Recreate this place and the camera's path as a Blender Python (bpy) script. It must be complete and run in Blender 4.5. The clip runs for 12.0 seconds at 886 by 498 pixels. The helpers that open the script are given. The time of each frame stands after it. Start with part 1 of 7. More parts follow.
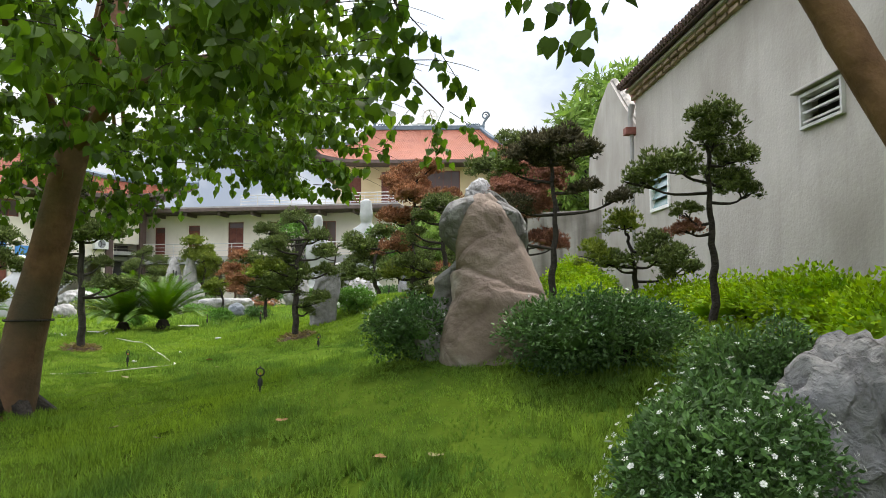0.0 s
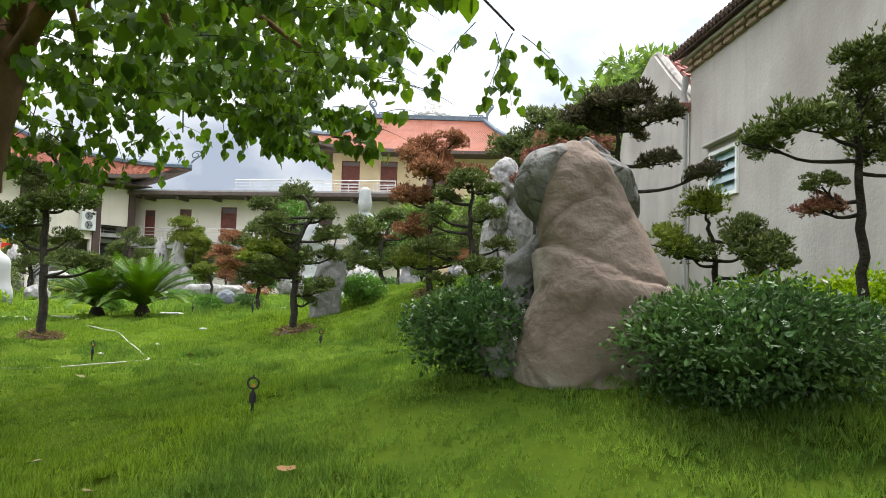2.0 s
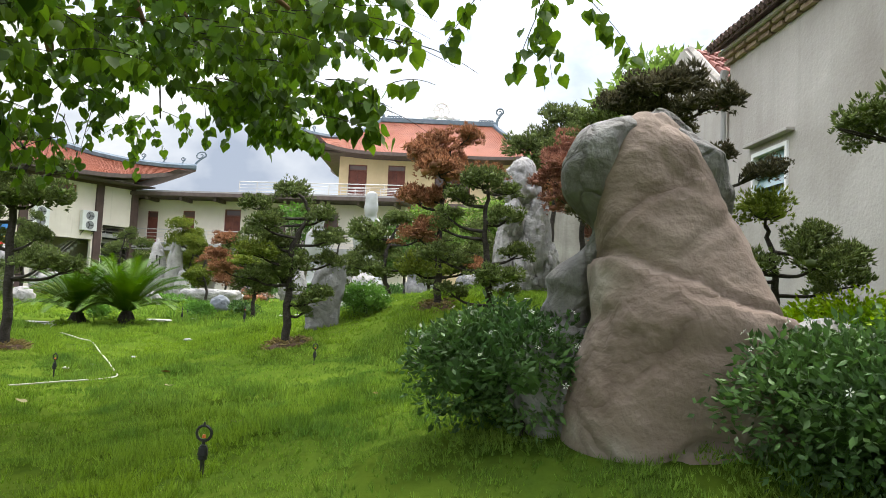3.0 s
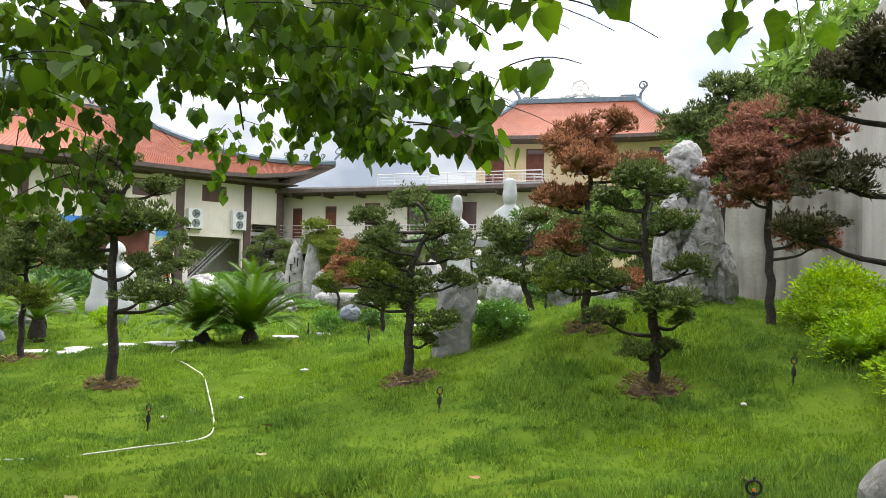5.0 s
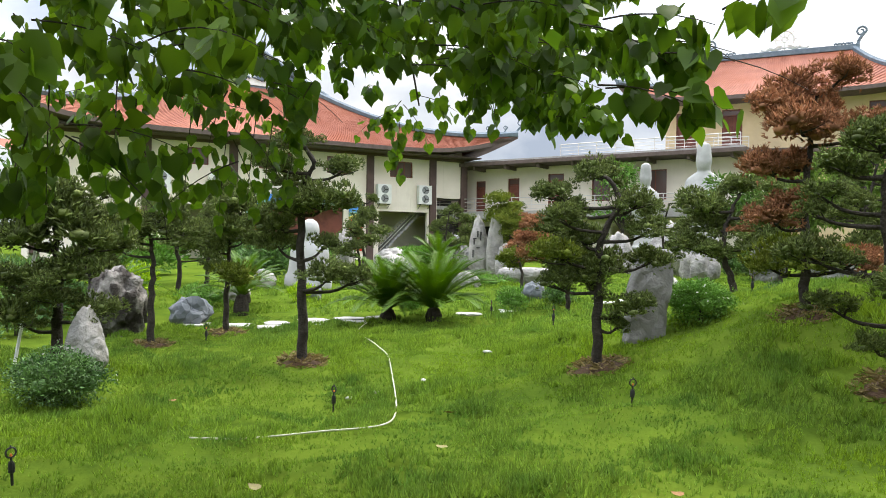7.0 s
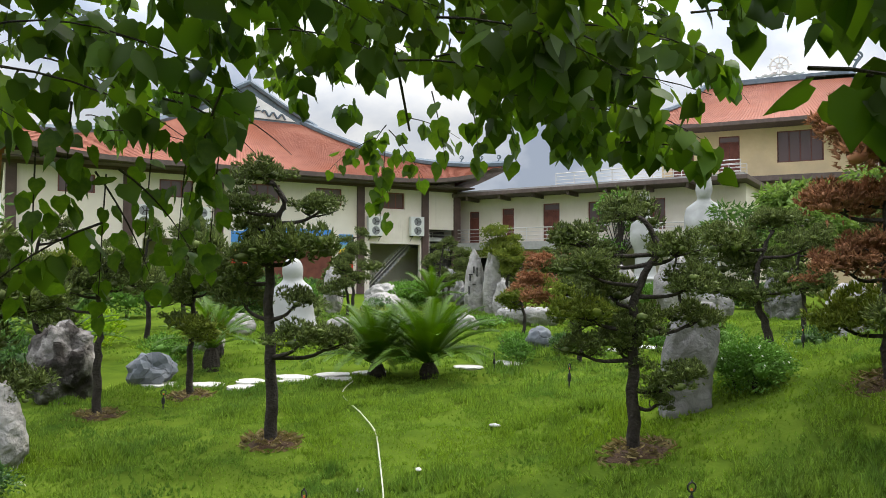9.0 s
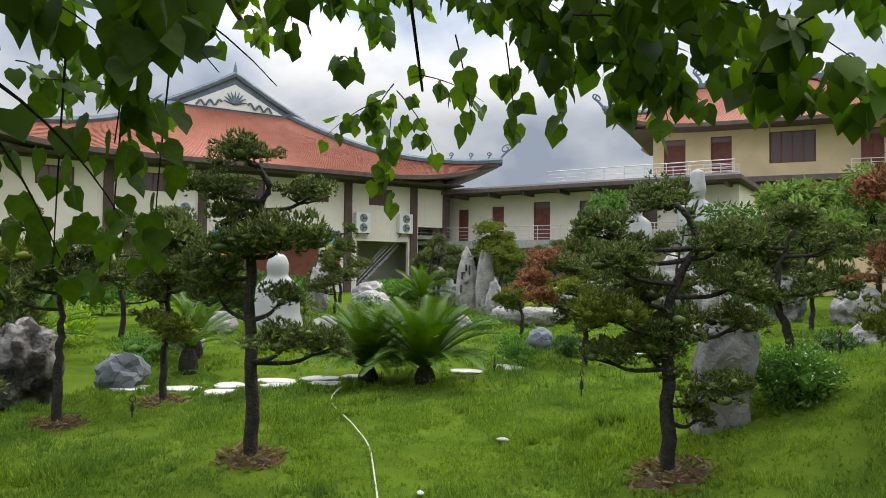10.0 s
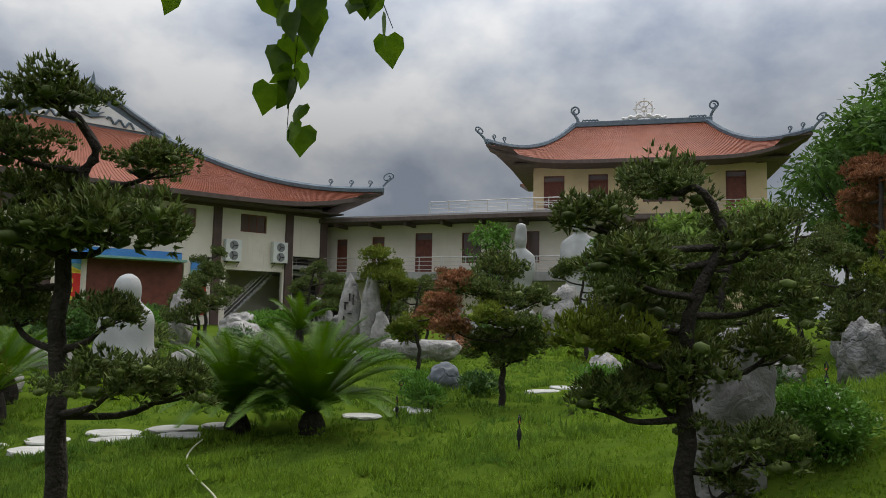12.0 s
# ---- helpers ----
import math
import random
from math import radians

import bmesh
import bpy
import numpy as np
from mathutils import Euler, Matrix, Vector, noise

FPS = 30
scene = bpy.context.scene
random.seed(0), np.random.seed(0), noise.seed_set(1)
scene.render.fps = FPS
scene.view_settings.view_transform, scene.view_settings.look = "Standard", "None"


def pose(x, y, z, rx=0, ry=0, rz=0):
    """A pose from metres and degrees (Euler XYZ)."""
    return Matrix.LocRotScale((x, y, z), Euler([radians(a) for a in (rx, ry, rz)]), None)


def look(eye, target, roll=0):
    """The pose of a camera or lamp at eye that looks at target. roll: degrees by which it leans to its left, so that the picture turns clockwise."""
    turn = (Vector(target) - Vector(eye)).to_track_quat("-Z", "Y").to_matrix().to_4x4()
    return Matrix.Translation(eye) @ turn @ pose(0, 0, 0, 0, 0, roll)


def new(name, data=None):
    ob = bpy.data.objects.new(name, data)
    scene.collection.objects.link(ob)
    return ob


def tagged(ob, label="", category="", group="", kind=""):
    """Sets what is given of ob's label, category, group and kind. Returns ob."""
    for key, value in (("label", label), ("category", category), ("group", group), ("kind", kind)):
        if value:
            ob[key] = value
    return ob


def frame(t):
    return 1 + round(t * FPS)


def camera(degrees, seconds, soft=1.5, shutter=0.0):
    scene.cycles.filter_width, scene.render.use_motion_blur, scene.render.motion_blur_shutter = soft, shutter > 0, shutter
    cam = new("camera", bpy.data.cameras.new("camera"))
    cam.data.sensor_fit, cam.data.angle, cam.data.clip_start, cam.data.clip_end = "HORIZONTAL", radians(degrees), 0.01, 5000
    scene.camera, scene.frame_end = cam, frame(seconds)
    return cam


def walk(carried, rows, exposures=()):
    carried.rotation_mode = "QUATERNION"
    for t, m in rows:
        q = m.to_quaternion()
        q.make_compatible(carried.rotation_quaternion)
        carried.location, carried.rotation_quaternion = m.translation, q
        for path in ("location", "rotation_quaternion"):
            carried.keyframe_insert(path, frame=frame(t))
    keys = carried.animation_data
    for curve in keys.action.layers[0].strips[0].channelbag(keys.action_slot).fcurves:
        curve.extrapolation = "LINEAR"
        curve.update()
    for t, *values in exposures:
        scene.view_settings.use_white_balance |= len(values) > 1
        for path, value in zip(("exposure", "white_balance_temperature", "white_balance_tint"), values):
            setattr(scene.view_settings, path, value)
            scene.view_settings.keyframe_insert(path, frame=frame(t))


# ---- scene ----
cam = camera(61.7, 12.0, soft=0.9)
PATH = [
    (0, (0.034, 0.016, 1.377), (0.02, 2.011, 1.509), -0.2),
    (0.5, (-0.059, 0.363, 1.347), (-0.065, 2.359, 1.47), 0.4),
    (1, (-0.172, 0.771, 1.339), (-0.183, 2.768, 1.447), 0.9),
    (1.5, (-0.268, 1.231, 1.34), (-0.299, 3.227, 1.455), 1.4),
    (2, (-0.414, 1.678, 1.333), (-0.409, 3.674, 1.453), 1.7),
    (2.5, (-0.455, 2.179, 1.31), (-0.443, 4.174, 1.436), 2.0),
    (3, (-0.466, 2.725, 1.398), (-0.479, 4.72, 1.535), 2.7),
    (3.2, (-0.506, 2.94, 1.434), (-0.526, 4.935, 1.572), 2.4),
    (4.8, (-0.56, 4.158, 1.815), (-0.916, 6.125, 1.894), 1.4),
    (5, (-0.533, 4.254, 1.854), (-0.924, 6.213, 1.931), 1.1),
    (5.5, (-0.426, 4.382, 1.903), (-0.944, 6.313, 1.962), 0.9),
    (6, (-0.397, 4.412, 1.912), (-1.063, 6.298, 1.951), 0.6),
    (6.5, (-0.475, 4.488, 1.898), (-1.263, 6.326, 1.905), 0.4),
    (7, (-0.671, 4.698, 1.941), (-1.528, 6.505, 1.932), 0.7),
    (7.5, (-0.841, 4.971, 2.0), (-1.705, 6.774, 2.002), 0.2),
    (7.7, (-0.894, 5.126, 2.031), (-1.755, 6.931, 2.047), -0.0),
    (9.3, (-1.419, 6.13, 2.186), (-2.257, 7.945, 2.257), 0.1),
    (9.5, (-1.5, 6.269, 2.187), (-2.342, 8.082, 2.254), 0.2),
    (10, (-1.784, 6.594, 2.145), (-2.588, 8.423, 2.212), 0.6),
    (10.5, (-2.05, 6.922, 2.114), (-2.81, 8.77, 2.209), 0.6),
    (11, (-2.298, 7.309, 2.112), (-2.962, 9.191, 2.244), 1.2),
    (11.5, (-2.539, 7.716, 2.076), (-3.1, 9.629, 2.24), 1.1),
    (12, (-2.711, 8.155, 1.998), (-3.195, 10.088, 2.165), 1.1),
]
EXPOSURES = [(0.0, 0.18), (3.0, 0.35), (5.0, 0.33), (7.5, 0.30), (9.5, -0.22), (10.5, -0.45), (11.2, -0.88), (12.0, -1.12)]
walk(cam, [(t, look(eye, target, roll)) for t, eye, target, roll in PATH], EXPOSURES)
# ---- sky and sun: bright broken overcast ----
SUN_EL, SUN_AZ = 62.0, 20.0
world = bpy.data.worlds.new("sky")
scene.world = world
world.use_nodes = True
wt = world.node_tree
wt.nodes.clear()
w_out = wt.nodes.new("ShaderNodeOutputWorld")
w_bg = wt.nodes.new("ShaderNodeBackground")
w_sky = wt.nodes.new("ShaderNodeTexSky")
w_sky.sky_type = "NISHITA"
w_sky.sun_disc = False
w_sky.sun_elevation, w_sky.sun_rotation = radians(SUN_EL), radians(SUN_AZ)
w_sky.air_density, w_sky.dust_density = 1.0, 2.0
w_tc = wt.nodes.new("ShaderNodeTexCoord")
w_map = wt.nodes.new("ShaderNodeMapping")
w_map.inputs["Scale"].default_value = (1.0, 1.0, 1.5)
w_map.inputs["Location"].default_value = (0.35, 0.2, 0.0)
w_n = wt.nodes.new("ShaderNodeTexNoise")
w_n.inputs["Scale"].default_value, w_n.inputs["Detail"].default_value, w_n.inputs["Roughness"].default_value = 3.6, 6.0, 0.52
w_r = wt.nodes.new("ShaderNodeValToRGB")
w_r.color_ramp.elements[0].position, w_r.color_ramp.elements[0].color = 0.38, (6.4, 7.3, 9.0, 1)
w_r.color_ramp.elements[1].position, w_r.color_ramp.elements[1].color = 0.60, (15.5, 15.5, 15.4, 1)
w_mid = w_r.color_ramp.elements.new(0.5)
w_mid.color = (11.0, 11.6, 12.6, 1)
w_mix = wt.nodes.new("ShaderNodeMixRGB")
w_mix.inputs["Fac"].default_value = 0.85
wt.links.new(w_tc.outputs["Generated"], w_map.inputs["Vector"])
wt.links.new(w_map.outputs["Vector"], w_n.inputs["Vector"])
wt.links.new(w_n.outputs["Fac"], w_r.inputs["Fac"])
wt.links.new(w_sky.outputs["Color"], w_mix.inputs["Color1"])
wt.links.new(w_r.outputs["Color"], w_mix.inputs["Color2"])
# an overcast sky is brighter overhead than at the horizon
w_sep = wt.nodes.new("ShaderNodeSeparateXYZ")
w_grad = wt.nodes.new("ShaderNodeMapRange")
w_grad.inputs["From Min"].default_value, w_grad.inputs["From Max"].default_value = 0.2, 0.9
w_grad.inputs["To Min"].default_value, w_grad.inputs["To Max"].default_value = 0.56, 3.0
w_mul = wt.nodes.new("ShaderNodeVectorMath")
w_mul.operation = "SCALE"
wt.links.new(w_tc.outputs["Generated"], w_sep.inputs["Vector"])
wt.links.new(w_sep.outputs["Z"], w_grad.inputs["Value"])
wt.links.new(w_mix.outputs["Color"], w_mul.inputs[0])
wt.links.new(w_grad.outputs["Result"], w_mul.inputs["Scale"])
wt.links.new(w_mul.outputs["Vector"], w_bg.inputs["Color"])
wt.links.new(w_bg.outputs["Background"], w_out.inputs["Surface"])
w_bg.inputs["Strength"].default_value = 0.115
sun_data = bpy.data.lights.new("sun", "SUN")
sun_data.energy, sun_data.angle, sun_data.color = 2.9, radians(20), (1.0, 0.93, 0.80)
sun = new("sun", sun_data)
sun_dir = Vector((math.sin(radians(SUN_AZ)) * math.cos(radians(SUN_EL)), math.cos(radians(SUN_AZ)) * math.cos(radians(SUN_EL)), math.sin(radians(SUN_EL))))
sun.matrix_world = look(sun_dir * 60, (0, 0, 0))
# ---- materials ----
def material(name, c1, c2, scale=6.0, rough=0.7, bump=0.2, fine=40.0, metal=0.0, stain=None, stain_scale=0.5, translucent=0.0, island=0.0, random_ob=0.0, bump_dist=0.02, stain_edge=(0.45, 0.7), spec=0.3, detail=4.0, streak=None, streak_edge=(0.5, 0.75), coarse=0.0, cracks=0.0):
    """A surface of two mixed colours with grain, relief, and broad stains."""
    m = bpy.data.materials.new(name)
    m.use_nodes = True
    t = m.node_tree
    b = t.nodes["Principled BSDF"]
    out = t.nodes["Material Output"]
    tc = t.nodes.new("ShaderNodeTexCoord")
    n = t.nodes.new("ShaderNodeTexNoise")
    n.inputs["Scale"].default_value, n.inputs["Detail"].default_value, n.inputs["Roughness"].default_value = scale, detail, 0.65
    t.links.new(tc.outputs["Object"], n.inputs["Vector"])
    ramp = t.nodes.new("ShaderNodeValToRGB")
    ramp.color_ramp.elements[0].position, ramp.color_ramp.elements[1].position = 0.32, 0.68
    ramp.color_ramp.elements[0].color, ramp.color_ramp.elements[1].color = (*c1, 1), (*c2, 1)
    t.links.new(n.outputs["Fac"], ramp.inputs["Fac"])
    col = ramp.outputs["Color"]
    if stain:
        g = t.nodes.new("ShaderNodeNewGeometry")
        s = t.nodes.new("ShaderNodeTexNoise")
        s.inputs["Scale"].default_value, s.inputs["Detail"].default_value = stain_scale, 5.0
        t.links.new(g.outputs["Position"], s.inputs["Vector"])
        sr = t.nodes.new("ShaderNodeMapRange")
        sr.inputs["From Min"].default_value, sr.inputs["From Max"].default_value = stain_edge
        t.links.new(s.outputs["Fac"], sr.inputs["Value"])
        mx = t.nodes.new("ShaderNodeMixRGB")
        mx.inputs["Color2"].default_value = (*stain, 1)
        t.links.new(sr.outputs["Result"], mx.inputs["Fac"])
        t.links.new(col, mx.inputs["Color1"])
        col = mx.outputs["Color"]
    if streak:
        sm = t.nodes.new("ShaderNodeMapping")
        sm.inputs["Scale"].default_value = (5.0, 5.0, 0.45)
        g2 = t.nodes.new("ShaderNodeNewGeometry")
        s2 = t.nodes.new("ShaderNodeTexNoise")
        s2.inputs["Scale"].default_value, s2.inputs["Detail"].default_value = 1.0, 7.0
        t.links.new(g2.outputs["Position"], sm.inputs["Vector"])
        t.links.new(sm.outputs["Vector"], s2.inputs["Vector"])
        r2 = t.nodes.new("ShaderNodeMapRange")
        r2.inputs["From Min"].default_value, r2.inputs["From Max"].default_value = streak_edge
        r2.inputs["To Max"].default_value = 0.75
        t.links.new(s2.outputs["Fac"], r2.inputs["Value"])
        m2 = t.nodes.new("ShaderNodeMixRGB")
        m2.inputs["Color2"].default_value = (*streak, 1)
        t.links.new(r2.outputs["Result"], m2.inputs["Fac"])
        t.links.new(col, m2.inputs["Color1"])
        col = m2.outputs["Color"]
    for amount, node, sock in ((island, "ShaderNodeNewGeometry", "Random Per Island"), (random_ob, "ShaderNodeObjectInfo", "Random")):
        if amount:
            r = t.nodes.new(node)
            mr = t.nodes.new("ShaderNodeMapRange")
            mr.inputs["To Min"].default_value, mr.inputs["To Max"].default_value = 1 - amount, 1 + amount
            t.links.new(r.outputs[sock], mr.inputs["Value"])
            hs = t.nodes.new("ShaderNodeHueSaturation")
            t.links.new(mr.outputs["Result"], hs.inputs["Value"])
            t.links.new(col, hs.inputs["Color"])
            col = hs.outputs["Color"]
    crack = None
    if cracks:
        warp = t.nodes.new("ShaderNodeTexNoise")
        warp.inputs["Scale"].default_value, warp.inputs["Detail"].default_value = cracks * 1.3, 5.0
        wm = t.nodes.new("ShaderNodeVectorMath")
        wm.operation = "MULTIPLY_ADD"
        wm.inputs[1].default_value = (0.9 / cracks, 0.9 / cracks, 0.5 / cracks)
        vor = t.nodes.new("ShaderNodeTexVoronoi")
        vor.feature = "DISTANCE_TO_EDGE"
        vor.inputs["Scale"].default_value = cracks
        t.links.new(tc.outputs["Object"], warp.inputs["Vector"])
        t.links.new(warp.outputs["Color"], wm.inputs[0])
        t.links.new(tc.outputs["Object"], wm.inputs[2])
        t.links.new(wm.outputs["Vector"], vor.inputs["Vector"])
        crack = t.nodes.new("ShaderNodeMapRange")
        crack.inputs["From Max"].default_value = 0.05
        t.links.new(vor.outputs["Distance"], crack.inputs["Value"])
        cm = t.nodes.new("ShaderNodeMixRGB")
        cm.inputs["Color1"].default_value = (c1[0] * 0.55, c1[1] * 0.5, c1[2] * 0.48, 1)
        t.links.new(crack.outputs["Result"], cm.inputs["Fac"])
        t.links.new(col, cm.inputs["Color2"])
        soft = t.nodes.new("ShaderNodeMixRGB")
        soft.inputs["Fac"].default_value = 0.45
        t.links.new(col, soft.inputs["Color1"])
        t.links.new(cm.outputs["Color"], soft.inputs["Color2"])
        col = soft.outputs["Color"]
    t.links.new(col, b.inputs["Base Color"])
    b.inputs["Roughness"].default_value, b.inputs["Metallic"].default_value = rough, metal
    b.inputs["Specular IOR Level"].default_value = spec
    if bump:
        f = t.nodes.new("ShaderNodeTexNoise")
        f.inputs["Scale"].default_value, f.inputs["Detail"].default_value = fine, 6.0
        t.links.new(tc.outputs["Object"], f.inputs["Vector"])
        bp = t.nodes.new("ShaderNodeBump")
        bp.inputs["Strength"].default_value, bp.inputs["Distance"].default_value = bump, bump_dist
        t.links.new(f.outputs["Fac"], bp.inputs["Height"])
        last = bp
        if coarse:
            c2 = t.nodes.new("ShaderNodeTexNoise")
            c2.inputs["Scale"].default_value, c2.inputs["Detail"].default_value, c2.inputs["Distortion"].default_value = scale * 1.4, 9.0, 1.2
            t.links.new(tc.outputs["Object"], c2.inputs["Vector"])
            last = t.nodes.new("ShaderNodeBump")
            last.inputs["Strength"].default_value, last.inputs["Distance"].default_value = coarse, 0.08
            t.links.new(c2.outputs["Fac"], last.inputs["Height"])
            t.links.new(bp.outputs["Normal"], last.inputs["Normal"])
        if crack:
            cb = t.nodes.new("ShaderNodeBump")
            cb.inputs["Strength"].default_value, cb.inputs["Distance"].default_value = 0.6, 0.015
            t.links.new(crack.outputs["Result"], cb.inputs["Height"])
            t.links.new(last.outputs["Normal"], cb.inputs["Normal"])
            last = cb
        t.links.new(last.outputs["Normal"], b.inputs["Normal"])
    if translucent:
        tl = t.nodes.new("ShaderNodeBsdfTranslucent")
        sh = t.nodes.new("ShaderNodeMixShader")
        br = t.nodes.new("ShaderNodeHueSaturation")
        br.inputs["Saturation"].default_value, br.inputs["Value"].default_value = 1.1, 1.6
        t.links.new(col, br.inputs["Color"])
        t.links.new(br.outputs["Color"], tl.inputs["Color"])
        sh.inputs["Fac"].default_value = translucent
        t.links.new(b.outputs["BSDF"], sh.inputs[1])
        t.links.new(tl.outputs["BSDF"], sh.inputs[2])
        t.links.new(sh.outputs["Shader"], out.inputs["Surface"])
    return m


SOIL = material("lawn_soil", (0.045, 0.080, 0.010), (0.085, 0.130, 0.014), 3.0, 1.0, 0.5, 30, stain=(0.085, 0.125, 0.014), stain_scale=0.8, spec=0.0)
# patchy tone: natural colour variation plus painted shading of the turf lumps
GRASS = material("grass_blade", (0.074, 0.142, 0.027), (0.185, 0.272, 0.046), 2.0, 0.7, 0, stain=(0.165, 0.245, 0.028), stain_scale=0.5, translucent=0.3, island=0.4, spec=0.08)
STRAW = material("dry_grass", (0.10, 0.075, 0.03), (0.20, 0.155, 0.06), 8, 0.8, 0, translucent=0.2, island=0.4)
MULCH = material("brown_mulch", (0.045, 0.026, 0.015), (0.10, 0.058, 0.034), 18, 0.95, 0.8, 60)
BARK = material("dark_pine_bark", (0.020, 0.016, 0.013), (0.055, 0.045, 0.036), 14, 0.95, 0.9, 45, bump_dist=0.03)
BARK_TAN = material("tan_tree_bark", (0.105, 0.052, 0.027), (0.23, 0.125, 0.066), 5, 0.85, 0.6, 25, stain=(0.09, 0.07, 0.045), stain_scale=1.6)
PINE = material("pine_needles", (0.058, 0.085, 0.022), (0.150, 0.182, 0.050), 3.5, 0.6, 0, translucent=0.1, island=0.5, random_ob=0.15, spec=0.2)
PINE_YELLOW = material("yellowing_needles", (0.10, 0.14, 0.022), (0.19, 0.22, 0.035), 2.5, 0.65, 0, translucent=0.15, island=0.4, random_ob=0.2, spec=0.12)
PINE_RUST = material("rust_needles", (0.21, 0.095, 0.048), (0.35, 0.178, 0.098), 2.5, 0.75, 0, translucent=0.12, island=0.45, random_ob=0.15, spec=0.12)
PINE_MAROON = material("withered_maroon_needles", (0.17, 0.075, 0.052), (0.31, 0.15, 0.10), 2.5, 0.75, 0, translucent=0.12, island=0.4, random_ob=0.15, spec=0.12)
PINE_DARK = material("dull_brown_green_needles", (0.05, 0.05, 0.028), (0.11, 0.095, 0.05), 2.5, 0.7, 0, translucent=0.12, island=0.4, random_ob=0.15, spec=0.12)
LEAF = material("heart_leaf", (0.040, 0.085, 0.011), (0.100, 0.158, 0.018), 1.2, 0.5, 0, translucent=0.42, island=0.5, random_ob=0.2, spec=0.2)
SHRUB = material("jasmine_leaf", (0.042, 0.095, 0.027), (0.110, 0.195, 0.052), 3, 0.48, 0, translucent=0.15, island=0.5, spec=0.28)
SHRUB_LIGHT = material("light_shrub_leaf", (0.07, 0.16, 0.025), (0.14, 0.26, 0.05), 3, 0.5, 0, translucent=0.2, island=0.35, spec=0.12)
HEDGE = material("lime_hedge_leaf", (0.12, 0.25, 0.012), (0.34, 0.45, 0.02), 2.5, 0.5, 0, translucent=0.3, island=0.4, spec=0.12)
PALM = material("cycad_frond", (0.028, 0.068, 0.006), (0.085, 0.155, 0.013), 2, 0.5, 0, translucent=0.2, island=0.35, spec=0.2)
FOREST_LIGHT = material("feathery_light_leaf", (0.085, 0.15, 0.03), (0.19, 0.27, 0.065), 2, 0.6, 0, translucent=0.3, island=0.4, spec=0.12)
FOREST = material("far_tree_leaf", (0.045, 0.095, 0.02), (0.10, 0.175, 0.04), 2, 0.6, 0, translucent=0.25, island=0.35, spec=0.12)
PETAL = material("white_petal", (0.62, 0.62, 0.57), (0.72, 0.72, 0.67), 5, 0.6, 0, translucent=0.2)
ROCK_TAN = material("tan_boulder", (0.205, 0.148, 0.118), (0.310, 0.240, 0.198), 2.6, 0.9, 0.45, 30, stain=(0.34, 0.29, 0.245), stain_scale=2.4, stain_edge=(0.55, 0.66), bump_dist=0.02, detail=10, coarse=0.3, cracks=1.1, streak=(0.20, 0.13, 0.095), streak_edge=(0.6, 0.9))
ROCK_CROWN = material("pale_grey_limestone", (0.185, 0.178, 0.172), (0.37, 0.355, 0.345), 4.0, 0.9, 0.6, 26, stain=(0.12, 0.11, 0.10), stain_scale=3.5, bump_dist=0.03, detail=11, coarse=0.6, cracks=3.2)
ROCK_GREY = material("grey_limestone", (0.165, 0.16, 0.155), (0.34, 0.33, 0.32), 5.0, 0.85, 0.8, 20, stain=(0.13, 0.13, 0.135), stain_scale=3.0, bump_dist=0.04, detail=10, coarse=0.8, cracks=3.0)
ROCK_PALE = material("pale_limestone", (0.23, 0.215, 0.20), (0.43, 0.41, 0.39), 3.0, 0.85, 0.7, 14, stain=(0.19, 0.185, 0.175), stain_scale=2.4, bump_dist=0.05, detail=10, coarse=0.8)
ROCK_SMOOTH = material("smooth_grey_slab_rock", (0.18, 0.172, 0.165), (0.29, 0.28, 0.27), 4.0, 0.85, 0.5, 24, stain=(0.14, 0.135, 0.13), stain_scale=3.0, detail=10, coarse=0.6)
ROCK_DARK = material("dark_veined_rock", (0.035, 0.03, 0.027), (0.40, 0.375, 0.35), 3.2, 0.9, 0.8, 16, stain=(0.04, 0.034, 0.03), stain_scale=2.6, stain_edge=(0.44, 0.56), bump_dist=0.05, detail=10, coarse=0.9)
ROCK_SLATE = material("blue_grey_rock", (0.10, 0.115, 0.13), (0.19, 0.20, 0.215), 4, 0.8, 0.5, 14, detail=8, cracks=3.0)
MARBLE = material("white_marble", (0.34, 0.34, 0.335), (0.42, 0.42, 0.41), 2, 0.6, 0.2, 20, stain=(0.27, 0.27, 0.26), stain_scale=0.9)
SLAB = material("stepping_stone", (0.42, 0.41, 0.38), (0.60, 0.59, 0.55), 6, 0.85, 0.5, 25, stain=(0.34, 0.33, 0.30), stain_scale=1.5, random_ob=0.1)
WALL_CREAM = material("cream_render", (0.74, 0.665, 0.575), (0.80, 0.725, 0.635), 1.5, 0.85, 0.15, 40, stain=(0.68, 0.605, 0.515), stain_scale=0.35, streak=(0.56, 0.49, 0.41), streak_edge=(0.6, 0.9))
WALL_OCHRE = material("ochre_render", (0.66, 0.51, 0.30), (0.72, 0.57, 0.35), 1.5, 0.85, 0.15, 40, stain=(0.52, 0.41, 0.26), stain_scale=0.35)
WALL_PLASTER = material("weathered_plaster", (0.375, 0.342, 0.308), (0.47, 0.435, 0.395), 1.1, 0.9, 0.35, 22, stain=(0.29, 0.258, 0.225), stain_scale=0.55, detail=9, streak=(0.30, 0.27, 0.235), streak_edge=(0.52, 0.95), cracks=0.0)
WALL_DAMP = material("damp_concrete", (0.28, 0.25, 0.22), (0.44, 0.41, 0.37), 1.5, 0.9, 0.5, 18, stain=(0.20, 0.175, 0.15), stain_scale=1.2, detail=9, streak=(0.13, 0.115, 0.10), streak_edge=(0.42, 0.65))
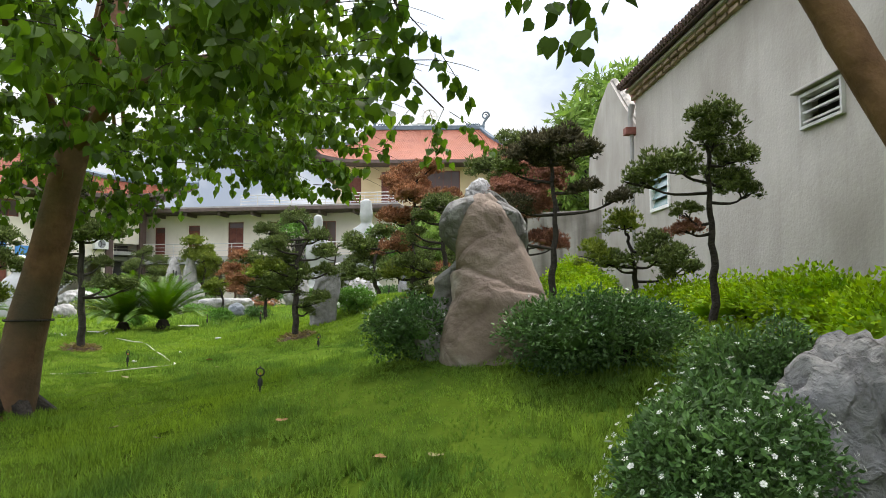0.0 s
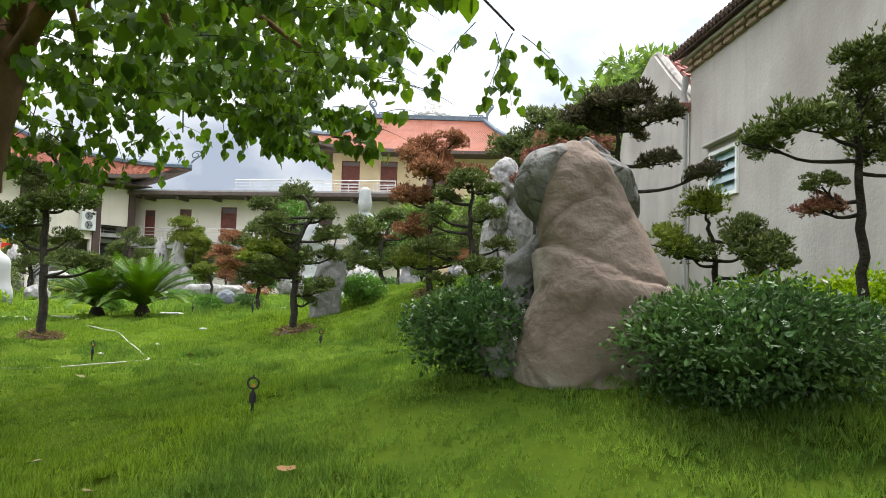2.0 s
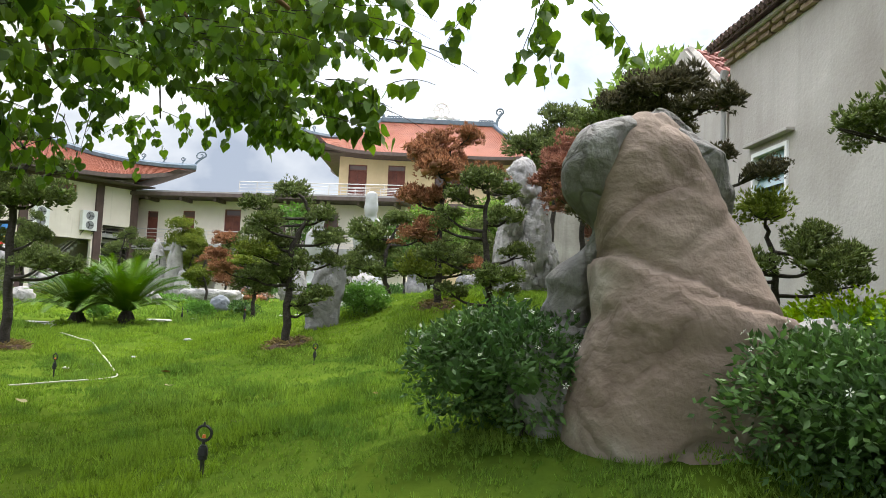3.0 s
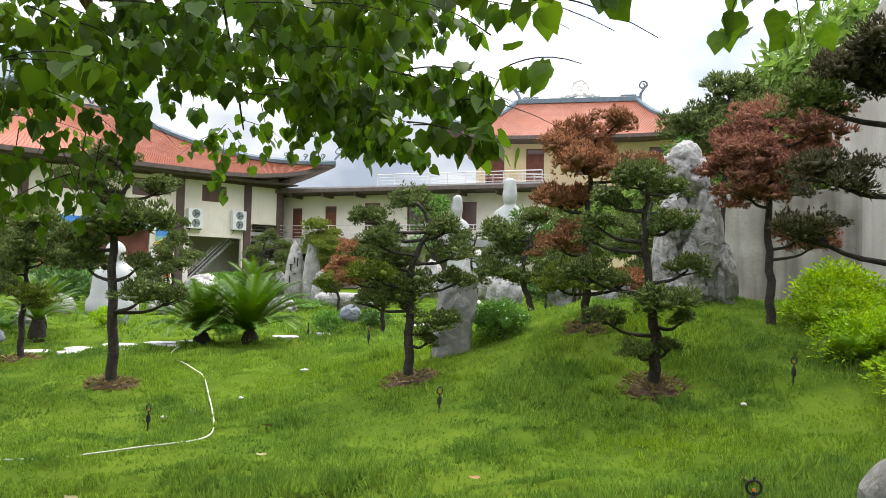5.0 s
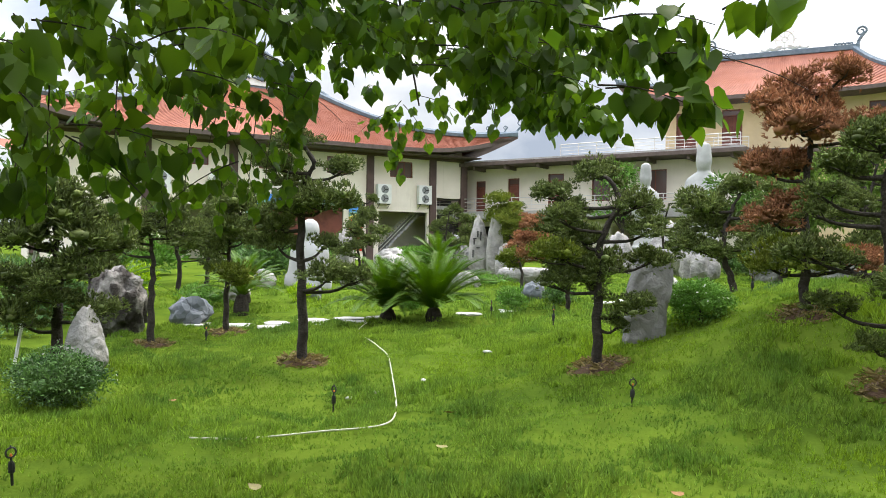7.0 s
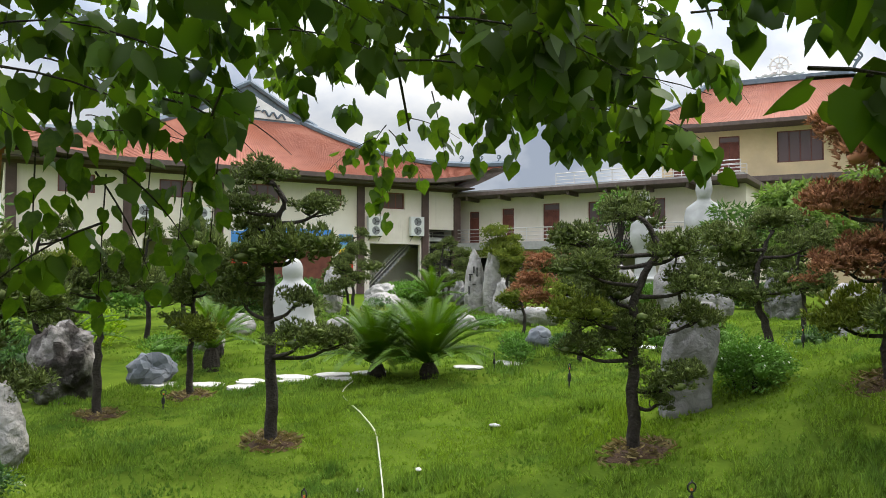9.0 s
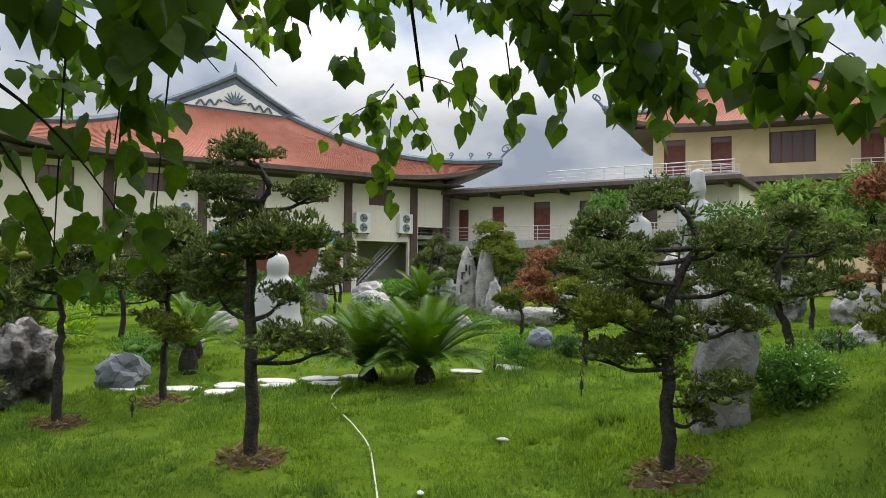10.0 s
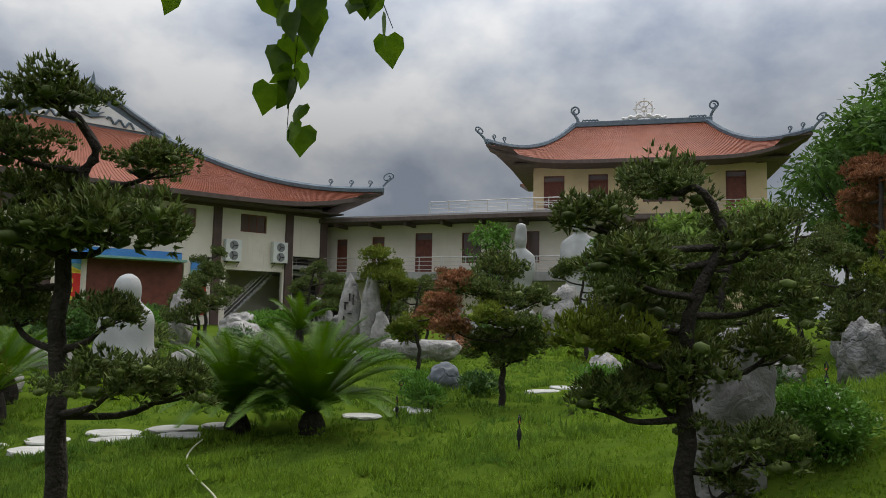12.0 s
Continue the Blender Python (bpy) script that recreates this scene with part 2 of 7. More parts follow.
COLUMN = material("brown_column", (0.075, 0.047, 0.042), (0.11, 0.07, 0.062), 2, 0.6, 0.15, 30)
RED_TILE = material("old_red_tile", (0.15, 0.055, 0.045), (0.25, 0.10, 0.08), 6, 0.85, 0.4, 30, random_ob=0.2)
TILE = material("terracotta_tile", (0.235, 0.082, 0.053), (0.315, 0.118, 0.077), 1.2, 0.75, 0.3, 12, stain=(0.27, 0.085, 0.045), stain_scale=0.4, random_ob=0.06)
RIDGE = material("blue_grey_ridge", (0.10, 0.135, 0.17), (0.17, 0.21, 0.25), 3, 0.7, 0.2, 20)
FASCIA = material("brown_eave", (0.085, 0.062, 0.055), (0.135, 0.10, 0.088), 3, 0.7, 0.15, 20)
SLATE_ROOF = material("old_roof_tile", (0.055, 0.038, 0.033), (0.13, 0.08, 0.065), 3, 0.9, 0.6, 14)
BRICK = material("worn_brick", (0.25, 0.17, 0.12), (0.38, 0.29, 0.22), 6, 0.9, 0.5, 30, random_ob=0.2)
CONCRETE = material("grey_slab", (0.28, 0.27, 0.26), (0.38, 0.37, 0.355), 2, 0.85, 0.3, 20)
WOOD_RED = material("red_brown_wood", (0.13, 0.040, 0.030), (0.20, 0.065, 0.045), 3, 0.5, 0.15, 20)
RAIL = material("pale_rail_metal", (0.55, 0.52, 0.50), (0.65, 0.62, 0.60), 4, 0.45, 0, metal=0.3)
PLASTIC = material("white_unit_casing", (0.66, 0.66, 0.64), (0.74, 0.74, 0.72), 3, 0.5, 0.05)
# near-black for blades, brackets and carved marks, and for shade painted into openings
DARK = material("dark_parts_and_shade", (0.025, 0.024, 0.023), (0.045, 0.042, 0.04), 4, 0.8, 0.1)
BLACK = material("black_plastic", (0.012, 0.012, 0.013), (0.025, 0.025, 0.026), 10, 0.45, 0.05)
ORANGE = material("orange_nozzle", (0.55, 0.13, 0.03), (0.65, 0.18, 0.04), 10, 0.5, 0)
HOSE = material("pale_hose", (0.40, 0.40, 0.30), (0.52, 0.51, 0.40), 8, 0.5, 0.1)
RED = material("red_banner_cloth", (0.55, 0.025, 0.02), (0.65, 0.04, 0.03), 2, 0.7, 0.1)
YELLOW = material("yellow_print", (0.75, 0.52, 0.05), (0.82, 0.60, 0.08), 4, 0.7, 0)
BLUE = material("blue_banner_cloth", (0.06, 0.22, 0.55), (0.10, 0.30, 0.65), 2, 0.7, 0.1)
GREEN_CLOTH = material("green_awning", (0.16, 0.33, 0.27), (0.24, 0.43, 0.36), 2, 0.7, 0.1)
VENT_GREY = material("weathered_white_vent", (0.42, 0.41, 0.39), (0.56, 0.55, 0.53), 6, 0.8, 0.2, 30, streak=(0.30, 0.28, 0.26))
PAINT_WHITE = material("white_paint", (0.70, 0.69, 0.67), (0.78, 0.77, 0.75), 3, 0.55, 0.1)


def glass(name, tint, rough=0.08):
    m = bpy.data.materials.new(name)
    m.use_nodes = True
    b = m.node_tree.nodes["Principled BSDF"]
    b.inputs["Base Color"].default_value, b.inputs["Roughness"].default_value = (*tint, 1), rough
    b.inputs["Specular IOR Level"].default_value = 0.6
    return m


PANE = glass("dark_window_glass", (0.13, 0.082, 0.078))
FAN_GREY = material("grey_fan_grille", (0.20, 0.205, 0.21), (0.28, 0.285, 0.29), 6, 0.6, 0.1)
PANE_TEAL = glass("teal_window_glass", (0.16, 0.25, 0.25), 0.2)
# ---- building tools ----
class Geo:
    """Collects vertices and faces for one mesh."""

    def __init__(self):
        self.v, self.f = [], []

    def add(self, verts, faces):
        n = len(self.v)
        self.v.extend(tuple(p) for p in verts)
        self.f.extend(tuple(i + n for i in f) for f in faces)
        return self

    def box(self, x0, x1, y0, y1, z0, z1, bevel=0.0):
        if not bevel:
            return self.add([(x, y, z) for z in (z0, z1) for y in (y0, y1) for x in (x0, x1)], [(0, 2, 3, 1), (4, 5, 7, 6), (0, 1, 5, 4), (2, 6, 7, 3), (0, 4, 6, 2), (1, 3, 7, 5)])
        b = bmesh.new()
        bmesh.ops.create_cube(b, size=1, matrix=Matrix.Translation(((x0 + x1) / 2, (y0 + y1) / 2, (z0 + z1) / 2)) @ Matrix.Diagonal((x1 - x0, y1 - y0, z1 - z0, 1)))
        bmesh.ops.bevel(b, geom=b.edges[:], offset=bevel, segments=2, affect="EDGES", profile=0.6)
        b.verts.index_update()
        self.add([v.co for v in b.verts], [[v.index for v in f.verts] for f in b.faces])
        b.free()
        return self

    def tube(self, pts, radii, segs=8, cap=True):
        pts = [Vector(p) for p in pts]
        rings, up = [], Vector((0.31, 0.17, 0.94)).normalized()
        for i, p in enumerate(pts):
            d = (pts[min(i + 1, len(pts) - 1)] - pts[max(i - 1, 0)]).normalized()
            a = d.cross(up)
            if a.length < 0.15:
                a = d.cross(Vector((1, 0, 0)))
            a.normalize()
            c = d.cross(a)
            r = radii[i] if hasattr(radii, "__len__") else radii
            rings.append([p + (a * math.cos(k * math.tau / segs) + c * math.sin(k * math.tau / segs)) * r for k in range(segs)])
        verts = [q for ring in rings for q in ring]
        faces = [(i * segs + k, i * segs + (k + 1) % segs, (i + 1) * segs + (k + 1) % segs, (i + 1) * segs + k) for i in range(len(pts) - 1) for k in range(segs)]
        if cap:
            faces += [tuple(range(segs))[::-1], tuple((len(pts) - 1) * segs + k for k in range(segs))]
        return self.add(verts, faces)

    def ring(self, centre, axis_u, axis_v, radius, thick, segs=20, sides=6):
        c, u, v = Vector(centre), Vector(axis_u), Vector(axis_v)
        w = u.cross(v)
        verts, faces = [], []
        for i in range(segs):
            a = i * math.tau / segs
            d = u * math.cos(a) + v * math.sin(a)
            for k in range(sides):
                b = k * math.tau / sides
                verts.append(c + d * (radius + thick * math.cos(b)) + w * thick * math.sin(b))
        for i in range(segs):
            for k in range(sides):
                faces.append((i * sides + k, i * sides + (k + 1) % sides, ((i + 1) % segs) * sides + (k + 1) % sides, ((i + 1) % segs) * sides + k))
        return self.add(verts, faces)

    def mesh(self, name, mat, smooth=False):
        m = bpy.data.meshes.new(name)
        m.from_pydata(self.v, [], self.f)
        m.materials.append(mat)
        if smooth:
            m.polygons.foreach_set("use_smooth", np.ones(len(m.polygons), bool))
        m.update()
        return m


def part(name, geo, mat, parent=None, label="", smooth=False, at=None):
    """One mesh object, under a thing or a part where one is given."""
    me = geo if isinstance(geo, bpy.types.Mesh) else geo.mesh(name, mat, smooth)
    ob = new(name, me)
    ob.parent = parent
    if at is not None:
        ob.matrix_basis = at
    return tagged(ob, label)


def thing(name, m, label, category, group="", kind=""):
    """An empty at a thing's base, to carry its parts."""
    ob = new(name)
    ob.empty_display_size = 0.1
    ob.matrix_basis = m
    return tagged(ob, label, category, group, kind)


def tri_mesh(name, verts, tris, mat, smooth=False):
    """A mesh of triangles from arrays."""
    me = bpy.data.meshes.new(name)
    nv, nf = len(verts), len(tris)
    me.vertices.add(nv)
    me.vertices.foreach_set("co", np.asarray(verts, np.float32).ravel())
    me.loops.add(nf * 3)
    me.loops.foreach_set("vertex_index", np.asarray(tris, np.int32).ravel())
    me.polygons.add(nf)
    me.polygons.foreach_set("loop_start", np.arange(0, nf * 3, 3, dtype=np.int32))
    me.polygons.foreach_set("loop_total", np.full(nf, 3, np.int32))
    if smooth:
        me.polygons.foreach_set("use_smooth", np.ones(nf, bool))
    me.materials.append(mat)
    me.update(calc_edges=True)
    return me


def scatter(shape_v, shape_t, pos, axes, size):
    """Copies of one small shape (vertices, triangles) at places, turned by axes (n, 3, 3; columns are the shape's x, y, z) and scaled."""
    n, k = len(pos), len(shape_v)
    v = np.einsum("nij,kj->nki", axes, np.asarray(shape_v, float)) * np.reshape(size, (-1, 1, 1)) + pos[:, None, :]
    t = np.asarray(shape_t)[None] + (np.arange(n) * k)[:, None, None]
    return v.reshape(-1, 3), t.reshape(-1, 3)


def frames_from(z_axis, rng):
    """Orthonormal axes whose z is the given direction, with a random spin."""
    z = z_axis / (np.linalg.norm(z_axis, axis=1, keepdims=True) + 1e-9)
    r = rng.normal(size=z.shape)
    x = r - (r * z).sum(1, keepdims=True) * z
    x /= np.linalg.norm(x, axis=1, keepdims=True) + 1e-9
    return np.stack([x, np.cross(z, x), z], 2)


# ---- ground ----
MOUNDS = ((0.5, 5.6, 1.5, 0.33), (0.0, 14.2, 2.0, 0.60), (2.5, 7.5, 2.5, 0.56), (-4.3, 10.8, 1.6, -0.15), (-3.6, 6.3, 1.6, -0.06), (0.5, 10.2, 2.0, -0.32), (-2.4, 12.4, 1.0, 0.0), (-9.0, 13.0, 2.0, -0.09), (2.5, 14.0, 2.5, 0.5), (-0.6, 12.7, 0.8, 0.1), (-5.7, 11.6, 0.7, 0.1))


def ground_z(x, y):
    """Height of the lawn: a rise from the path into the garden, with mounds."""
    x, y = np.asarray(x, float), np.asarray(y, float)
    z = -0.109 + 0.65 / (1 + np.exp(-np.clip((y - 3.5) / 1.8, -40, 40))) + 0.46 / (1 + np.exp(-np.clip((y - 16) / 3.0, -40, 40)))
    for a, b, s, h in MOUNDS:
        z = z + h * np.exp(-((x - a) ** 2 + (y - b) ** 2) / (2 * s * s))
    return z + 0.012 * np.sin(x * 3.1 + y * 1.3) + 0.010 * np.sin(x * 1.7 - y * 4.3)


def gz(x, y):
    return float(ground_z(x, y))


gx = np.concatenate([np.linspace(-900, -60, 8), np.linspace(-50, -16, 18), np.linspace(-15, 6, 169), np.linspace(7, 50, 22), np.linspace(60, 900, 8)])
gy = np.concatenate([np.linspace(-900, -60, 8), np.linspace(-50, -4, 24), np.linspace(-3, 28, 249), np.linspace(29, 70, 21), np.linspace(90, 900, 8)])
XX, YY = np.meshgrid(gx, gy)
ZZ = ground_z(XX, YY)
nx, ny = len(gx), len(gy)
gi = (np.arange(ny - 1)[:, None] * nx + np.arange(nx - 1)[None]).ravel()
g_tris = np.concatenate([np.stack([gi, gi + 1, gi + nx + 1], 1), np.stack([gi, gi + nx + 1, gi + nx], 1)])
tagged(new("ground", tri_mesh("ground", np.stack([XX, YY, ZZ], 2).reshape(-1, 3), g_tris, SOIL, True)), "gently mounded garden lawn of short green grass", "lawn", kind="structure")
# ---- buildings ----
def roof_profile(s):
    """Concave temple roof: 0 at the eave, 1 at the top."""
    return 0.6 * s + 0.4 * s * s


def hip_roof(x0, x1, y0, y1, z_eave, z_top, inset, ridge_in, lift=1.1, tip=1.2):
    """A curved hipped roof as one tiled shell: eaves sweep up at the corners. inset: how far the top edge lies behind each eave."""
    g, n, rows = Geo(), 40, 10
    def pt(side, a, s):
        e = abs(2 * a - 1) ** 7
        corner = lift * e * (1 - s) ** 3
        out = tip * e * (1 - s) ** 3
        i, j = inset * s, ridge_in * s
        xa, xb, ya, yb = x0 + j, x1 - j, y0 + i, y1 - i
        sx = (1 if a > 0.5 else -1) * out
        if side == 0:
            p = (xa + (xb - xa) * a + sx, ya - out, 0)
        elif side == 1:
            p = (xb + out, ya + (yb - ya) * a + sx, 0)
        elif side == 2:
            p = (xb + (xa - xb) * a - sx, yb + out, 0)
        else:
            p = (xa - out, yb + (ya - yb) * a - sx, 0)
        return (p[0], p[1], z_eave + (z_top - z_eave) * roof_profile(s) + corner)
    for side in range(4):
        verts = [pt(side, k / n, r / rows) for r in range(rows + 1) for k in range(n + 1)]
        faces = [(r * (n + 1) + k, r * (n + 1) + k + 1, (r + 1) * (n + 1) + k + 1, (r + 1) * (n + 1) + k) for r in range(rows) for k in range(n)]
        g.add(verts, faces)
    return g, pt


def tile_courses(pt, side, step_w, rows, z=0.03):
    """Rounded tile ribs that run down one slope."""
    g = Geo()
    a0 = pt(side, 0.5, 0)
    for k in range(1, step_w):
        a = k / step_w
        pts = [pt(side, a, r / rows) for r in range(rows + 1)]
        g.tube([(x, y, q + z - 0.015) for x, y, q in pts], 0.03, 4, False)
    return g


def scroll(g, base, u, v, size, thick, turns=1.3):
    """A curled finial in the plane of u and v."""
    b, u, v = Vector(base), Vector(u), Vector(v)
    pts, radii = [b], [thick * 1.6]
    for i in range(1, 8):
        s = i / 8
        pts.append(b + u * size * (0.15 * s - 0.55 * s * s) + v * size * 0.85 * s)
        radii.append(thick * (1.6 - 0.5 * s))
    c = b + v * size * 0.88 - u * size * 0.08
    for i in range(22):
        s = i / 21
        a = math.pi + s * turns * math.tau
        r = size * 0.33 * (1 - 0.72 * s)
        pts.append(c + u * r * math.cos(a) - v * r * math.sin(a))
        radii.append(thick * (1.0 - 0.4 * s))
    g.tube(pts, radii, 6)
    return g


def wall_with_holes(x0, x1, z0, z1, holes, y0, y1):
    """A wall slab along x from y0 to y1 with rectangular openings (xa, xb, za, zb), as one closed mesh."""
    g = Geo()
    xs = sorted({x0, x1, *(h[0] for h in holes), *(h[1] for h in holes)})
    zs = sorted({z0, z1, *(h[2] for h in holes), *(h[3] for h in holes)})
    nx, nz = len(xs), len(zs)
    g.v = [(x, y, z) for y in (y0, y1) for z in zs for x in xs]
    at = lambda i, k, b: b * nx * nz + k * nx + i

    def solid(i, k):
        if not (0 <= i < nx - 1 and 0 <= k < nz - 1):
            return False
        xc, zc = (xs[i] + xs[i + 1]) / 2, (zs[k] + zs[k + 1]) / 2
        return not any(h[0] < xc < h[1] and h[2] < zc < h[3] for h in holes)

    for i in range(nx - 1):
        for k in range(nz - 1):
            if not solid(i, k):
                continue
            a, b, c, d = (i, k), (i + 1, k), (i + 1, k + 1), (i, k + 1)
            g.f.append(tuple(at(*q, 0) for q in (a, b, c, d)))
            g.f.append(tuple(at(*q, 1) for q in (d, c, b, a)))
            for p, q, n in ((a, b, (i, k - 1)), (b, c, (i + 1, k)), (c, d, (i, k + 1)), (d, a, (i - 1, k))):
                if not solid(*n):
                    g.f.append((at(*q, 0), at(*p, 0), at(*p, 1), at(*q, 1)))
    return g


def window(parent, x0, x1, z0, z1, y=0.0, panes=2, glassy=PANE, frame_mat=WOOD_RED, w=0.07):
    """A framed window set in an opening of a facade at depth y."""
    win = part("window", Geo().box(x0, x1, y + 0.05, y + 0.12, z0, z0 + w).box(x0, x1, y + 0.05, y + 0.12, z1 - w, z1).box(x0, x0 + w, y + 0.05, y + 0.12, z0 + w, z1 - w).box(x1 - w, x1, y + 0.05, y + 0.12, z0 + w, z1 - w), frame_mat, parent)
    wd = (x1 - x0 - 2 * w) / panes
    for k in range(panes):
        a = x0 + w + k * wd
        part("pane", Geo().box(a + 0.012, a + wd - 0.012, y + 0.085, y + 0.095, z0 + w, z1 - w), glassy, win)
        if k:
            part("mullion", Geo().box(a - 0.03, a + 0.03, y + 0.06, y + 0.11, z0 + w, z1 - w), frame_mat, win)
    return win


def door(parent, x0, x1, z0, z1, y=0.0, leaves=1, transom=True):
    """A panelled wooden door with a glazed light above it."""
    top = z1 - 0.42 if transom else z1
    d = part("door", Geo().box(x0, x0 + 0.07, y + 0.04, y + 0.14, z0, z1).box(x1 - 0.07, x1, y + 0.04, y + 0.14, z0, z1).box(x0 + 0.07, x1 - 0.07, y + 0.04, y + 0.14, z1 - 0.07, z1).box(x0 + 0.07, x1 - 0.07, y + 0.04, y + 0.14, top - 0.04, top + 0.03), WOOD_RED, parent)
    w = (x1 - x0 - 0.14) / leaves
    for k in range(leaves):
        a = x0 + 0.07 + k * w
        leaf = part("door_leaf", Geo().box(a + 0.008, a + w - 0.008, y + 0.08, y + 0.12, z0 + 0.01, top - 0.045), WOOD_RED, d)
        for za, zb in ((0.12, 0.85), (0.95, top - z0 - 0.15)):
            part("door_panel", Geo().box(a + 0.1, a + w - 0.1, y + 0.065, y + 0.08, z0 + za, z0 + zb, 0.008), WOOD_RED, d)
    if transom:
        part("transom_light", Geo().box(x0 + 0.07, x1 - 0.07, y + 0.09, y + 0.10, top + 0.03, z1 - 0.07), PANE, d)
    return d


def railing(name, parent, x0, x1, y, z, h=0.9, bars=3, step=1.4, mat=RAIL, label=""):
    """A tubular metal guard rail along x."""
    r = part(name, Geo().tube([(x0, y, z + h), (x1, y, z + h)], 0.03, 6), mat, parent, label)
    for k in range(bars):
        zz = z + h * (k + 0.6) / (bars + 0.6)
        part("rail_bar", Geo().tube([(x0, y, zz), (x1, y, zz)], 0.018, 5), mat, r)
    n = max(2, round((x1 - x0) / step) + 1)
    for k in range(n):
        x = x0 + (x1 - x0) * k / (n - 1)
        part("rail_post", Geo().tube([(x, y, z), (x, y, z + h)], 0.025, 6), mat, r)
    return r


def ac_unit(m):
    """A twin-fan outdoor air-conditioning unit on a bracket."""
    t = thing("air_conditioner", m, "white twin-fan outdoor air-conditioning unit on a wall bracket", "air conditioner", "outdoor units on the facade")
    part("casing", Geo().box(-0.47, 0.47, -0.40, -0.06, 0, 1.22, 0.02), PLASTIC, t)
    for z in (0.33, 0.90):
        f = part("fan_guard", Geo().ring((0, -0.405, z), (1, 0, 0), (0, 0, 1), 0.25, 0.014, 24, 5).ring((0, -0.41, z), (1, 0, 0), (0, 0, 1), 0.16, 0.008, 20, 4).ring((0, -0.41, z), (1, 0, 0), (0, 0, 1), 0.08, 0.008, 16, 4), FAN_GREY, t)
        part("fan_recess", Geo().tube([(0, -0.392, z), (0, -0.403, z)], 0.245, 20), FAN_GREY, f)
        b = Geo()
        for k in range(3):
            a = k * math.tau / 3
            b.tube([(0, -0.407, z), (0.2 * math.cos(a), -0.407, z + 0.2 * math.sin(a))], [0.02, 0.035], 4)
        part("fan_blade", b, DARK, f)
    for x in (-0.35, 0.35):
        part("bracket", Geo().box(x - 0.02, x + 0.02, -0.42, 0, -0.05, 0.0).tube([(x, -0.36, -0.04), (x, 0, -0.3)], 0.015, 5), DARK, t)
    return t


# -- hall whose facade runs along its own x: origin on the facade under its second column --
HALL = pose(-22.34, 48.63, 0.0, 0, 0, 56)
hall = thing("temple_hall", HALL, "two-storey cream temple hall with brown columns and a curved terracotta roof", "building")
H_WINDOWS = [(-3.12, -1.47, 6.3, 7.33), (-7.4, -5.75, 6.3, 7.33), (-11.6, -9.6, 6.3, 7.33), (-16.2, -14.45, 6.3, 7.25), (-21.0, -19.3, 6.3, 7.25)]
H_OPEN = [(-3.9, -0.35, 1.0, 4.1), (-11.2, -6.3, 1.0, 4.3), (0.35, 2.2, 1.0, 5.1), (-17.0, -13.9, 1.0, 4.1)]
part("wall", wall_with_holes(-23.3, 2.3, 0.6, 8.2, H_WINDOWS + H_OPEN, 0.0, 0.25), WALL_CREAM, hall)
part("wall", Geo().box(2.05, 2.3, 0.254, 6.0, 5.1, 8.2), WALL_CREAM, hall)
part("wall", Geo().box(2.05, 2.3, 5.0, 16, 0.6, 8.2), WALL_CREAM, hall)
part("wall", Geo().box(-23.3, 2.05, 15.7, 16, 0.6, 8.2), WALL_CREAM, hall)
part("wall", Geo().box(-23.3, -23.05, 0.254, 15.7, 0.6, 8.2), WALL_CREAM, hall)
part("floor_slab", Geo().box(-23.0, 2.04, 0.26, 15.6, 4.35, 4.6), CONCRETE, hall)
part("back_wall", Geo().box(-23.0, 2.0, 3.2, 3.35, 0.6, 4.34), WALL_CREAM, hall, "shaded rear wall of the open ground floor")
# painted near-black in place of the dimness of the upper rooms
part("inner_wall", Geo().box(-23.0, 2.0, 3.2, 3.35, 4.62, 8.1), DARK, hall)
for w in H_WINDOWS:
    window(hall, *w, y=0.06, panes=3)
for x in (-23.0, -17.74, -13.08, -4.53, 0.0, 2.42):
    part("column", Geo().box(x - 0.24, x + 0.24, -0.14, 0.254, 0.6, 7.75, 0.02), COLUMN, hall)
part("eave_beam", Geo().box(-23.4, 2.7, -0.18, 0.0, 7.55, 7.8), COLUMN, hall)
h_roof, h_pt = hip_roof(-23.9, 3.3, -1.6, 18.0, 7.98, 11.83, 5.6, 10.1, lift=1.25, tip=1.4)
hr = part("roof", h_roof, TILE, hall, smooth=True)
tagged(part("tile_rib", tile_courses(h_pt, 0, 120, 9), TILE, hr), kind="stuff")
tagged(part("tile_rib", tile_courses(h_pt, 1, 70, 9), TILE, hr), kind="stuff")


def eave_band(pt, side, n, ox, oy, back):
    """The dark painted board and soffit that follow an eave."""
    rows = []
    for k in range(n + 1):
        x, y, z = pt(side, k / n, 0)
        rows += [(x + 0.02 * ox, y + 0.02 * oy, z + 0.05), (x + 0.02 * ox, y + 0.02 * oy, z - 0.2), (x - back * ox, y - back * oy, z - 0.28)]
    return Geo().add(rows, [f for k in range(n) for f in ((3 * k, 3 * k + 1, 3 * k + 4, 3 * k + 3), (3 * k + 1, 3 * k + 2, 3 * k + 5, 3 * k + 4))])


part("eave_fascia", eave_band(h_pt, 0, 120, 0, -1, 1.4), FASCIA, hr)
part("eave_fascia", eave_band(h_pt, 1, 70, 1, 0, 1.4), FASCIA, hr)
part("soffit", Geo().box(-23.4, 3.0, -1.3, 17.5, 7.72, 7.8), FASCIA, hall)
for sx in (-1, 1):
    hipline = [h_pt(0, 0.5 + 0.5 * sx, q / 16) for q in range(17)] + [(-10.3 + sx * 3.3, 3.95, 11.95)]
    part("hip_ridge", Geo().tube([(x, y - 0.05, z + 0.10) for x, y, z in hipline], [0.2] * 18, 6), RIDGE, hr)
GX, GV, GZ0, GZ1 = -10.3, 3.9, 11.83, 13.95
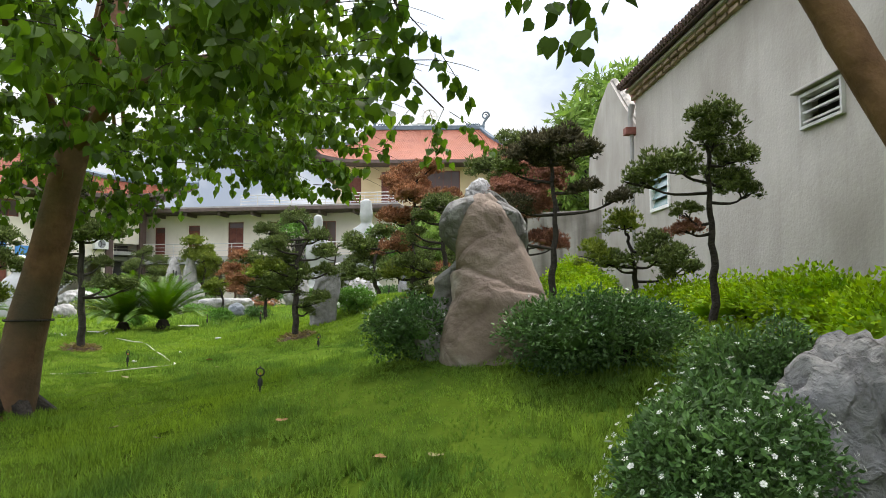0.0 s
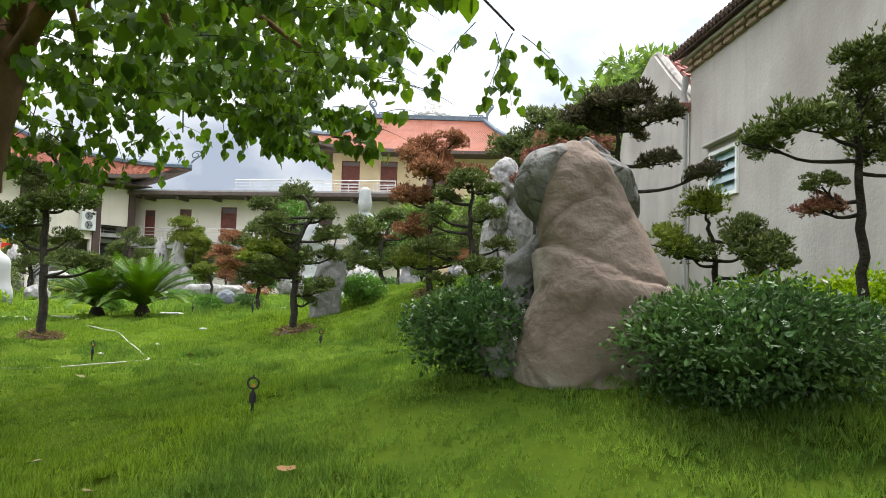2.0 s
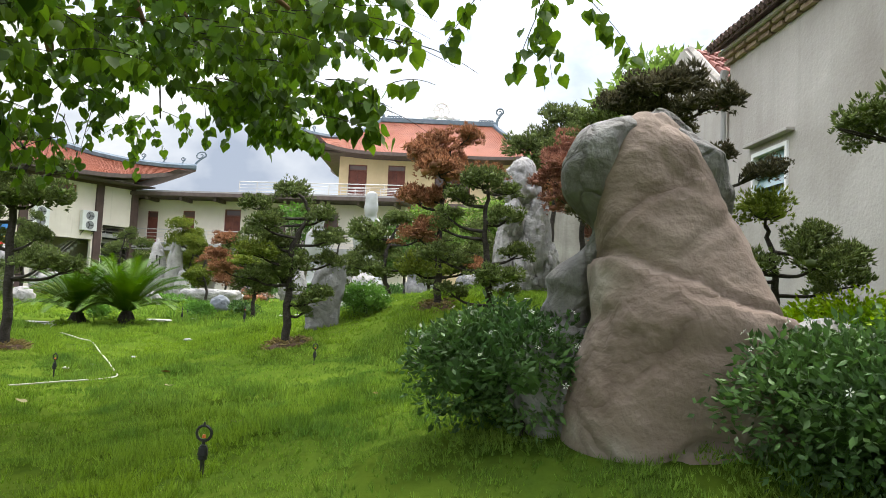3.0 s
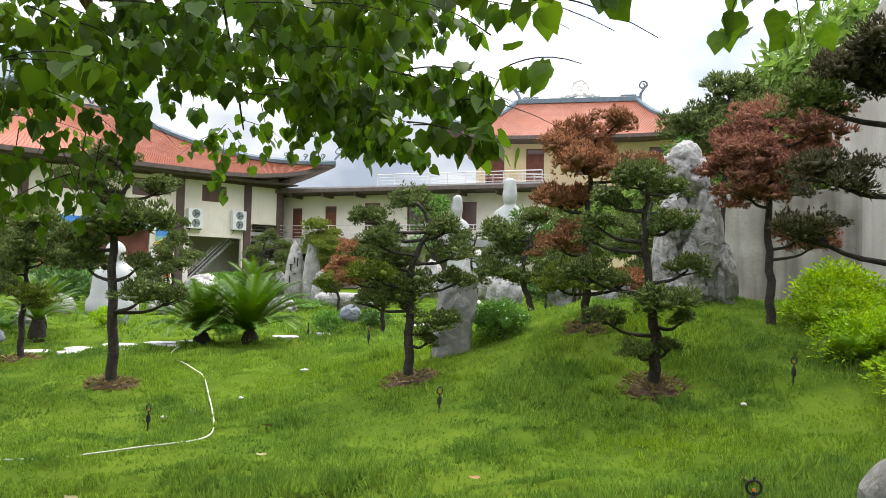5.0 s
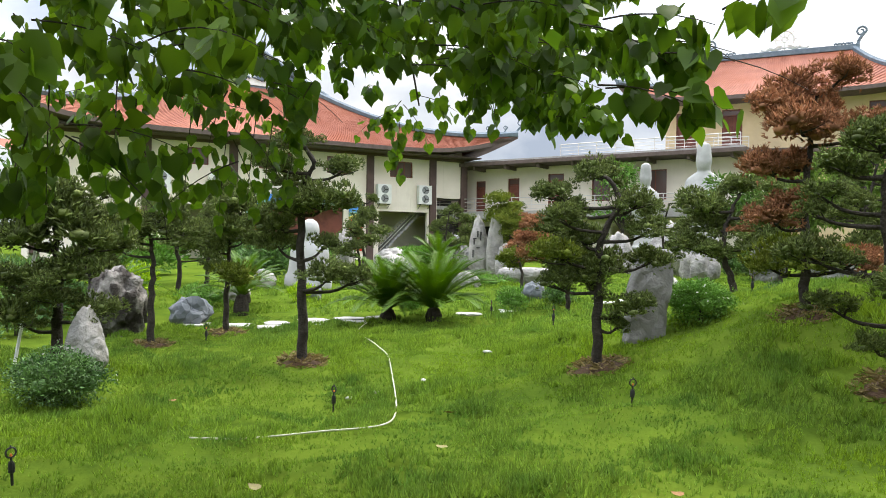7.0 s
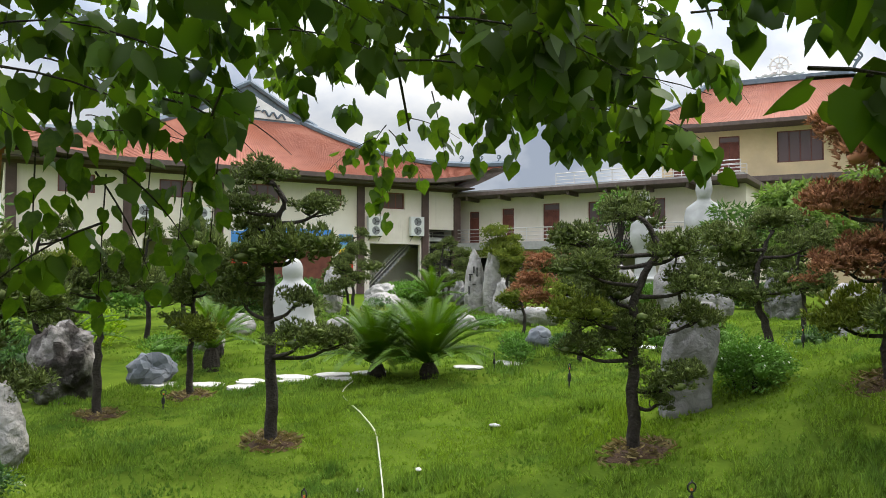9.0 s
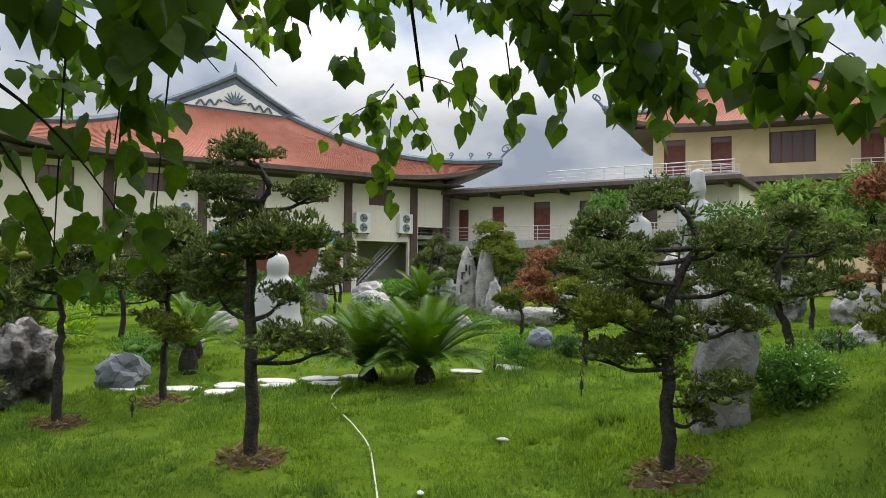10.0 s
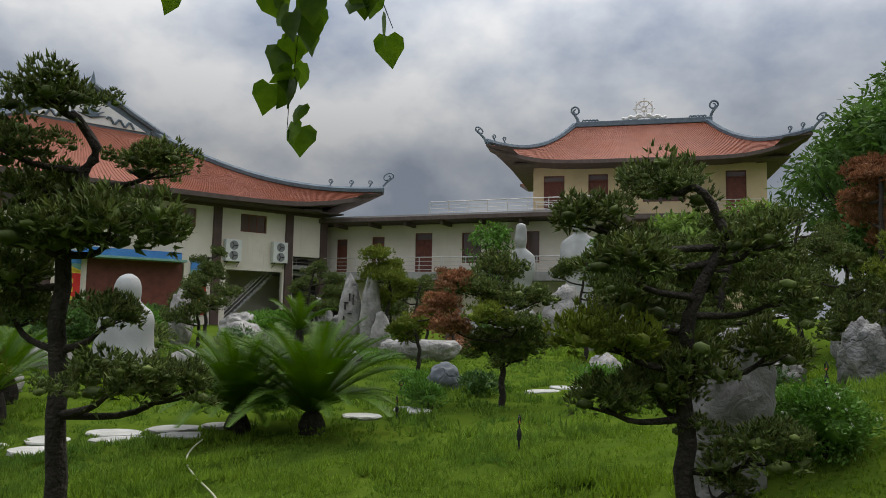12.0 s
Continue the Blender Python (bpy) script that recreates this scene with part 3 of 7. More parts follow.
gab = part("gable", Geo().add([(GX - 4.1, GV, GZ0 - 0.2), (GX + 4.1, GV, GZ0 - 0.2), (GX, GV, GZ1), (GX - 4.1, 12, GZ0 - 0.2), (GX + 4.1, 12, GZ0 - 0.2), (GX, 12, GZ1)], [(0, 1, 2), (0, 2, 5, 3), (1, 4, 5, 2)]), RIDGE, hall)
part("gable_panel", Geo().add([(GX - 3.0, GV - 0.06, GZ0 + 0.08), (GX + 3.0, GV - 0.06, GZ0 + 0.08), (GX, GV - 0.06, GZ1 - 0.5), (GX - 3.0, GV - 0.002, GZ0 + 0.08), (GX + 3.0, GV - 0.002, GZ0 + 0.08), (GX, GV - 0.002, GZ1 - 0.5)], [(0, 1, 2), (0, 3, 4, 1), (1, 4, 5, 2), (2, 5, 3, 0)]), PAINT_WHITE, gab)
relief = Geo()
for k in range(9):
    a = math.pi * (k + 0.5) / 9
    relief.tube([(GX, GV - 0.09, GZ0 + 0.45), (GX + 0.75 * math.cos(a), GV - 0.09, GZ0 + 0.45 + 0.75 * math.sin(a))], [0.11, 0.02], 5)
tagged(part("lotus_relief", relief, RIDGE, gab), kind="stuff")
for sx in (-1, 1):
    part("cloud_relief", Geo().tube([(GX + sx * (0.8 + 1.5 * q / 16), GV - 0.09, GZ0 + 0.45 + 0.16 * math.sin(q * 1.05) - 0.012 * q) for q in range(17)], [0.07] * 17, 5), RIDGE, gab)
    part("verge", Geo().tube([(GX + sx * 4.4, GV - 0.05, GZ0 - 0.12), (GX + sx * 2.2, GV - 0.05, GZ0 + 1.0), (GX, GV - 0.05, GZ1 + 0.12)], 0.17, 6), RIDGE, gab)
part("finial", Geo().tube([(GX, GV, GZ1), (GX, GV, GZ1 + 0.5), (GX, GV, GZ1 + 0.9)], [0.16, 0.1, 0.01], 8), RIDGE, gab)
tx, ty, tz = h_pt(0, 1.0, 0)
part("corner_finial", scroll(Geo(), (tx - 0.1, ty + 0.1, tz + 0.05), (-0.8, 0.6, 0), (0.25, -0.25, 0.93), 1.0, 0.05), RIDGE, hr)
for q in (0.05, 0.12, 0.2):
    x, y, z = h_pt(0, 1.0, q)
    part("ridge_ornament", scroll(Geo(), (x, y, z + 0.2), (-0.8, 0.6, 0), (0, 0, 1), 0.42, 0.035), RIDGE, hr)
for u, z in ((-3.66, 4.55), (-0.72, 4.62), (-17.0, 4.6), (-14.05, 4.6)):
    ac_unit(HALL @ pose(u, 0, z))
for u in (-5.5, -11.95):
    ban = thing("hanging_banner", HALL @ pose(u, -0.06, 1.55), "tall red cloth banner with yellow lettering and a printed blue sky", "banner", "banners beside the hall door")
    part("cloth", Geo().box(-0.46, 0.46, -0.03, 0, 0, 1.95, 0.008), RED, ban)
    part("flower_print", Geo().box(-0.46, 0.46, -0.03, 0, 1.96, 2.12, 0.008).tube([(-0.4, -0.034, 2.06), (0, -0.034, 2.2), (0.4, -0.034, 2.06)], [0.05, 0.1, 0.05], 6), YELLOW, ban)
    part("hill_print", Geo().box(-0.46, 0.46, -0.03, 0, 2.125, 2.42, 0.008), GREEN_CLOTH, ban)
    part("sky_print", Geo().box(-0.46, 0.46, -0.03, 0, 2.425, 3.05, 0.008), BLUE, ban)
    for k in range(4):
        part("lettering", Geo().box(-0.13, 0.13, -0.04, -0.03, 0.2 + 0.42 * k, 0.42 + 0.42 * k), YELLOW, ban)
awn = thing("awning", HALL @ pose(-8.7, 0, 4.3), "green and blue fabric awning over the hall entrance", "awning")
part("valance", Geo().box(-3.0, 2.2, -0.9, -0.1, 0.0, 0.12, 0.02), GREEN_CLOTH, awn)
part("sign_band", Geo().box(-3.0, 2.2, -0.14, -0.04, 0.13, 0.55, 0.01), BLUE, awn)
part("entrance_door", Geo().box(-11.15, -6.35, 0.1, 0.2, 1.0, 4.28), WOOD_RED, hall, "wide red-brown wooden entrance doors")
stair = thing("staircase", HALL @ pose(-2.1, 0.9, 0.95), "concrete outside stair with a metal handrail", "stairs")
for k in range(16):
    part("step", Geo().box(-1.6 + 0.2 * k, -1.4 + 0.2 * k, 0, 1.2, 0.19 * k, 0.19 * (k + 1)), CONCRETE, stair)
for off in (0.35, 0.6, 0.85):
    part("handrail", Geo().tube([(-1.6, -0.05, off), (1.6, -0.05, 3.04 + off)], 0.03, 6), RAIL, stair)
link = thing("link_bridge", HALL @ pose(2.45, 0.6, 0), "shaded open link stair between two halls with rails", "stairs")
# near-black wall: the shade at the back of the link is in its colour
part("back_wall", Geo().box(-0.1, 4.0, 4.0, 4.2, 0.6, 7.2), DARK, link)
part("landing", Geo().box(-2.0, 3.2, 0.2, 4.0, 4.0, 4.25), CONCRETE, link)
# near-black sheet that paints the shade below the landing
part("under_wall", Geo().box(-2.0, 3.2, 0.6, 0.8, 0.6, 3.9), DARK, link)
for z in (4.55, 4.8, 5.05):
    part("handrail", Geo().tube([(-2.0, 0.22, z), (3.2, 0.22, z)], 0.03, 6), RAIL, link)

# -- gallery block between the two halls --
BLOCK = pose(-15.12, 51.2, 0.0, 0, 0, -8)
block = thing("gallery_building", BLOCK, "two-storey cream gallery block with a flat roof and balcony rail", "building")
B_DOORS = [(-5.55, -4.8, 4.3, 6.4, 1), (-3.05, -2.2, 4.3, 6.5, 1), (-0.12, 1.0, 4.3, 6.68, 2)]
B_WINS = [(2.9, 4.1, 4.85, 6.65), (6.2, 7.6, 4.85, 6.65)]
part("wall", wall_with_holes(-7.6, 12.0, 0.6, 7.2, [d[:4] for d in B_DOORS] + B_WINS + [(-6.5, -4.0, 0.7, 3.3), (-3, -0.5, 0.7, 3.3), (0.6, 3.0, 0.7, 3.3), (4.2, 6.6, 0.7, 3.3)], 0, 0.25), WALL_CREAM, block)
part("wall", Geo().box(-7.6, -7.35, 0.254, 9, 0.6, 7.2), WALL_CREAM, block)
part("wall", Geo().box(11.75, 12, 0.254, 9, 0.6, 7.2), WALL_CREAM, block)
part("wall", Geo().box(-7.35, 11.75, 8.75, 9, 0.6, 7.2), WALL_CREAM, block)
part("wall", Geo().box(-7.3, 11.7, 2.6, 2.75, 0.6, 3.7), WALL_CREAM, block)
part("floor_slab", Geo().box(-7.6, 12.0, -1.5, -0.004, 3.75, 4.25, 0.02), CONCRETE, block)
part("inner_floor", Geo().box(-7.3, 11.7, 0.26, 8.7, 3.8, 4.1), CONCRETE, block)
part("roof_slab", Geo().box(-8.2, 12.4, -1.7, 9.3, 7.25, 7.5, 0.03), FASCIA, block)
part("parapet", Geo().box(-8.0, 12.2, -1.5, 9.1, 7.504, 7.62), CONCRETE, block)
for x in np.arange(-7.2, 12, 2.35):
    part("roof_bracket", Geo().box(x - 0.08, x + 0.08, -1.5, -0.01, 7.0, 7.245), FASCIA, block)
for a, b, c, d, e in B_DOORS:
    door(block, a, b, c, d, 0.03, e)
for w in B_WINS:
    window(block, *w, y=0.03, panes=2)
railing("balcony_rail", block, -7.6, 2.2, -1.42, 4.25, 0.85, 3)
railing("balcony_rail", block, 2.3, 12, -1.42, 4.25, 0.85, 3)
railing("roof_rail", block, 1.35, 12.0, -1.3, 7.62, 0.72, 3, 1.2)

# -- upper temple pavilion --
PAV = pose(-9.13, 59.48, 0.0, 0, 0, 0)
pav = thing("temple_pavilion", PAV, "ochre upper temple pavilion with sweeping terracotta roof and blue ridge", "building")
P_WINS = [(0.72, 2.15, 8.75, 11.52), (3.78, 5.1, 8.75, 11.58), (12.67, 13.95, 8.75, 11.6)]
P_WIDE = [(7.4, 10.15, 9.6, 11.68)]
part("wall", wall_with_holes(0, 15.2, 0.6, 12.3, P_WINS + P_WIDE, 0, 0.3), WALL_OCHRE, pav)
part("wall", Geo().box(0, 0.3, 0.304, 10, 0.6, 12.3), WALL_OCHRE, pav)
part("wall", Geo().box(14.9, 15.2, 0.304, 10, 0.6, 12.3), WALL_OCHRE, pav)
part("wall", Geo().box(0.3, 14.9, 9.7, 10, 0.6, 12.3), WALL_OCHRE, pav)
# room darkness behind the windows, given as a near-black wall colour
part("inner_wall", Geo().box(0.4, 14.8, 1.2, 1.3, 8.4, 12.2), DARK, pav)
part("floor_slab", Geo().box(-1.2, 16.4, -1.6, 10, 8.25, 8.6, 0.03).box(0.32, 14.88, 0.32, 9, 8.3, 8.7), FASCIA, pav)
for w in P_WINS:
    door(pav, *w, 0.05, 2)
for w in P_WIDE:
    window(pav, *w, y=0.05, panes=4)
for a, b in ((0.4, 2.6), (3.4, 5.6), (12.0, 16.2)):
    railing("balcony_rail", pav, a, b, -1.45, 8.6, 0.85, 3, 1.1)
p_roof, p_pt = hip_roof(-1.5, 16.0, -1.8, 11.8, 12.2, 16.2, 6.75, 4.0, lift=1.1, tip=1.3)
pr = part("roof", p_roof, TILE, pav, smooth=True)
tagged(part("tile_rib", tile_courses(p_pt, 0, 80, 9), TILE, pr), kind="stuff")
tagged(part("tile_rib", tile_courses(p_pt, 3, 50, 9), TILE, pr), kind="stuff")
for side, n, ox, oy in ((0, 100, 0, -1), (3, 70, -1, 0), (1, 70, 1, 0)):
    part("eave_fascia", eave_band(p_pt, side, n, ox, oy, 1.6), FASCIA, pr)
part("soffit", Geo().box(-1.2, 16.4, -1.4, 11.2, 12.1, 12.2), FASCIA, pav)
part("ridge", Geo().box(2.6, 12.4, 4.7, 5.3, 16.1, 16.5, 0.05), RIDGE, pr)
for sx, x, a in ((-1, 2.75, 0.0), (1, 12.3, 1.0)):
    part("hip_ridge", Geo().tube([(q[0], q[1], q[2] + 0.12) for q in (p_pt(0, a, k / 16) for k in range(17))], 0.2, 6), RIDGE, pr)
    part("ridge_finial", scroll(Geo(), (x, 5.0, 16.4), (-sx * 0.9, 0, 0), (sx * 0.1, 0, 0.99), 1.15, 0.08), RIDGE, pr)
    part("ridge_ornament", Geo().tube([(x - sx * (0.3 + 1.2 * k / 12), 5.0, 16.58 + 0.1 * abs(math.sin(k * 1.3))) for k in range(13)], 0.07, 5), RIDGE, pr)
    q = p_pt(0, a, 0)
    part("corner_finial", scroll(Geo(), (q[0], q[1], q[2] + 0.05), (-sx * 0.75, 0.5, 0), (sx * 0.4, -0.3, 0.87), 0.95, 0.06), RIDGE, pr)
    for k in (0.06, 0.14):
        q = p_pt(0, a, k)
        part("ridge_ornament", scroll(Geo(), (q[0], q[1], q[2] + 0.2), (-sx * 0.75, 0.5, 0), (0, 0, 1), 0.45, 0.04), RIDGE, pr)
wheel = part("wheel_ornament", Geo().ring((7.6, 5.0, 17.35), (1, 0, 0), (0, 0, 1), 0.62, 0.075, 24, 6).ring((7.6, 5.0, 17.35), (1, 0, 0), (0, 0, 1), 0.2, 0.06, 12, 5), PAINT_WHITE, pr, "pale dharma wheel with eight spokes")
for k in range(8):
    a = k * math.tau / 8
    part("spoke", Geo().tube([(7.6 + 0.1 * math.cos(a), 5.0, 17.35 + 0.1 * math.sin(a)), (7.6 + 0.82 * math.cos(a), 5.0, 17.35 + 0.82 * math.sin(a))], 0.045, 5), PAINT_WHITE, wheel)
for sx in (-1, 1):
    part("cloud_base", Geo().tube([(7.6 + sx * (0.2 + 1.4 * k / 10), 5.0, 16.8 - 0.015 * k + 0.07 * math.sin(k * 1.4)) for k in range(11)], [0.22 - 0.013 * k for k in range(11)], 6), PAINT_WHITE, wheel)
# ---- old plastered house beside the garden; its long wall runs along its own y ----
HOUSE = pose(3.30, 12.75, 0.0, 0, 0, 3.0)
house = thing("old_house", HOUSE, "old house with weathered grey plaster wall and tiled eave", "house")
WIN = (-1.62, -0.74, 2.74, 3.41)
VENT = (-6.14, -5.41, 3.03, 3.38)


def side_wall(holes, y0, y1, z0, z1, x0, x1):
    """The long wall, with openings given along y."""
    g = wall_with_holes(y0, y1, z0, z1, holes, 0, 1)
    g.v = [(x0 + (x1 - x0) * b, a, c) for a, b, c in g.v]
    return g


part("wall", side_wall([WIN, VENT], -14.5, 0.0, 0.2, 4.80, 0.0, 0.25), WALL_PLASTER, house)
part("wall", Geo().box(0.254, 8.0, -0.25, 0.0, 0.2, 4.80), WALL_PLASTER, house)
part("wall", Geo().box(0.254, 8, -14.5, -14.25, 0.2, 4.80), WALL_PLASTER, house)
part("wall", Geo().box(7.75, 8, -14.24, -0.26, 0.2, 4.80), WALL_PLASTER, house)
part("footing", Geo().box(-0.05, -0.002, -14.5, 0.0, 0.2, 1.25), WALL_DAMP, house, "damp-stained lower wall band")
wf = part("window", Geo().box(-0.03, 0.06, WIN[0], WIN[1], WIN[2], WIN[2] + 0.05).box(-0.03, 0.06, WIN[0], WIN[1], WIN[3] - 0.05, WIN[3]).box(-0.03, 0.06, WIN[0], WIN[0] + 0.05, WIN[2] + 0.05, WIN[3] - 0.05).box(-0.03, 0.06, WIN[1] - 0.05, WIN[1], WIN[2] + 0.05, WIN[3] - 0.05), PAINT_WHITE, house)
for k in range(4):
    z = WIN[2] + 0.05 + 0.15 * k
    part("louvre_pane", Geo().add([(0.0, WIN[0] + 0.05, z), (0.0, WIN[1] - 0.05, z), (0.06, WIN[0] + 0.05, z + 0.16), (0.06, WIN[1] - 0.05, z + 0.16), (0.008, WIN[0] + 0.05, z), (0.008, WIN[1] - 0.05, z), (0.068, WIN[0] + 0.05, z + 0.16), (0.068, WIN[1] - 0.05, z + 0.16)], [(0, 1, 3, 2), (4, 6, 7, 5), (0, 4, 5, 1), (2, 3, 7, 6), (0, 2, 6, 4), (1, 5, 7, 3)]), PANE_TEAL, wf)
part("window_hood", Geo().box(-0.10, 0.0, WIN[0] - 0.12, WIN[1] + 0.1, WIN[3] + 0.09, WIN[3] + 0.13, 0.01), WALL_PLASTER, house)
# near-black sheets paint the unlit inside behind the window and the vent
part("back", Geo().box(0.16, 0.24, WIN[0] + 0.001, WIN[1] - 0.001, WIN[2], WIN[3]), DARK, house)
part("back", Geo().box(0.16, 0.24, VENT[0] + 0.001, VENT[1] - 0.001, VENT[2], VENT[3]), DARK, house)
vf = part("vent", Geo().box(-0.04, 0.08, VENT[0], VENT[1], VENT[2], VENT[2] + 0.03).box(-0.04, 0.08, VENT[0], VENT[1], VENT[3] - 0.03, VENT[3]).box(-0.04, 0.08, VENT[0], VENT[0] + 0.03, VENT[2] + 0.03, VENT[3] - 0.03).box(-0.04, 0.08, VENT[1] - 0.03, VENT[1], VENT[2] + 0.03, VENT[3] - 0.03), VENT_GREY, house, "white louvred concrete vent")
for k in range(3):
    z = VENT[2] + 0.055 + 0.095 * k
    part("slat", Geo().add([(-0.03, VENT[0] + 0.05, z), (-0.03, VENT[1] - 0.05, z), (0.1, VENT[0] + 0.05, z + 0.04), (0.1, VENT[1] - 0.05, z + 0.04), (-0.03, VENT[0] + 0.05, z + 0.022), (-0.03, VENT[1] - 0.05, z + 0.022), (0.1, VENT[0] + 0.05, z + 0.06), (0.1, VENT[1] - 0.05, z + 0.06)], [(0, 2, 3, 1), (4, 5, 7, 6), (0, 1, 5, 4), (2, 6, 7, 3), (0, 4, 6, 2), (1, 3, 7, 5)]), VENT_GREY, vf)
part("vent_hood", Geo().box(-0.08, 0.0, VENT[0] - 0.04, VENT[1] + 0.10, VENT[3] + 0.03, VENT[3] + 0.06, 0.01), WALL_PLASTER, house)
# stepped brick cornice and tiled roof
for k in range(44):
    y = -14.4 + 0.33 * k
    part("brick", Geo().box(-0.06, 0.1, y, y + 0.27, 4.804, 4.865, 0.008), BRICK, house)
    part("brick", Geo().box(-0.11, 0.1, y - 0.12, y + 0.16, 4.869, 4.925, 0.008), BRICK, house)
part("cornice", Geo().box(-0.16, 0.2, -14.5, 0.05, 4.929, 4.975, 0.01), WALL_PLASTER, house)
roof = part("roof", Geo().add([(-0.24, -14.6, 4.98), (-0.24, 0.12, 4.98), (4.0, 0.12, 6.92), (4.0, -14.6, 6.92), (8.2, -14.6, 4.98), (8.2, 0.12, 4.98), (-0.24, -14.6, 5.06), (-0.24, 0.12, 5.06), (4.0, 0.12, 7.02), (4.0, -14.6, 7.02), (8.2, -14.6, 5.06), (8.2, 0.12, 5.06)], [(0, 1, 2, 3), (3, 2, 5, 4), (6, 9, 8, 7), (9, 10, 11, 8), (0, 6, 7, 1), (4, 5, 11, 10), (1, 7, 8, 2), (2, 8, 11, 5), (0, 3, 9, 6), (3, 4, 10, 9)]), SLATE_ROOF, house)
rng = random.Random(4)
for k in range(123):
    y = -14.55 + 0.12 * k
    part("roof_tile", Geo().tube([(-0.28 - 0.015 * rng.random(), y, 5.04), (0.9, y, 5.59)], 0.05, 6), SLATE_ROOF, roof)
part("drainpipe", Geo().tube([(-0.06, 0.05, 0.9), (-0.06, 0.05, 4.2)], 0.035, 8), CONCRETE, house)
part("hopper", Geo().box(-0.18, 0.02, -0.02, 0.16, 4.2, 4.33, 0.015), RED_TILE, house)
part("rain_chute", Geo().tube([(-0.06, 0.08, 4.33), (-0.07, 0.10, 4.5), (-0.02, 0.13, 4.75)], [0.05, 0.045, 0.06], 8), CONCRETE, house)

# neighbour with its gable in line with the long wall
annex = thing("annex_house", pose(3.35, 12.8, 0, 0, 0, -0.6), "weathered plaster annex with a raking gable and red tiles", "house")
RAKE = ((0.16, 0.2), (0.16, 4.42), (1.25, 5.12), (2.2, 5.78), (2.42, 5.83), (3.3, 5.62), (4.2, 5.25), (4.55, 4.85), (4.8, 4.4), (4.95, 0.2))
nr = len(RAKE)
part("gable_wall", Geo().add([(x, y, z) for x in (0.0, 0.24) for y, z in RAKE], [tuple(range(nr))[::-1], tuple(range(nr, 2 * nr)), *[(k, (k + 1) % nr, nr + (k + 1) % nr, nr + k) for k in range(nr)]]), WALL_PLASTER, annex)
part("rake_coping", Geo().tube([(0.1, y, z + 0.03) for y, z in RAKE[1:6]], 0.06, 6), WALL_DAMP, annex)
part("side_wall", Geo().box(0.25, 6.0, 4.7, 4.94, 0.2, 4.4), WALL_PLASTER, annex)
ar = part("roof", Geo().add([(0.25, 0.17, 4.40), (6.0, 0.17, 4.40), (6.0, 2.4, 5.80), (0.25, 2.4, 5.80), (0.25, 4.9, 4.5), (6.0, 4.9, 4.5), (0.25, 0.17, 4.32), (6.0, 0.17, 4.32), (6.0, 2.4, 5.72), (0.25, 2.4, 5.72), (0.25, 4.9, 4.42), (6.0, 4.9, 4.42)], [(0, 1, 2, 3), (3, 2, 5, 4), (6, 9, 8, 7), (9, 10, 11, 8), (0, 6, 7, 1), (4, 5, 11, 10), (0, 3, 9, 6), (3, 4, 10, 9), (1, 7, 8, 2), (2, 8, 11, 5)]), RED_TILE, annex)
for k in range(16):
    for j in range(7):
        x, y = 0.3 + 0.11 * k, 0.2 + 0.315 * j
        part("roof_tile", Geo().tube([(x, y, 4.47 + 0.628 * (y - 0.17)), (x, y + 0.34, 4.44 + 0.628 * (y + 0.17))], [0.055, 0.045], 5), RED_TILE, ar)

# stained garden wall beyond the mound
gw = tagged(new("wall_garden", Geo().box(0.0, 8.0, 0, 0.22, 0, 2.6, 0.02).mesh("garden_wall", WALL_DAMP)), "rain-streaked concrete garden wall behind the mound", "wall", kind="structure")
gw.matrix_basis = pose(1.05, 17.2, 0.7, 0, 0, -24)
# ---- plants ----
def spray(n_leaf, spread, width):
    """A tuft of narrow needles that fan out from one point along z."""
    v, t = [], []
    for k in range(n_leaf):
        a = math.tau * k / n_leaf
        d = Vector((math.cos(a) * spread, math.sin(a) * spread, 1)).normalized()
        s = Vector((-math.sin(a), math.cos(a), 0)) * width
        i = len(v)
        v += [tuple(-s), tuple(s), tuple(d)]
        t.append((i, i + 1, i + 2))
    return v, t


TUFT_V, TUFT_T = spray(3, 0.55, 0.21)


def pad_mesh(name, mat, seed, tufts=680, lumps=13):
    """A thick clipped cushion of needles, of unit radius, made of uneven lumps over a hollow underside."""
    rng = np.random.default_rng(seed)
    ang = rng.uniform(0, math.tau, lumps)
    rad = np.sqrt(rng.uniform(0.0, 1, lumps)) * 0.68
    c = np.stack([rad * np.cos(ang), rad * np.sin(ang), rng.uniform(-0.1, 0.34, lumps) - 0.22 * rad * rad], 1)
    r = rng.uniform(0.22, 0.4, lumps)
    which = rng.integers(0, lumps, tufts)
    d = rng.normal(size=(tufts, 3))
    d[:, 2] = np.abs(d[:, 2]) * 1.1 - 0.5
    d /= np.linalg.norm(d, axis=1, keepdims=True)
    p = c[which] + d * r[which][:, None] * np.array([1, 1, 0.95]) * rng.uniform(0.72, 1.0, (tufts, 1))
    out = d * np.array([0.8, 0.8, 1.0]) + np.array([0, 0, 0.65]) + rng.normal(scale=0.28, size=(tufts, 3))
    v, t = scatter(TUFT_V, TUFT_T, p, frames_from(out, rng), rng.uniform(0.08, 0.19, tufts))
    cv, ct = [], []
    for k in range(lumps):
        b = bmesh.new()
        bmesh.ops.create_icosphere(b, subdivisions=1, radius=r[k] * 0.5)
        n = len(cv)
        cv += [(q.co.x + c[k, 0], q.co.y + c[k, 1], q.co.z * 0.6 + c[k, 2]) for q in b.verts]
        b.verts.index_update()
        ct += [tuple(x.index + n for x in f.verts) for f in b.faces]
        b.free()
    return tri_mesh(name, np.concatenate([np.array(cv), v]), np.concatenate([np.array(ct), t + len(cv)]), mat)


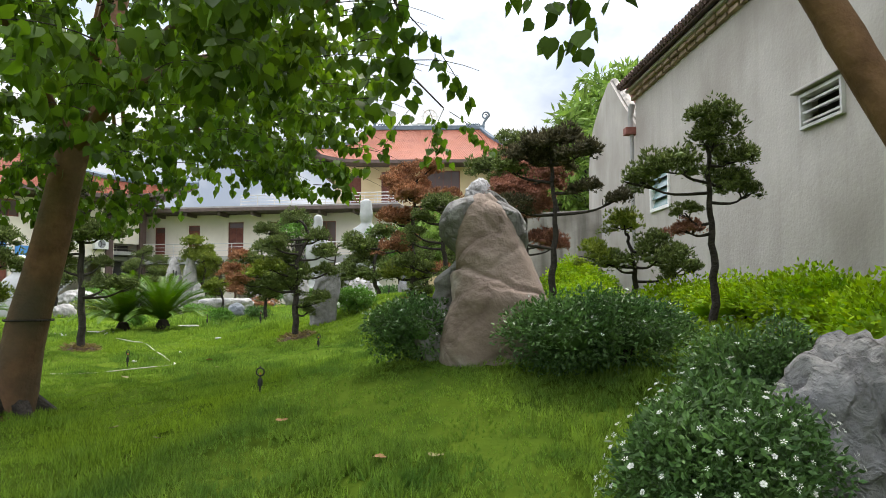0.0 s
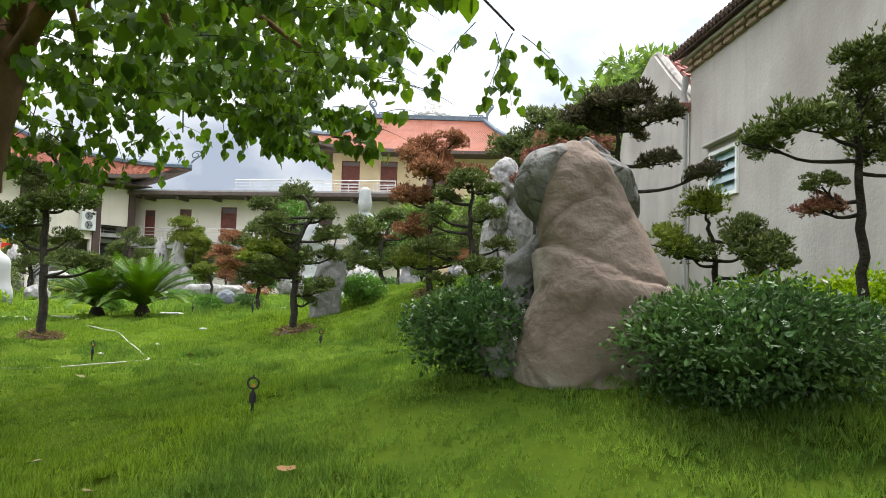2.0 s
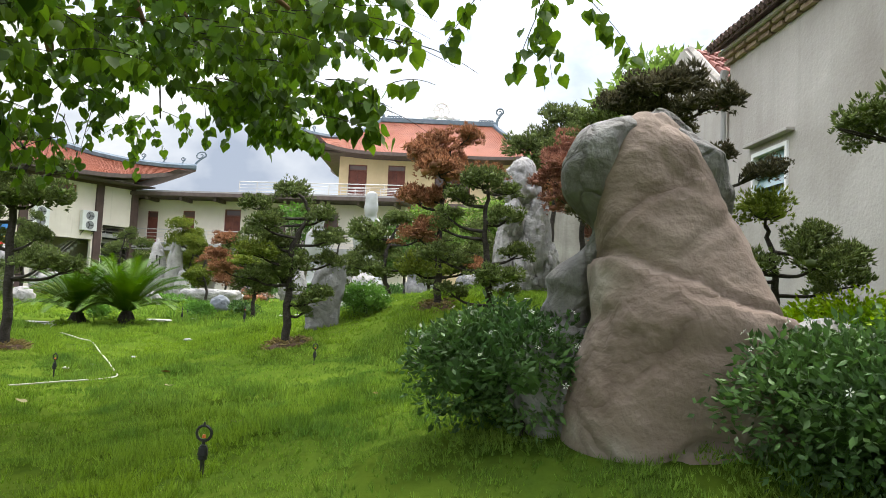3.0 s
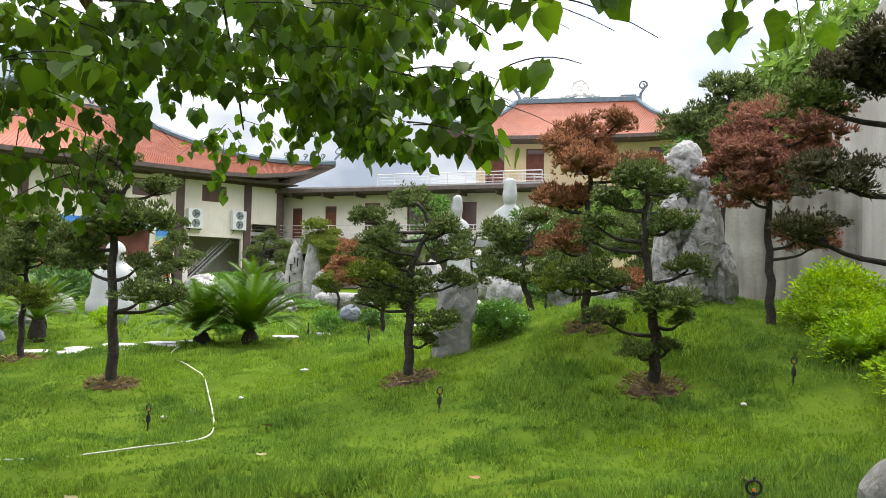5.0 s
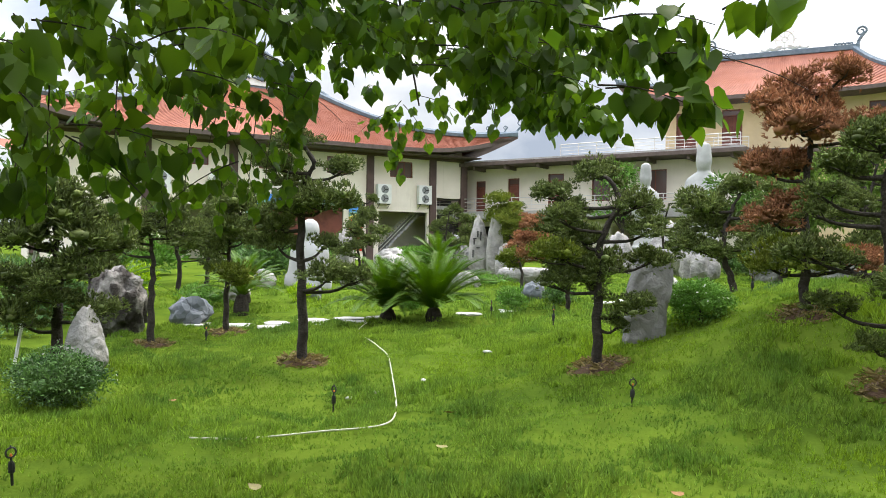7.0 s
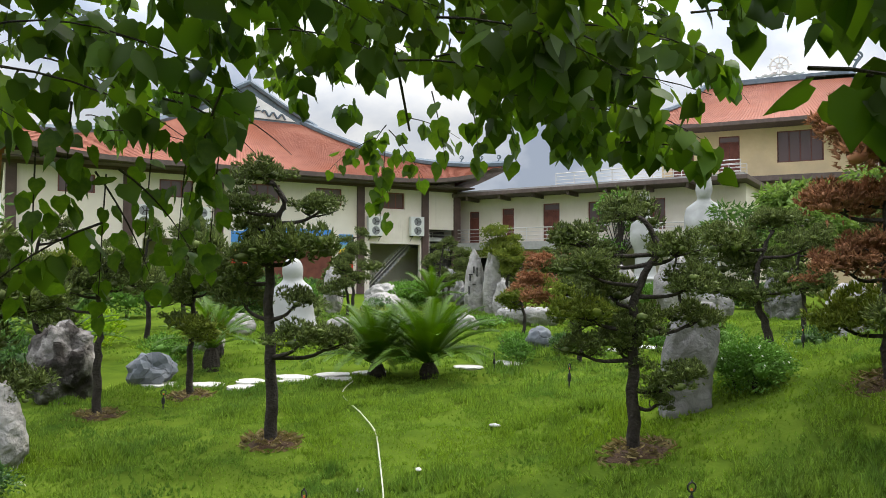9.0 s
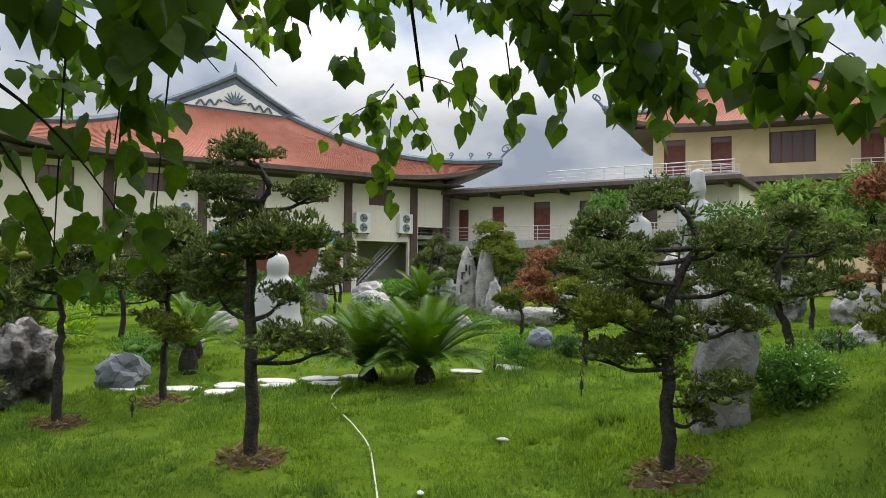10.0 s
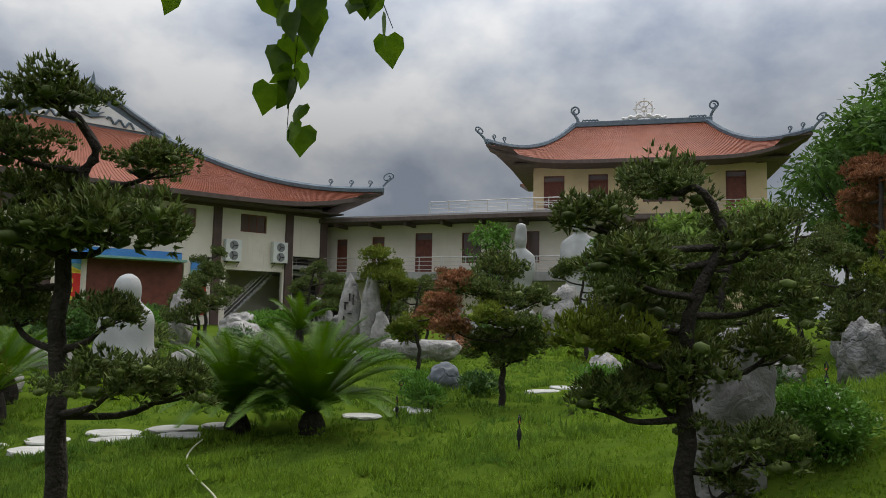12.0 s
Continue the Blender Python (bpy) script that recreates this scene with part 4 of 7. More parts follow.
SPRIGS = {}
PADS = {key: [pad_mesh("foliage_pad", m, s + 10 * j) for s in range(3)] for j, (key, m) in enumerate((("g", PINE), ("y", PINE_YELLOW), ("r", PINE_RUST), ("m", PINE_MAROON), ("d", PINE_DARK)))}


for j, (key, m) in enumerate((("g", PINE), ("y", PINE_YELLOW), ("r", PINE_RUST), ("m", PINE_MAROON), ("d", PINE_DARK))):
    SPRIGS[key] = [pad_mesh("foliage_tuft", m, 100 + q + 10 * j, 240, 7) for q in range(2)]


def smooth_line(pts, n):
    """A curve of n points through the given ones."""
    p = np.array(pts, float)
    s = np.linspace(0, len(p) - 1, n)
    out = []
    for q in s:
        i = min(int(q), len(p) - 2)
        f = q - i
        a, b, c, d = p[max(i - 1, 0)], p[i], p[i + 1], p[min(i + 2, len(p) - 1)]
        out.append(0.5 * (2 * b + (c - a) * f + (2 * a - 5 * b + 4 * c - d) * f * f + (3 * b - 3 * c + d - a) * f ** 3))
    return [tuple(o) for o in out]


def niwaki(x, y, turn, trunk, pads, label, radius=0.055, seed=0, bed=True, tone="g", z=None, deep=1.25, group="cloud-pruned trees on the lawn", flat=1.0, small=True):
    """A cloud-pruned conifer: a bare trunk, limbs, and clipped cushions given by (across, height, radius[, tone]); depth is drawn at random."""
    rng = random.Random(seed)
    base = gz(x, y) if z is None else z
    t = thing("pine_tree", pose(x, y, base, 0, 0, turn), label, "tree", group)
    top = max(p[1] for p in pads)
    line = smooth_line([(0, 0, -0.06), *[(a, b, c) for a, b, c in trunk]], 22)
    line = [(a + 0.012 * math.sin(i * 1.9 + seed), b + 0.012 * math.cos(i * 2.3 + seed), c) for i, (a, b, c) in enumerate(line)]
    g = Geo().tube(line, [0.82 * radius * (1.35 if i == 0 else 1.12 - 0.75 * i / 21) for i in range(22)], 9)
    part("trunk", g, BARK, t, smooth=True)
    for k, p in enumerate(pads):
        dx, dz, r = p[:3]
        key = p[3] if len(p) > 3 else tone
        dy = rng.uniform(-1, 1) * r * deep
        pad = part("foliage", PADS[key][(k + seed) % 3], None, t)
        pad.matrix_basis = Matrix.Translation((dx, dy, dz)) @ Matrix.Rotation(rng.uniform(0, 6.28), 4, "Z") @ Matrix.Rotation(rng.uniform(-0.22, 0.22), 4, "X") @ Matrix.Diagonal((r * 1.14, r * rng.uniform(1.0, 1.2), r * rng.uniform(1.0, 1.3) * flat, 1))
        for j in range(2 if bed or small else 0):
            a, q = rng.uniform(0, 6.28), rng.uniform(0.65, 1.0) * r
            tuft = part("foliage", SPRIGS[key][(k + j) % 2], None, t)
            tuft.matrix_basis = Matrix.Translation((dx + math.cos(a) * q, dy + math.sin(a) * q, dz + rng.uniform(-0.45, 0.4) * r)) @ Matrix.Rotation(a * 3, 4, "Z") @ Matrix.Diagonal((r * 0.55, r * 0.55, r * rng.uniform(0.45, 0.65), 1))
        start = min(line, key=lambda q: abs(q[2] - max(0.15 * top, dz - 0.06 - 0.18 * abs(dx))))
        mid = (start[0] * 0.4 + dx * 0.6, start[1] * 0.5 + dy * 0.5, start[2] * 0.5 + (dz - 0.06) * 0.5 - 0.04 * rng.random())
        limb = smooth_line([start, mid, (dx, dy, dz - 0.02)], 8)
        part("limb", Geo().tube(limb, [max(0.007, radius * (0.36 - 0.032 * i)) for i in range(8)], 6), BARK, t, smooth=True)
        for j in range(3):
            a = rng.uniform(0, 6.28)
            tip = (dx + math.cos(a) * r * 0.75, dy + math.sin(a) * r * 0.75, dz - 0.01)
            part("twig", Geo().tube(smooth_line([limb[5], tuple((u + v) / 2 + 0.02 * rng.uniform(-1, 1) for u, v in zip(limb[5], tip)), tip], 5), [0.009, 0.008, 0.007, 0.005, 0.003], 4), BARK, t)
    if bed:
        mulch_bed(x, y, 0.20 + 0.05 * rng.random(), seed)
    return t


def mulch_bed(x, y, r, seed):
    """A shallow round bed of chips and straw round a trunk."""
    rng = np.random.default_rng(seed + 900)
    n, v, f = 28, [], []
    rr = [r * (1 + 0.18 * math.sin(3 * a + seed) + 0.1 * math.sin(7 * a)) for a in np.linspace(0, math.tau, n, endpoint=False)]
    v.append((x, y, gz(x, y) + 0.05))
    for s in (0.5, 1.0):
        for k in range(n):
            a = math.tau * k / n
            px, py = x + math.cos(a) * rr[k] * s, y + math.sin(a) * rr[k] * s
            v.append((px, py, gz(px, py) + (0.045 if s < 1 else -0.01)))
    f += [(0, 1 + k, 1 + (k + 1) % n) for k in range(n)]
    for k in range(n):
        a, b = 1 + k, 1 + (k + 1) % n
        f += [(a, a + n, b + n), (a, b + n, b)]
    m = 500
    a, q = rng.uniform(0, math.tau, m), np.sqrt(rng.uniform(0, 1, m)) * r * 1.35
    px, py = x + q * np.cos(a), y + q * np.sin(a)
    pos = np.stack([px, py, ground_z(px, py) + 0.04 * (q < r) + 0.005], 1)
    d = np.stack([np.cos(a * 7), np.sin(a * 7), rng.uniform(0, 0.6, m)], 1)
    sv, st = scatter([(-0.12, 0, 0), (0.12, 0, 0), (0.1, 0, 1), (-0.1, 0, 1)], [(0, 1, 2), (0, 2, 3)], pos, frames_from(d, rng), rng.uniform(0.03, 0.08, m))
    bed = tagged(new("mulch_bed", tri_mesh("mulch_bed", np.array(v), np.array(f), MULCH)), "round bed of brown mulch and dry straw", "mulch bed", "beds round the tree trunks")
    tagged(part("straw", tri_mesh("straw", sv, st, STRAW), None, bed), kind="stuff")


niwaki(-5.69, 11.6, 15.4, [(0.0, 0, 0.5), (-0.03, 0, 1.2), (-0.02, 0, 1.9), (0.1, 0.02, 2.25), (-0.03, 0, 2.45)], [(-0.03, 2.48, 0.27), (-0.24, 2.2, 0.27), (0.38, 2.2, 0.26), (-0.16, 2.02, 0.24), (0.25, 1.8, 0.40), (-0.1, 1.74, 0.34), (-0.45, 1.56, 0.30), (-0.41, 1.34, 0.27), (0.26, 1.32, 0.19), (0.40, 1.0, 0.29), (0.68, 0.98, 0.21)], "tall cloud-pruned pine with flat green cushions and bare dark trunk", 0.07, 1)
niwaki(-2.43, 12.03, 15.4, [(-0.01, 0, 0.4), (0.0, 0.02, 0.9), (0.03, 0, 1.3), (0.2, 0, 1.65), (0.05, 0, 1.9)], [(0.0, 1.95, 0.27), (-0.45, 1.7, 0.24), (0.36, 1.63, 0.22), (-0.27, 1.58, 0.18), (-0.39, 1.46, 0.25), (-0.18, 1.28, 0.28), (0.48, 1.37, 0.23), (-0.42, 1.13, 0.25, "y"), (0.51, 1.07, 0.24), (0.06, 1.01, 0.28), (-0.45, 0.83, 0.22), (-0.12, 0.86, 0.22), (0.3, 0.59, 0.28), (0.18, 0.42, 0.14)], "cloud-pruned pine with many green cushions on a curved trunk", 0.062, 2)
niwaki(0.03, 11.36, 15.4, [(0.03, 0, 0.4), (-0.02, 0.02, 0.9), (-0.08, 0, 1.4), (-0.05, 0, 1.85)], [(-0.19, 1.87, 0.27), (0.19, 1.85, 0.2), (-0.02, 2.0, 0.2), (-0.39, 1.72, 0.2), (-0.49, 1.52, 0.18), (0.14, 1.5, 0.22), (-0.57, 1.37, 0.14), (-0.59, 1.04, 0.23), (-0.34, 0.99, 0.17), (0.36, 1.1, 0.22), (0.01, 0.79, 0.3), (-0.39, 0.61, 0.2), (0.24, 0.64, 0.12), (-0.17, 0.34, 0.16), (0.14, 0.39, 0.12)], "cloud-pruned pine with dense green cushions and forked black trunk", 0.065, 3)
niwaki(-0.58, 12.76, 15.4, [(0.0, 0, 0.4), (0.0, 0, 1.0), (0.03, 0, 1.6), (0.1, 0, 2.15)], [(0.26, 2.29, 0.3, "r"), (-0.14, 2.18, 0.33, "r"), (-0.3, 2.0, 0.3, "r"), (0.07, 2.0, 0.3, "r"), (-0.14, 1.78, 0.38, "r"), (0.51, 1.81, 0.3, "r"), (-0.36, 1.44, 0.3, "r"), (-0.11, 1.47, 0.25, "r"), (-0.3, 0.92, 0.28, "r"), (-0.14, 1.07, 0.25, "r"), (-0.05, 0.54, 0.35, "y"), (-0.3, 0.48, 0.24, "y"), (0.2, 0.5, 0.27, "y"), (0.41, 0.53, 0.25, "r")], "half-withered pine with rust-orange crown and yellowing lower cushions", 0.06, 4)
niwaki(1.41, 12.98, 15.4, [(0.0, 0, 0.5), (-0.03, 0, 1.1), (0.02, 0, 1.7), (0.0, 0, 2.2)], [(-0.03, 2.28, 0.36), (0.27, 2.1, 0.36), (-0.21, 2.04, 0.36), (-0.45, 1.86, 0.3), (-0.03, 1.89, 0.42), (-0.56, 1.71, 0.27), (-0.15, 1.65, 0.42), (0.39, 1.65, 0.33), (-0.33, 1.41, 0.36), (0.09, 1.47, 0.3), (0.56, 1.98, 0.26), (0.4, 1.0, 0.34), (0.6, 0.91, 0.27)], "withered pine with a broad maroon-brown crown", 0.06, 5, False, "m")
niwaki(-1.57, 17.25, 25.3, [(0.02, 0, 0.4), (-0.12, 0, 0.8), (-0.1, 0, 1.3), (0.1, 0, 1.8)], [(0.18, 1.9, 0.42), (-0.43, 1.63, 0.45), (0.48, 1.6, 0.34), (-0.13, 1.33, 0.48), (-0.51, 0.99, 0.38), (0.33, 1.03, 0.42), (-0.13, 0.85, 0.36)], "spreading green pine with a crooked trunk on the mound", 0.075, 6, False)
niwaki(2.26, 8.9, 1.3, [(0, 0, 0.4), (0.0, 0, 0.8), (-0.08, 0, 1.2)], [(-0.14, 1.33, 0.28, "y"), (-0.51, 0.95, 0.26, "y"), (-0.25, 0.84, 0.29), (0.18, 0.92, 0.34), (0.58, 0.78, 0.28), (0.15, 1.1, 0.23)], "low cloud-pruned pine with yellow-green cushions beside the hedge", 0.055, 7, False)
niwaki(2.36, 6.57, 0.8, [(0.02, 0, 0.5), (0.0, 0, 1.0), (-0.01, 0, 1.45), (0.02, 0, 1.8)], [(0.02, 1.87, 0.26), (0.02, 1.68, 0.24), (0.28, 1.58, 0.25), (-0.34, 1.44, 0.30), (-0.58, 1.36, 0.2), (0.18, 1.36, 0.24), (-0.18, 1.08, 0.14), (-0.16, 0.92, 0.16, "m"), (0.38, 1.26, 0.14)], "slender cloud-pruned cypress with green cushions beside the wall", 0.045, 8, False)
niwaki(1.27, 8.87, 0.0, [(0.0, 0, 0.72), (0.05, 0, 1.41), (0.0, 0, 2.2)], [(0.0, 2.41, 0.43), (-0.3, 2.25, 0.27), (0.3, 2.22, 0.27), (0.03, 2.25, 0.32), (-0.51, 2.11, 0.22, "g"), (0.4, 1.85, 0.22), (0.72, 1.68, 0.22), (-0.45, 1.63, 0.24), (-0.59, 1.31, 0.19)], "tall pine with dark withered brown-green crown", 0.06, 9, False, "d")
niwaki(1.3, 15.5, 15.4, [(0.0, 0, 0.9), (0.05, 0, 1.8), (0.1, 0, 3.0)], [(0.16, 3.17, 0.43), (-0.43, 2.62, 0.43), (-0.12, 2.81, 0.39), (0.35, 2.77, 0.39), (0.04, 2.42, 0.43), (-0.35, 2.23, 0.27), (0.43, 3.05, 0.31)], "tall green pine with flat tiers behind the white rock", 0.07, 10, False)
niwaki(-8.4, 13.4, 22.7, [(0.0, 0, 0.6), (0.04, 0, 1.3), (0.02, 0, 2.0)], [(0.06, 2.14, 0.29), (0.38, 1.85, 0.42), (-0.06, 1.65, 0.38), (0.38, 1.46, 0.46), (-0.19, 1.33, 0.32), (0.26, 0.88, 0.36, "y"), (-0.13, 0.95, 0.26)], "dense cloud-pruned pine with layered green cushions by the stepping stones", 0.055, 11)
niwaki(-8.45, 12.0, 25.3, [(0.0, 0, 0.6), (0.02, 0, 1.1), (-0.05, 0, 1.6)], [(-0.43, 1.66, 0.45, "y"), (0.09, 1.63, 0.34), (0.37, 1.53, 0.37), (-0.22, 1.47, 0.31), (-0.59, 1.35, 0.25), (0.22, 1.81, 0.25)], "straight-trunked cloud-pruned pine with a flat layered crown", 0.06, 12)
niwaki(-8.0, 10.24, 23.6, [(0.02, 0, 0.6), (0.0, 0, 1.2), (0.0, 0, 1.8)], [(0.0, 1.86, 0.5), (0.13, 1.55, 0.5), (-0.13, 1.36, 0.38), (0.25, 1.04, 0.36), (0.13, 0.79, 0.3), (-0.38, 1.67, 0.38), (-0.5, 0.95, 0.36), (0.5, 1.35, 0.38), (-0.3, 0.55, 0.32), (0.48, 0.66, 0.32)], "bushy pine with dark trunk propped by a pole", 0.075, 13, False)
niwaki(-8.9, 27.2, 14.5, [(-0.1, 0, 0.8), (0.0, 0, 1.5), (-0.2, 0, 2.2)], [(-0.38, 2.42, 0.42), (-0.15, 1.89, 0.55), (-0.64, 1.86, 0.33), (0.23, 1.56, 0.5), (-0.23, 1.29, 0.48), (0.0, 2.2, 0.38)], "small pine with yellow-green tiers beside standing stones", 0.07, 14, False, "y")
niwaki(-4.2, 17.2, 14.5, [(0.0, 0, 0.5), (0.02, 0, 1.0), (-0.05, 0, 1.5)], [(-0.1, 1.66, 0.36), (-0.38, 1.42, 0.3), (0.03, 1.31, 0.36), (0.41, 1.31, 0.3), (-0.24, 1.11, 0.3, "y"), (0.14, 0.97, 0.33), (-0.17, 0.69, 0.36), (0.31, 0.76, 0.3), (-0.59, 1.52, 0.26, "r"), (-0.73, 1.21, 0.3, "r"), (-0.66, 0.97, 0.28, "r"), (0.1, 0.6, 0.28)], "twin-stemmed pine with green and rust cushions", 0.05, 15, False)
# ---- rocks ----
def ridged(p, seed, freq):
    """Creased stone relief between about -1 and 1."""
    q = Vector(p) * freq + Vector((seed * 3.7, seed * 1.3, seed * 2.1))
    return 0.9 - 2.2 * abs(noise.noise(q)) + 0.35 * noise.noise(q * 2.7) + 0.18 * noise.noise(q * 6.1)


def stone(size, seed, rough=0.12, freq=2.2, level=4, taper=0.0, lean=(0, 0), flat_top=0.0, pits=0.0):
    """A rock that stands on z = 0, of the given width, depth and height."""
    b = bmesh.new()
    bmesh.ops.create_icosphere(b, subdivisions=level, radius=1)
    g = Geo()
    w, d, h = size
    for v in b.verts:
        n = v.co.normalized()
        r = 1 + rough * ridged(n, seed, freq) + 0.5 * rough * noise.noise(n * 1.1 + Vector((seed, 0, 0)))
        if pits:
            k = noise.noise(n * 3.1 + Vector((0, seed * 2.0, 0)))
            r -= pits * max(0.0, k - 0.12)
        near = noise.voronoi(Vector((n.x + 0.5 * n.z, n.y, 0.45 * n.z)) * freq + Vector((seed * 1.7, seed, 0)) + 0.3 * noise.noise_vector(n * 2.5))[0]
        r -= 0.55 * rough * max(0.0, 1 - (near[1] - near[0]) / 0.16) - 0.15 * rough * (0.5 - near[0])
        x, y, z = n.x * r, n.y * r, n.z * r
        s = (z + 1) / 2
        if flat_top:
            z = min(z, flat_top + 0.1 * noise.noise(n * 2 + Vector((seed, 1, 2))))
        f = 1 - taper * s
        g.v.append((x * w / 2 * f + lean[0] * s * h, y * d / 2 * f + lean[1] * s * h, (z + 0.92) * h / 1.92))
    b.verts.index_update()
    g.f = [tuple(v.index for v in f.verts) for f in b.faces]
    b.free()
    return g


def rock(x, y, size, mat, label, seed, turn=0, sink=0.06, category="rock", group="", name="rock", smooth=True, **kw):
    ob = tagged(new(name, stone(size, seed, **kw).mesh("rock", mat, smooth)), label, category, group)
    ob.matrix_basis = pose(x, y, gz(x, y) - sink, 0, 0, turn)
    return ob


# the big boulder: lofted slab with grey limestone lumps
boulder = thing("boulder", pose(0.42, 5.42, gz(0.3, 5.1) - 0.14), "tall tan boulder with grey limestone lumps on its crown", "boulder")
BODY = ((0.0, 0.03, 0.04, 0.43, 0.30), (0.16, 0.01, 0.03, 0.42, 0.30), (0.32, 0.0, 0.02, 0.40, 0.30), (0.5, 0.0, 0.03, 0.37, 0.28), (0.62, -0.01, 0.03, 0.335, 0.275), (0.75, -0.035, 0.06, 0.315, 0.24), (0.9, -0.045, 0.09, 0.285, 0.21), (1.03, -0.065, 0.12, 0.255, 0.185), (1.15, -0.09, 0.14, 0.215, 0.165), (1.25, -0.105, 0.155, 0.17, 0.15), (1.33, -0.115, 0.17, 0.125, 0.12), (1.40, -0.12, 0.18, 0.06, 0.06))


def loft(rows, seed, segs=72, sub=5, rough=0.022, square=2.2, ledge=0.0):
    """A stone lofted through (height, x, y, half width, half depth) rows."""
    g, rings = Geo(), []
    fine = smooth_line(rows, (len(rows) - 1) * sub + 1)
    for z, cx, cy, rx, ry in fine:
        ring = []
        for k in range(segs):
            a = math.tau * k / segs
            c, s = math.cos(a), math.sin(a)
            q = (abs(c) ** square + abs(s) ** square) ** (-1 / square)
            n = Vector((c * rx * 3.0, s * ry * 3.0, z * 3.0))
            w = n * 0.75 + 0.3 * noise.noise_vector(n * 0.9 + Vector((0, seed, 0)))
            near = noise.voronoi(w + Vector((seed * 1.3, 0, seed)))[0]
            d = rough * (1.6 * noise.noise(n * 0.8 + Vector((seed, 2, 0))) + 0.5 * noise.noise(n * 3.1) + 0.3 * noise.noise(n * 7.3 + Vector((seed, 0, 0))))
            d += rough * (1.4 * (0.45 - near[0]) - 0.5 * max(0.0, 1 - (near[1] - near[0]) / 0.07))
            crease = ledge * (0.03 * max(0, 1 - abs(z - 0.80 + 0.26 * max(0.0, c) + 0.05 * math.sin(3 * a)) / 0.025) - 0.035 * (z < 0.78 - 0.26 * max(0.0, c) - 0.05 * math.sin(3 * a)) * (s < -0.1) + 0.05 * max(0, 1 - abs(z - 0.12 - 0.1 * math.cos(4 * a)) / 0.03) * (s < -0.5))
            ring.append((cx + c * q * (rx + d) - c * crease, cy + s * q * (ry + d) - s * crease, z + 0.4 * d))
        rings.append(ring)
    n = len(rings)
    g.v = [p for r in rings for p in r]
    g.f = [(i * segs + k, i * segs + (k + 1) % segs, (i + 1) * segs + (k + 1) % segs, (i + 1) * segs + k) for i in range(n - 1) for k in range(segs)]
    g.f.append(tuple((n - 1) * segs + k for k in range(segs)))
    return g


part("body", loft(BODY, 3, 90, 7, 0.018, 2.5, 1.0), ROCK_TAN, boulder, smooth=True)
CROWN_LEFT = ((0.0, -0.40, 0.30, 0.10, 0.16), (0.3, -0.42, 0.29, 0.12, 0.17), (0.5, -0.40, 0.27, 0.095, 0.15), (0.6, -0.405, 0.25, 0.085, 0.14), (0.67, -0.385, 0.24, 0.09, 0.13), (0.735, -0.405, 0.23, 0.085, 0.13), (0.80, -0.365, 0.21, 0.07, 0.11), (0.86, -0.31, 0.20, 0.05, 0.10), (0.94, -0.295, 0.19, 0.045, 0.10), (1.01, -0.325, 0.19, 0.085, 0.13), (1.08, -0.345, 0.19, 0.115, 0.16), (1.18, -0.34, 0.19, 0.125, 0.18), (1.27, -0.31, 0.20, 0.12, 0.17), (1.34, -0.25, 0.21, 0.11, 0.14), (1.39, -0.20, 0.22, 0.04, 0.05))
CROWN_RIGHT = ((0.92, 0.14, 0.24, 0.07, 0.10), (1.02, 0.12, 0.22, 0.09, 0.12), (1.13, 0.095, 0.20, 0.105, 0.14), (1.25, 0.055, 0.19, 0.12, 0.15), (1.34, -0.02, 0.20, 0.11, 0.13), (1.41, -0.06, 0.21, 0.07, 0.08), (1.44, -0.08, 0.21, 0.02, 0.03))
part("grey_crown", loft(CROWN_LEFT, 21, 64, 7, 0.018, 2.0), ROCK_CROWN, boulder, "pale grey hollowed limestone flank", True)
part("grey_crown", loft(CROWN_RIGHT, 26, 64, 8, 0.04, 2.0), ROCK_CROWN, boulder, "pitted grey limestone crown", True)
part("grey_foot", stone((0.34, 0.3, 0.46), 23, 0.16, 2.0, level=4), ROCK_CROWN, boulder, "dark creased limestone at the foot", True, pose(-0.42, 0.12, 0.12, 0, -8, 0))

rock(1.9, 3.45, (0.8, 0.65, 0.84), ROCK_GREY, "rough grey limestone rock beside the jasmine bush", 31, 20, 0.1, rough=0.13, freq=2.0, level=5)
rock(2.3, 3.3, (0.6, 0.6, 1.1), ROCK_GREY, "taller grey limestone rock with rusty foot", 32, 50, 0.1, rough=0.13, freq=2.0, level=5, taper=0.3)
rock(1.62, 6.9, (0.55, 0.4, 0.34), ROCK_PALE, "low pale rock between shrubs", 33, 15)
slab = tagged(new("rock", loft(((0.0, 0.0, 0, 0.21, 0.13), (0.3, 0.02, 0, 0.235, 0.14), (0.6, 0.05, 0, 0.225, 0.13), (0.85, 0.08, 0, 0.21, 0.12), (0.97, 0.10, 0, 0.19, 0.10), (1.03, 0.13, 0, 0.10, 0.06)), 34, 60, 6, 0.03, 4.5).mesh("rock", ROCK_SMOOTH, True)), "upright smooth grey slab rock behind the pine", "rock")
slab.matrix_basis = pose(-2.13, 12.95, gz(-2.13, 12.95) - 0.06, 0, 0, 20)
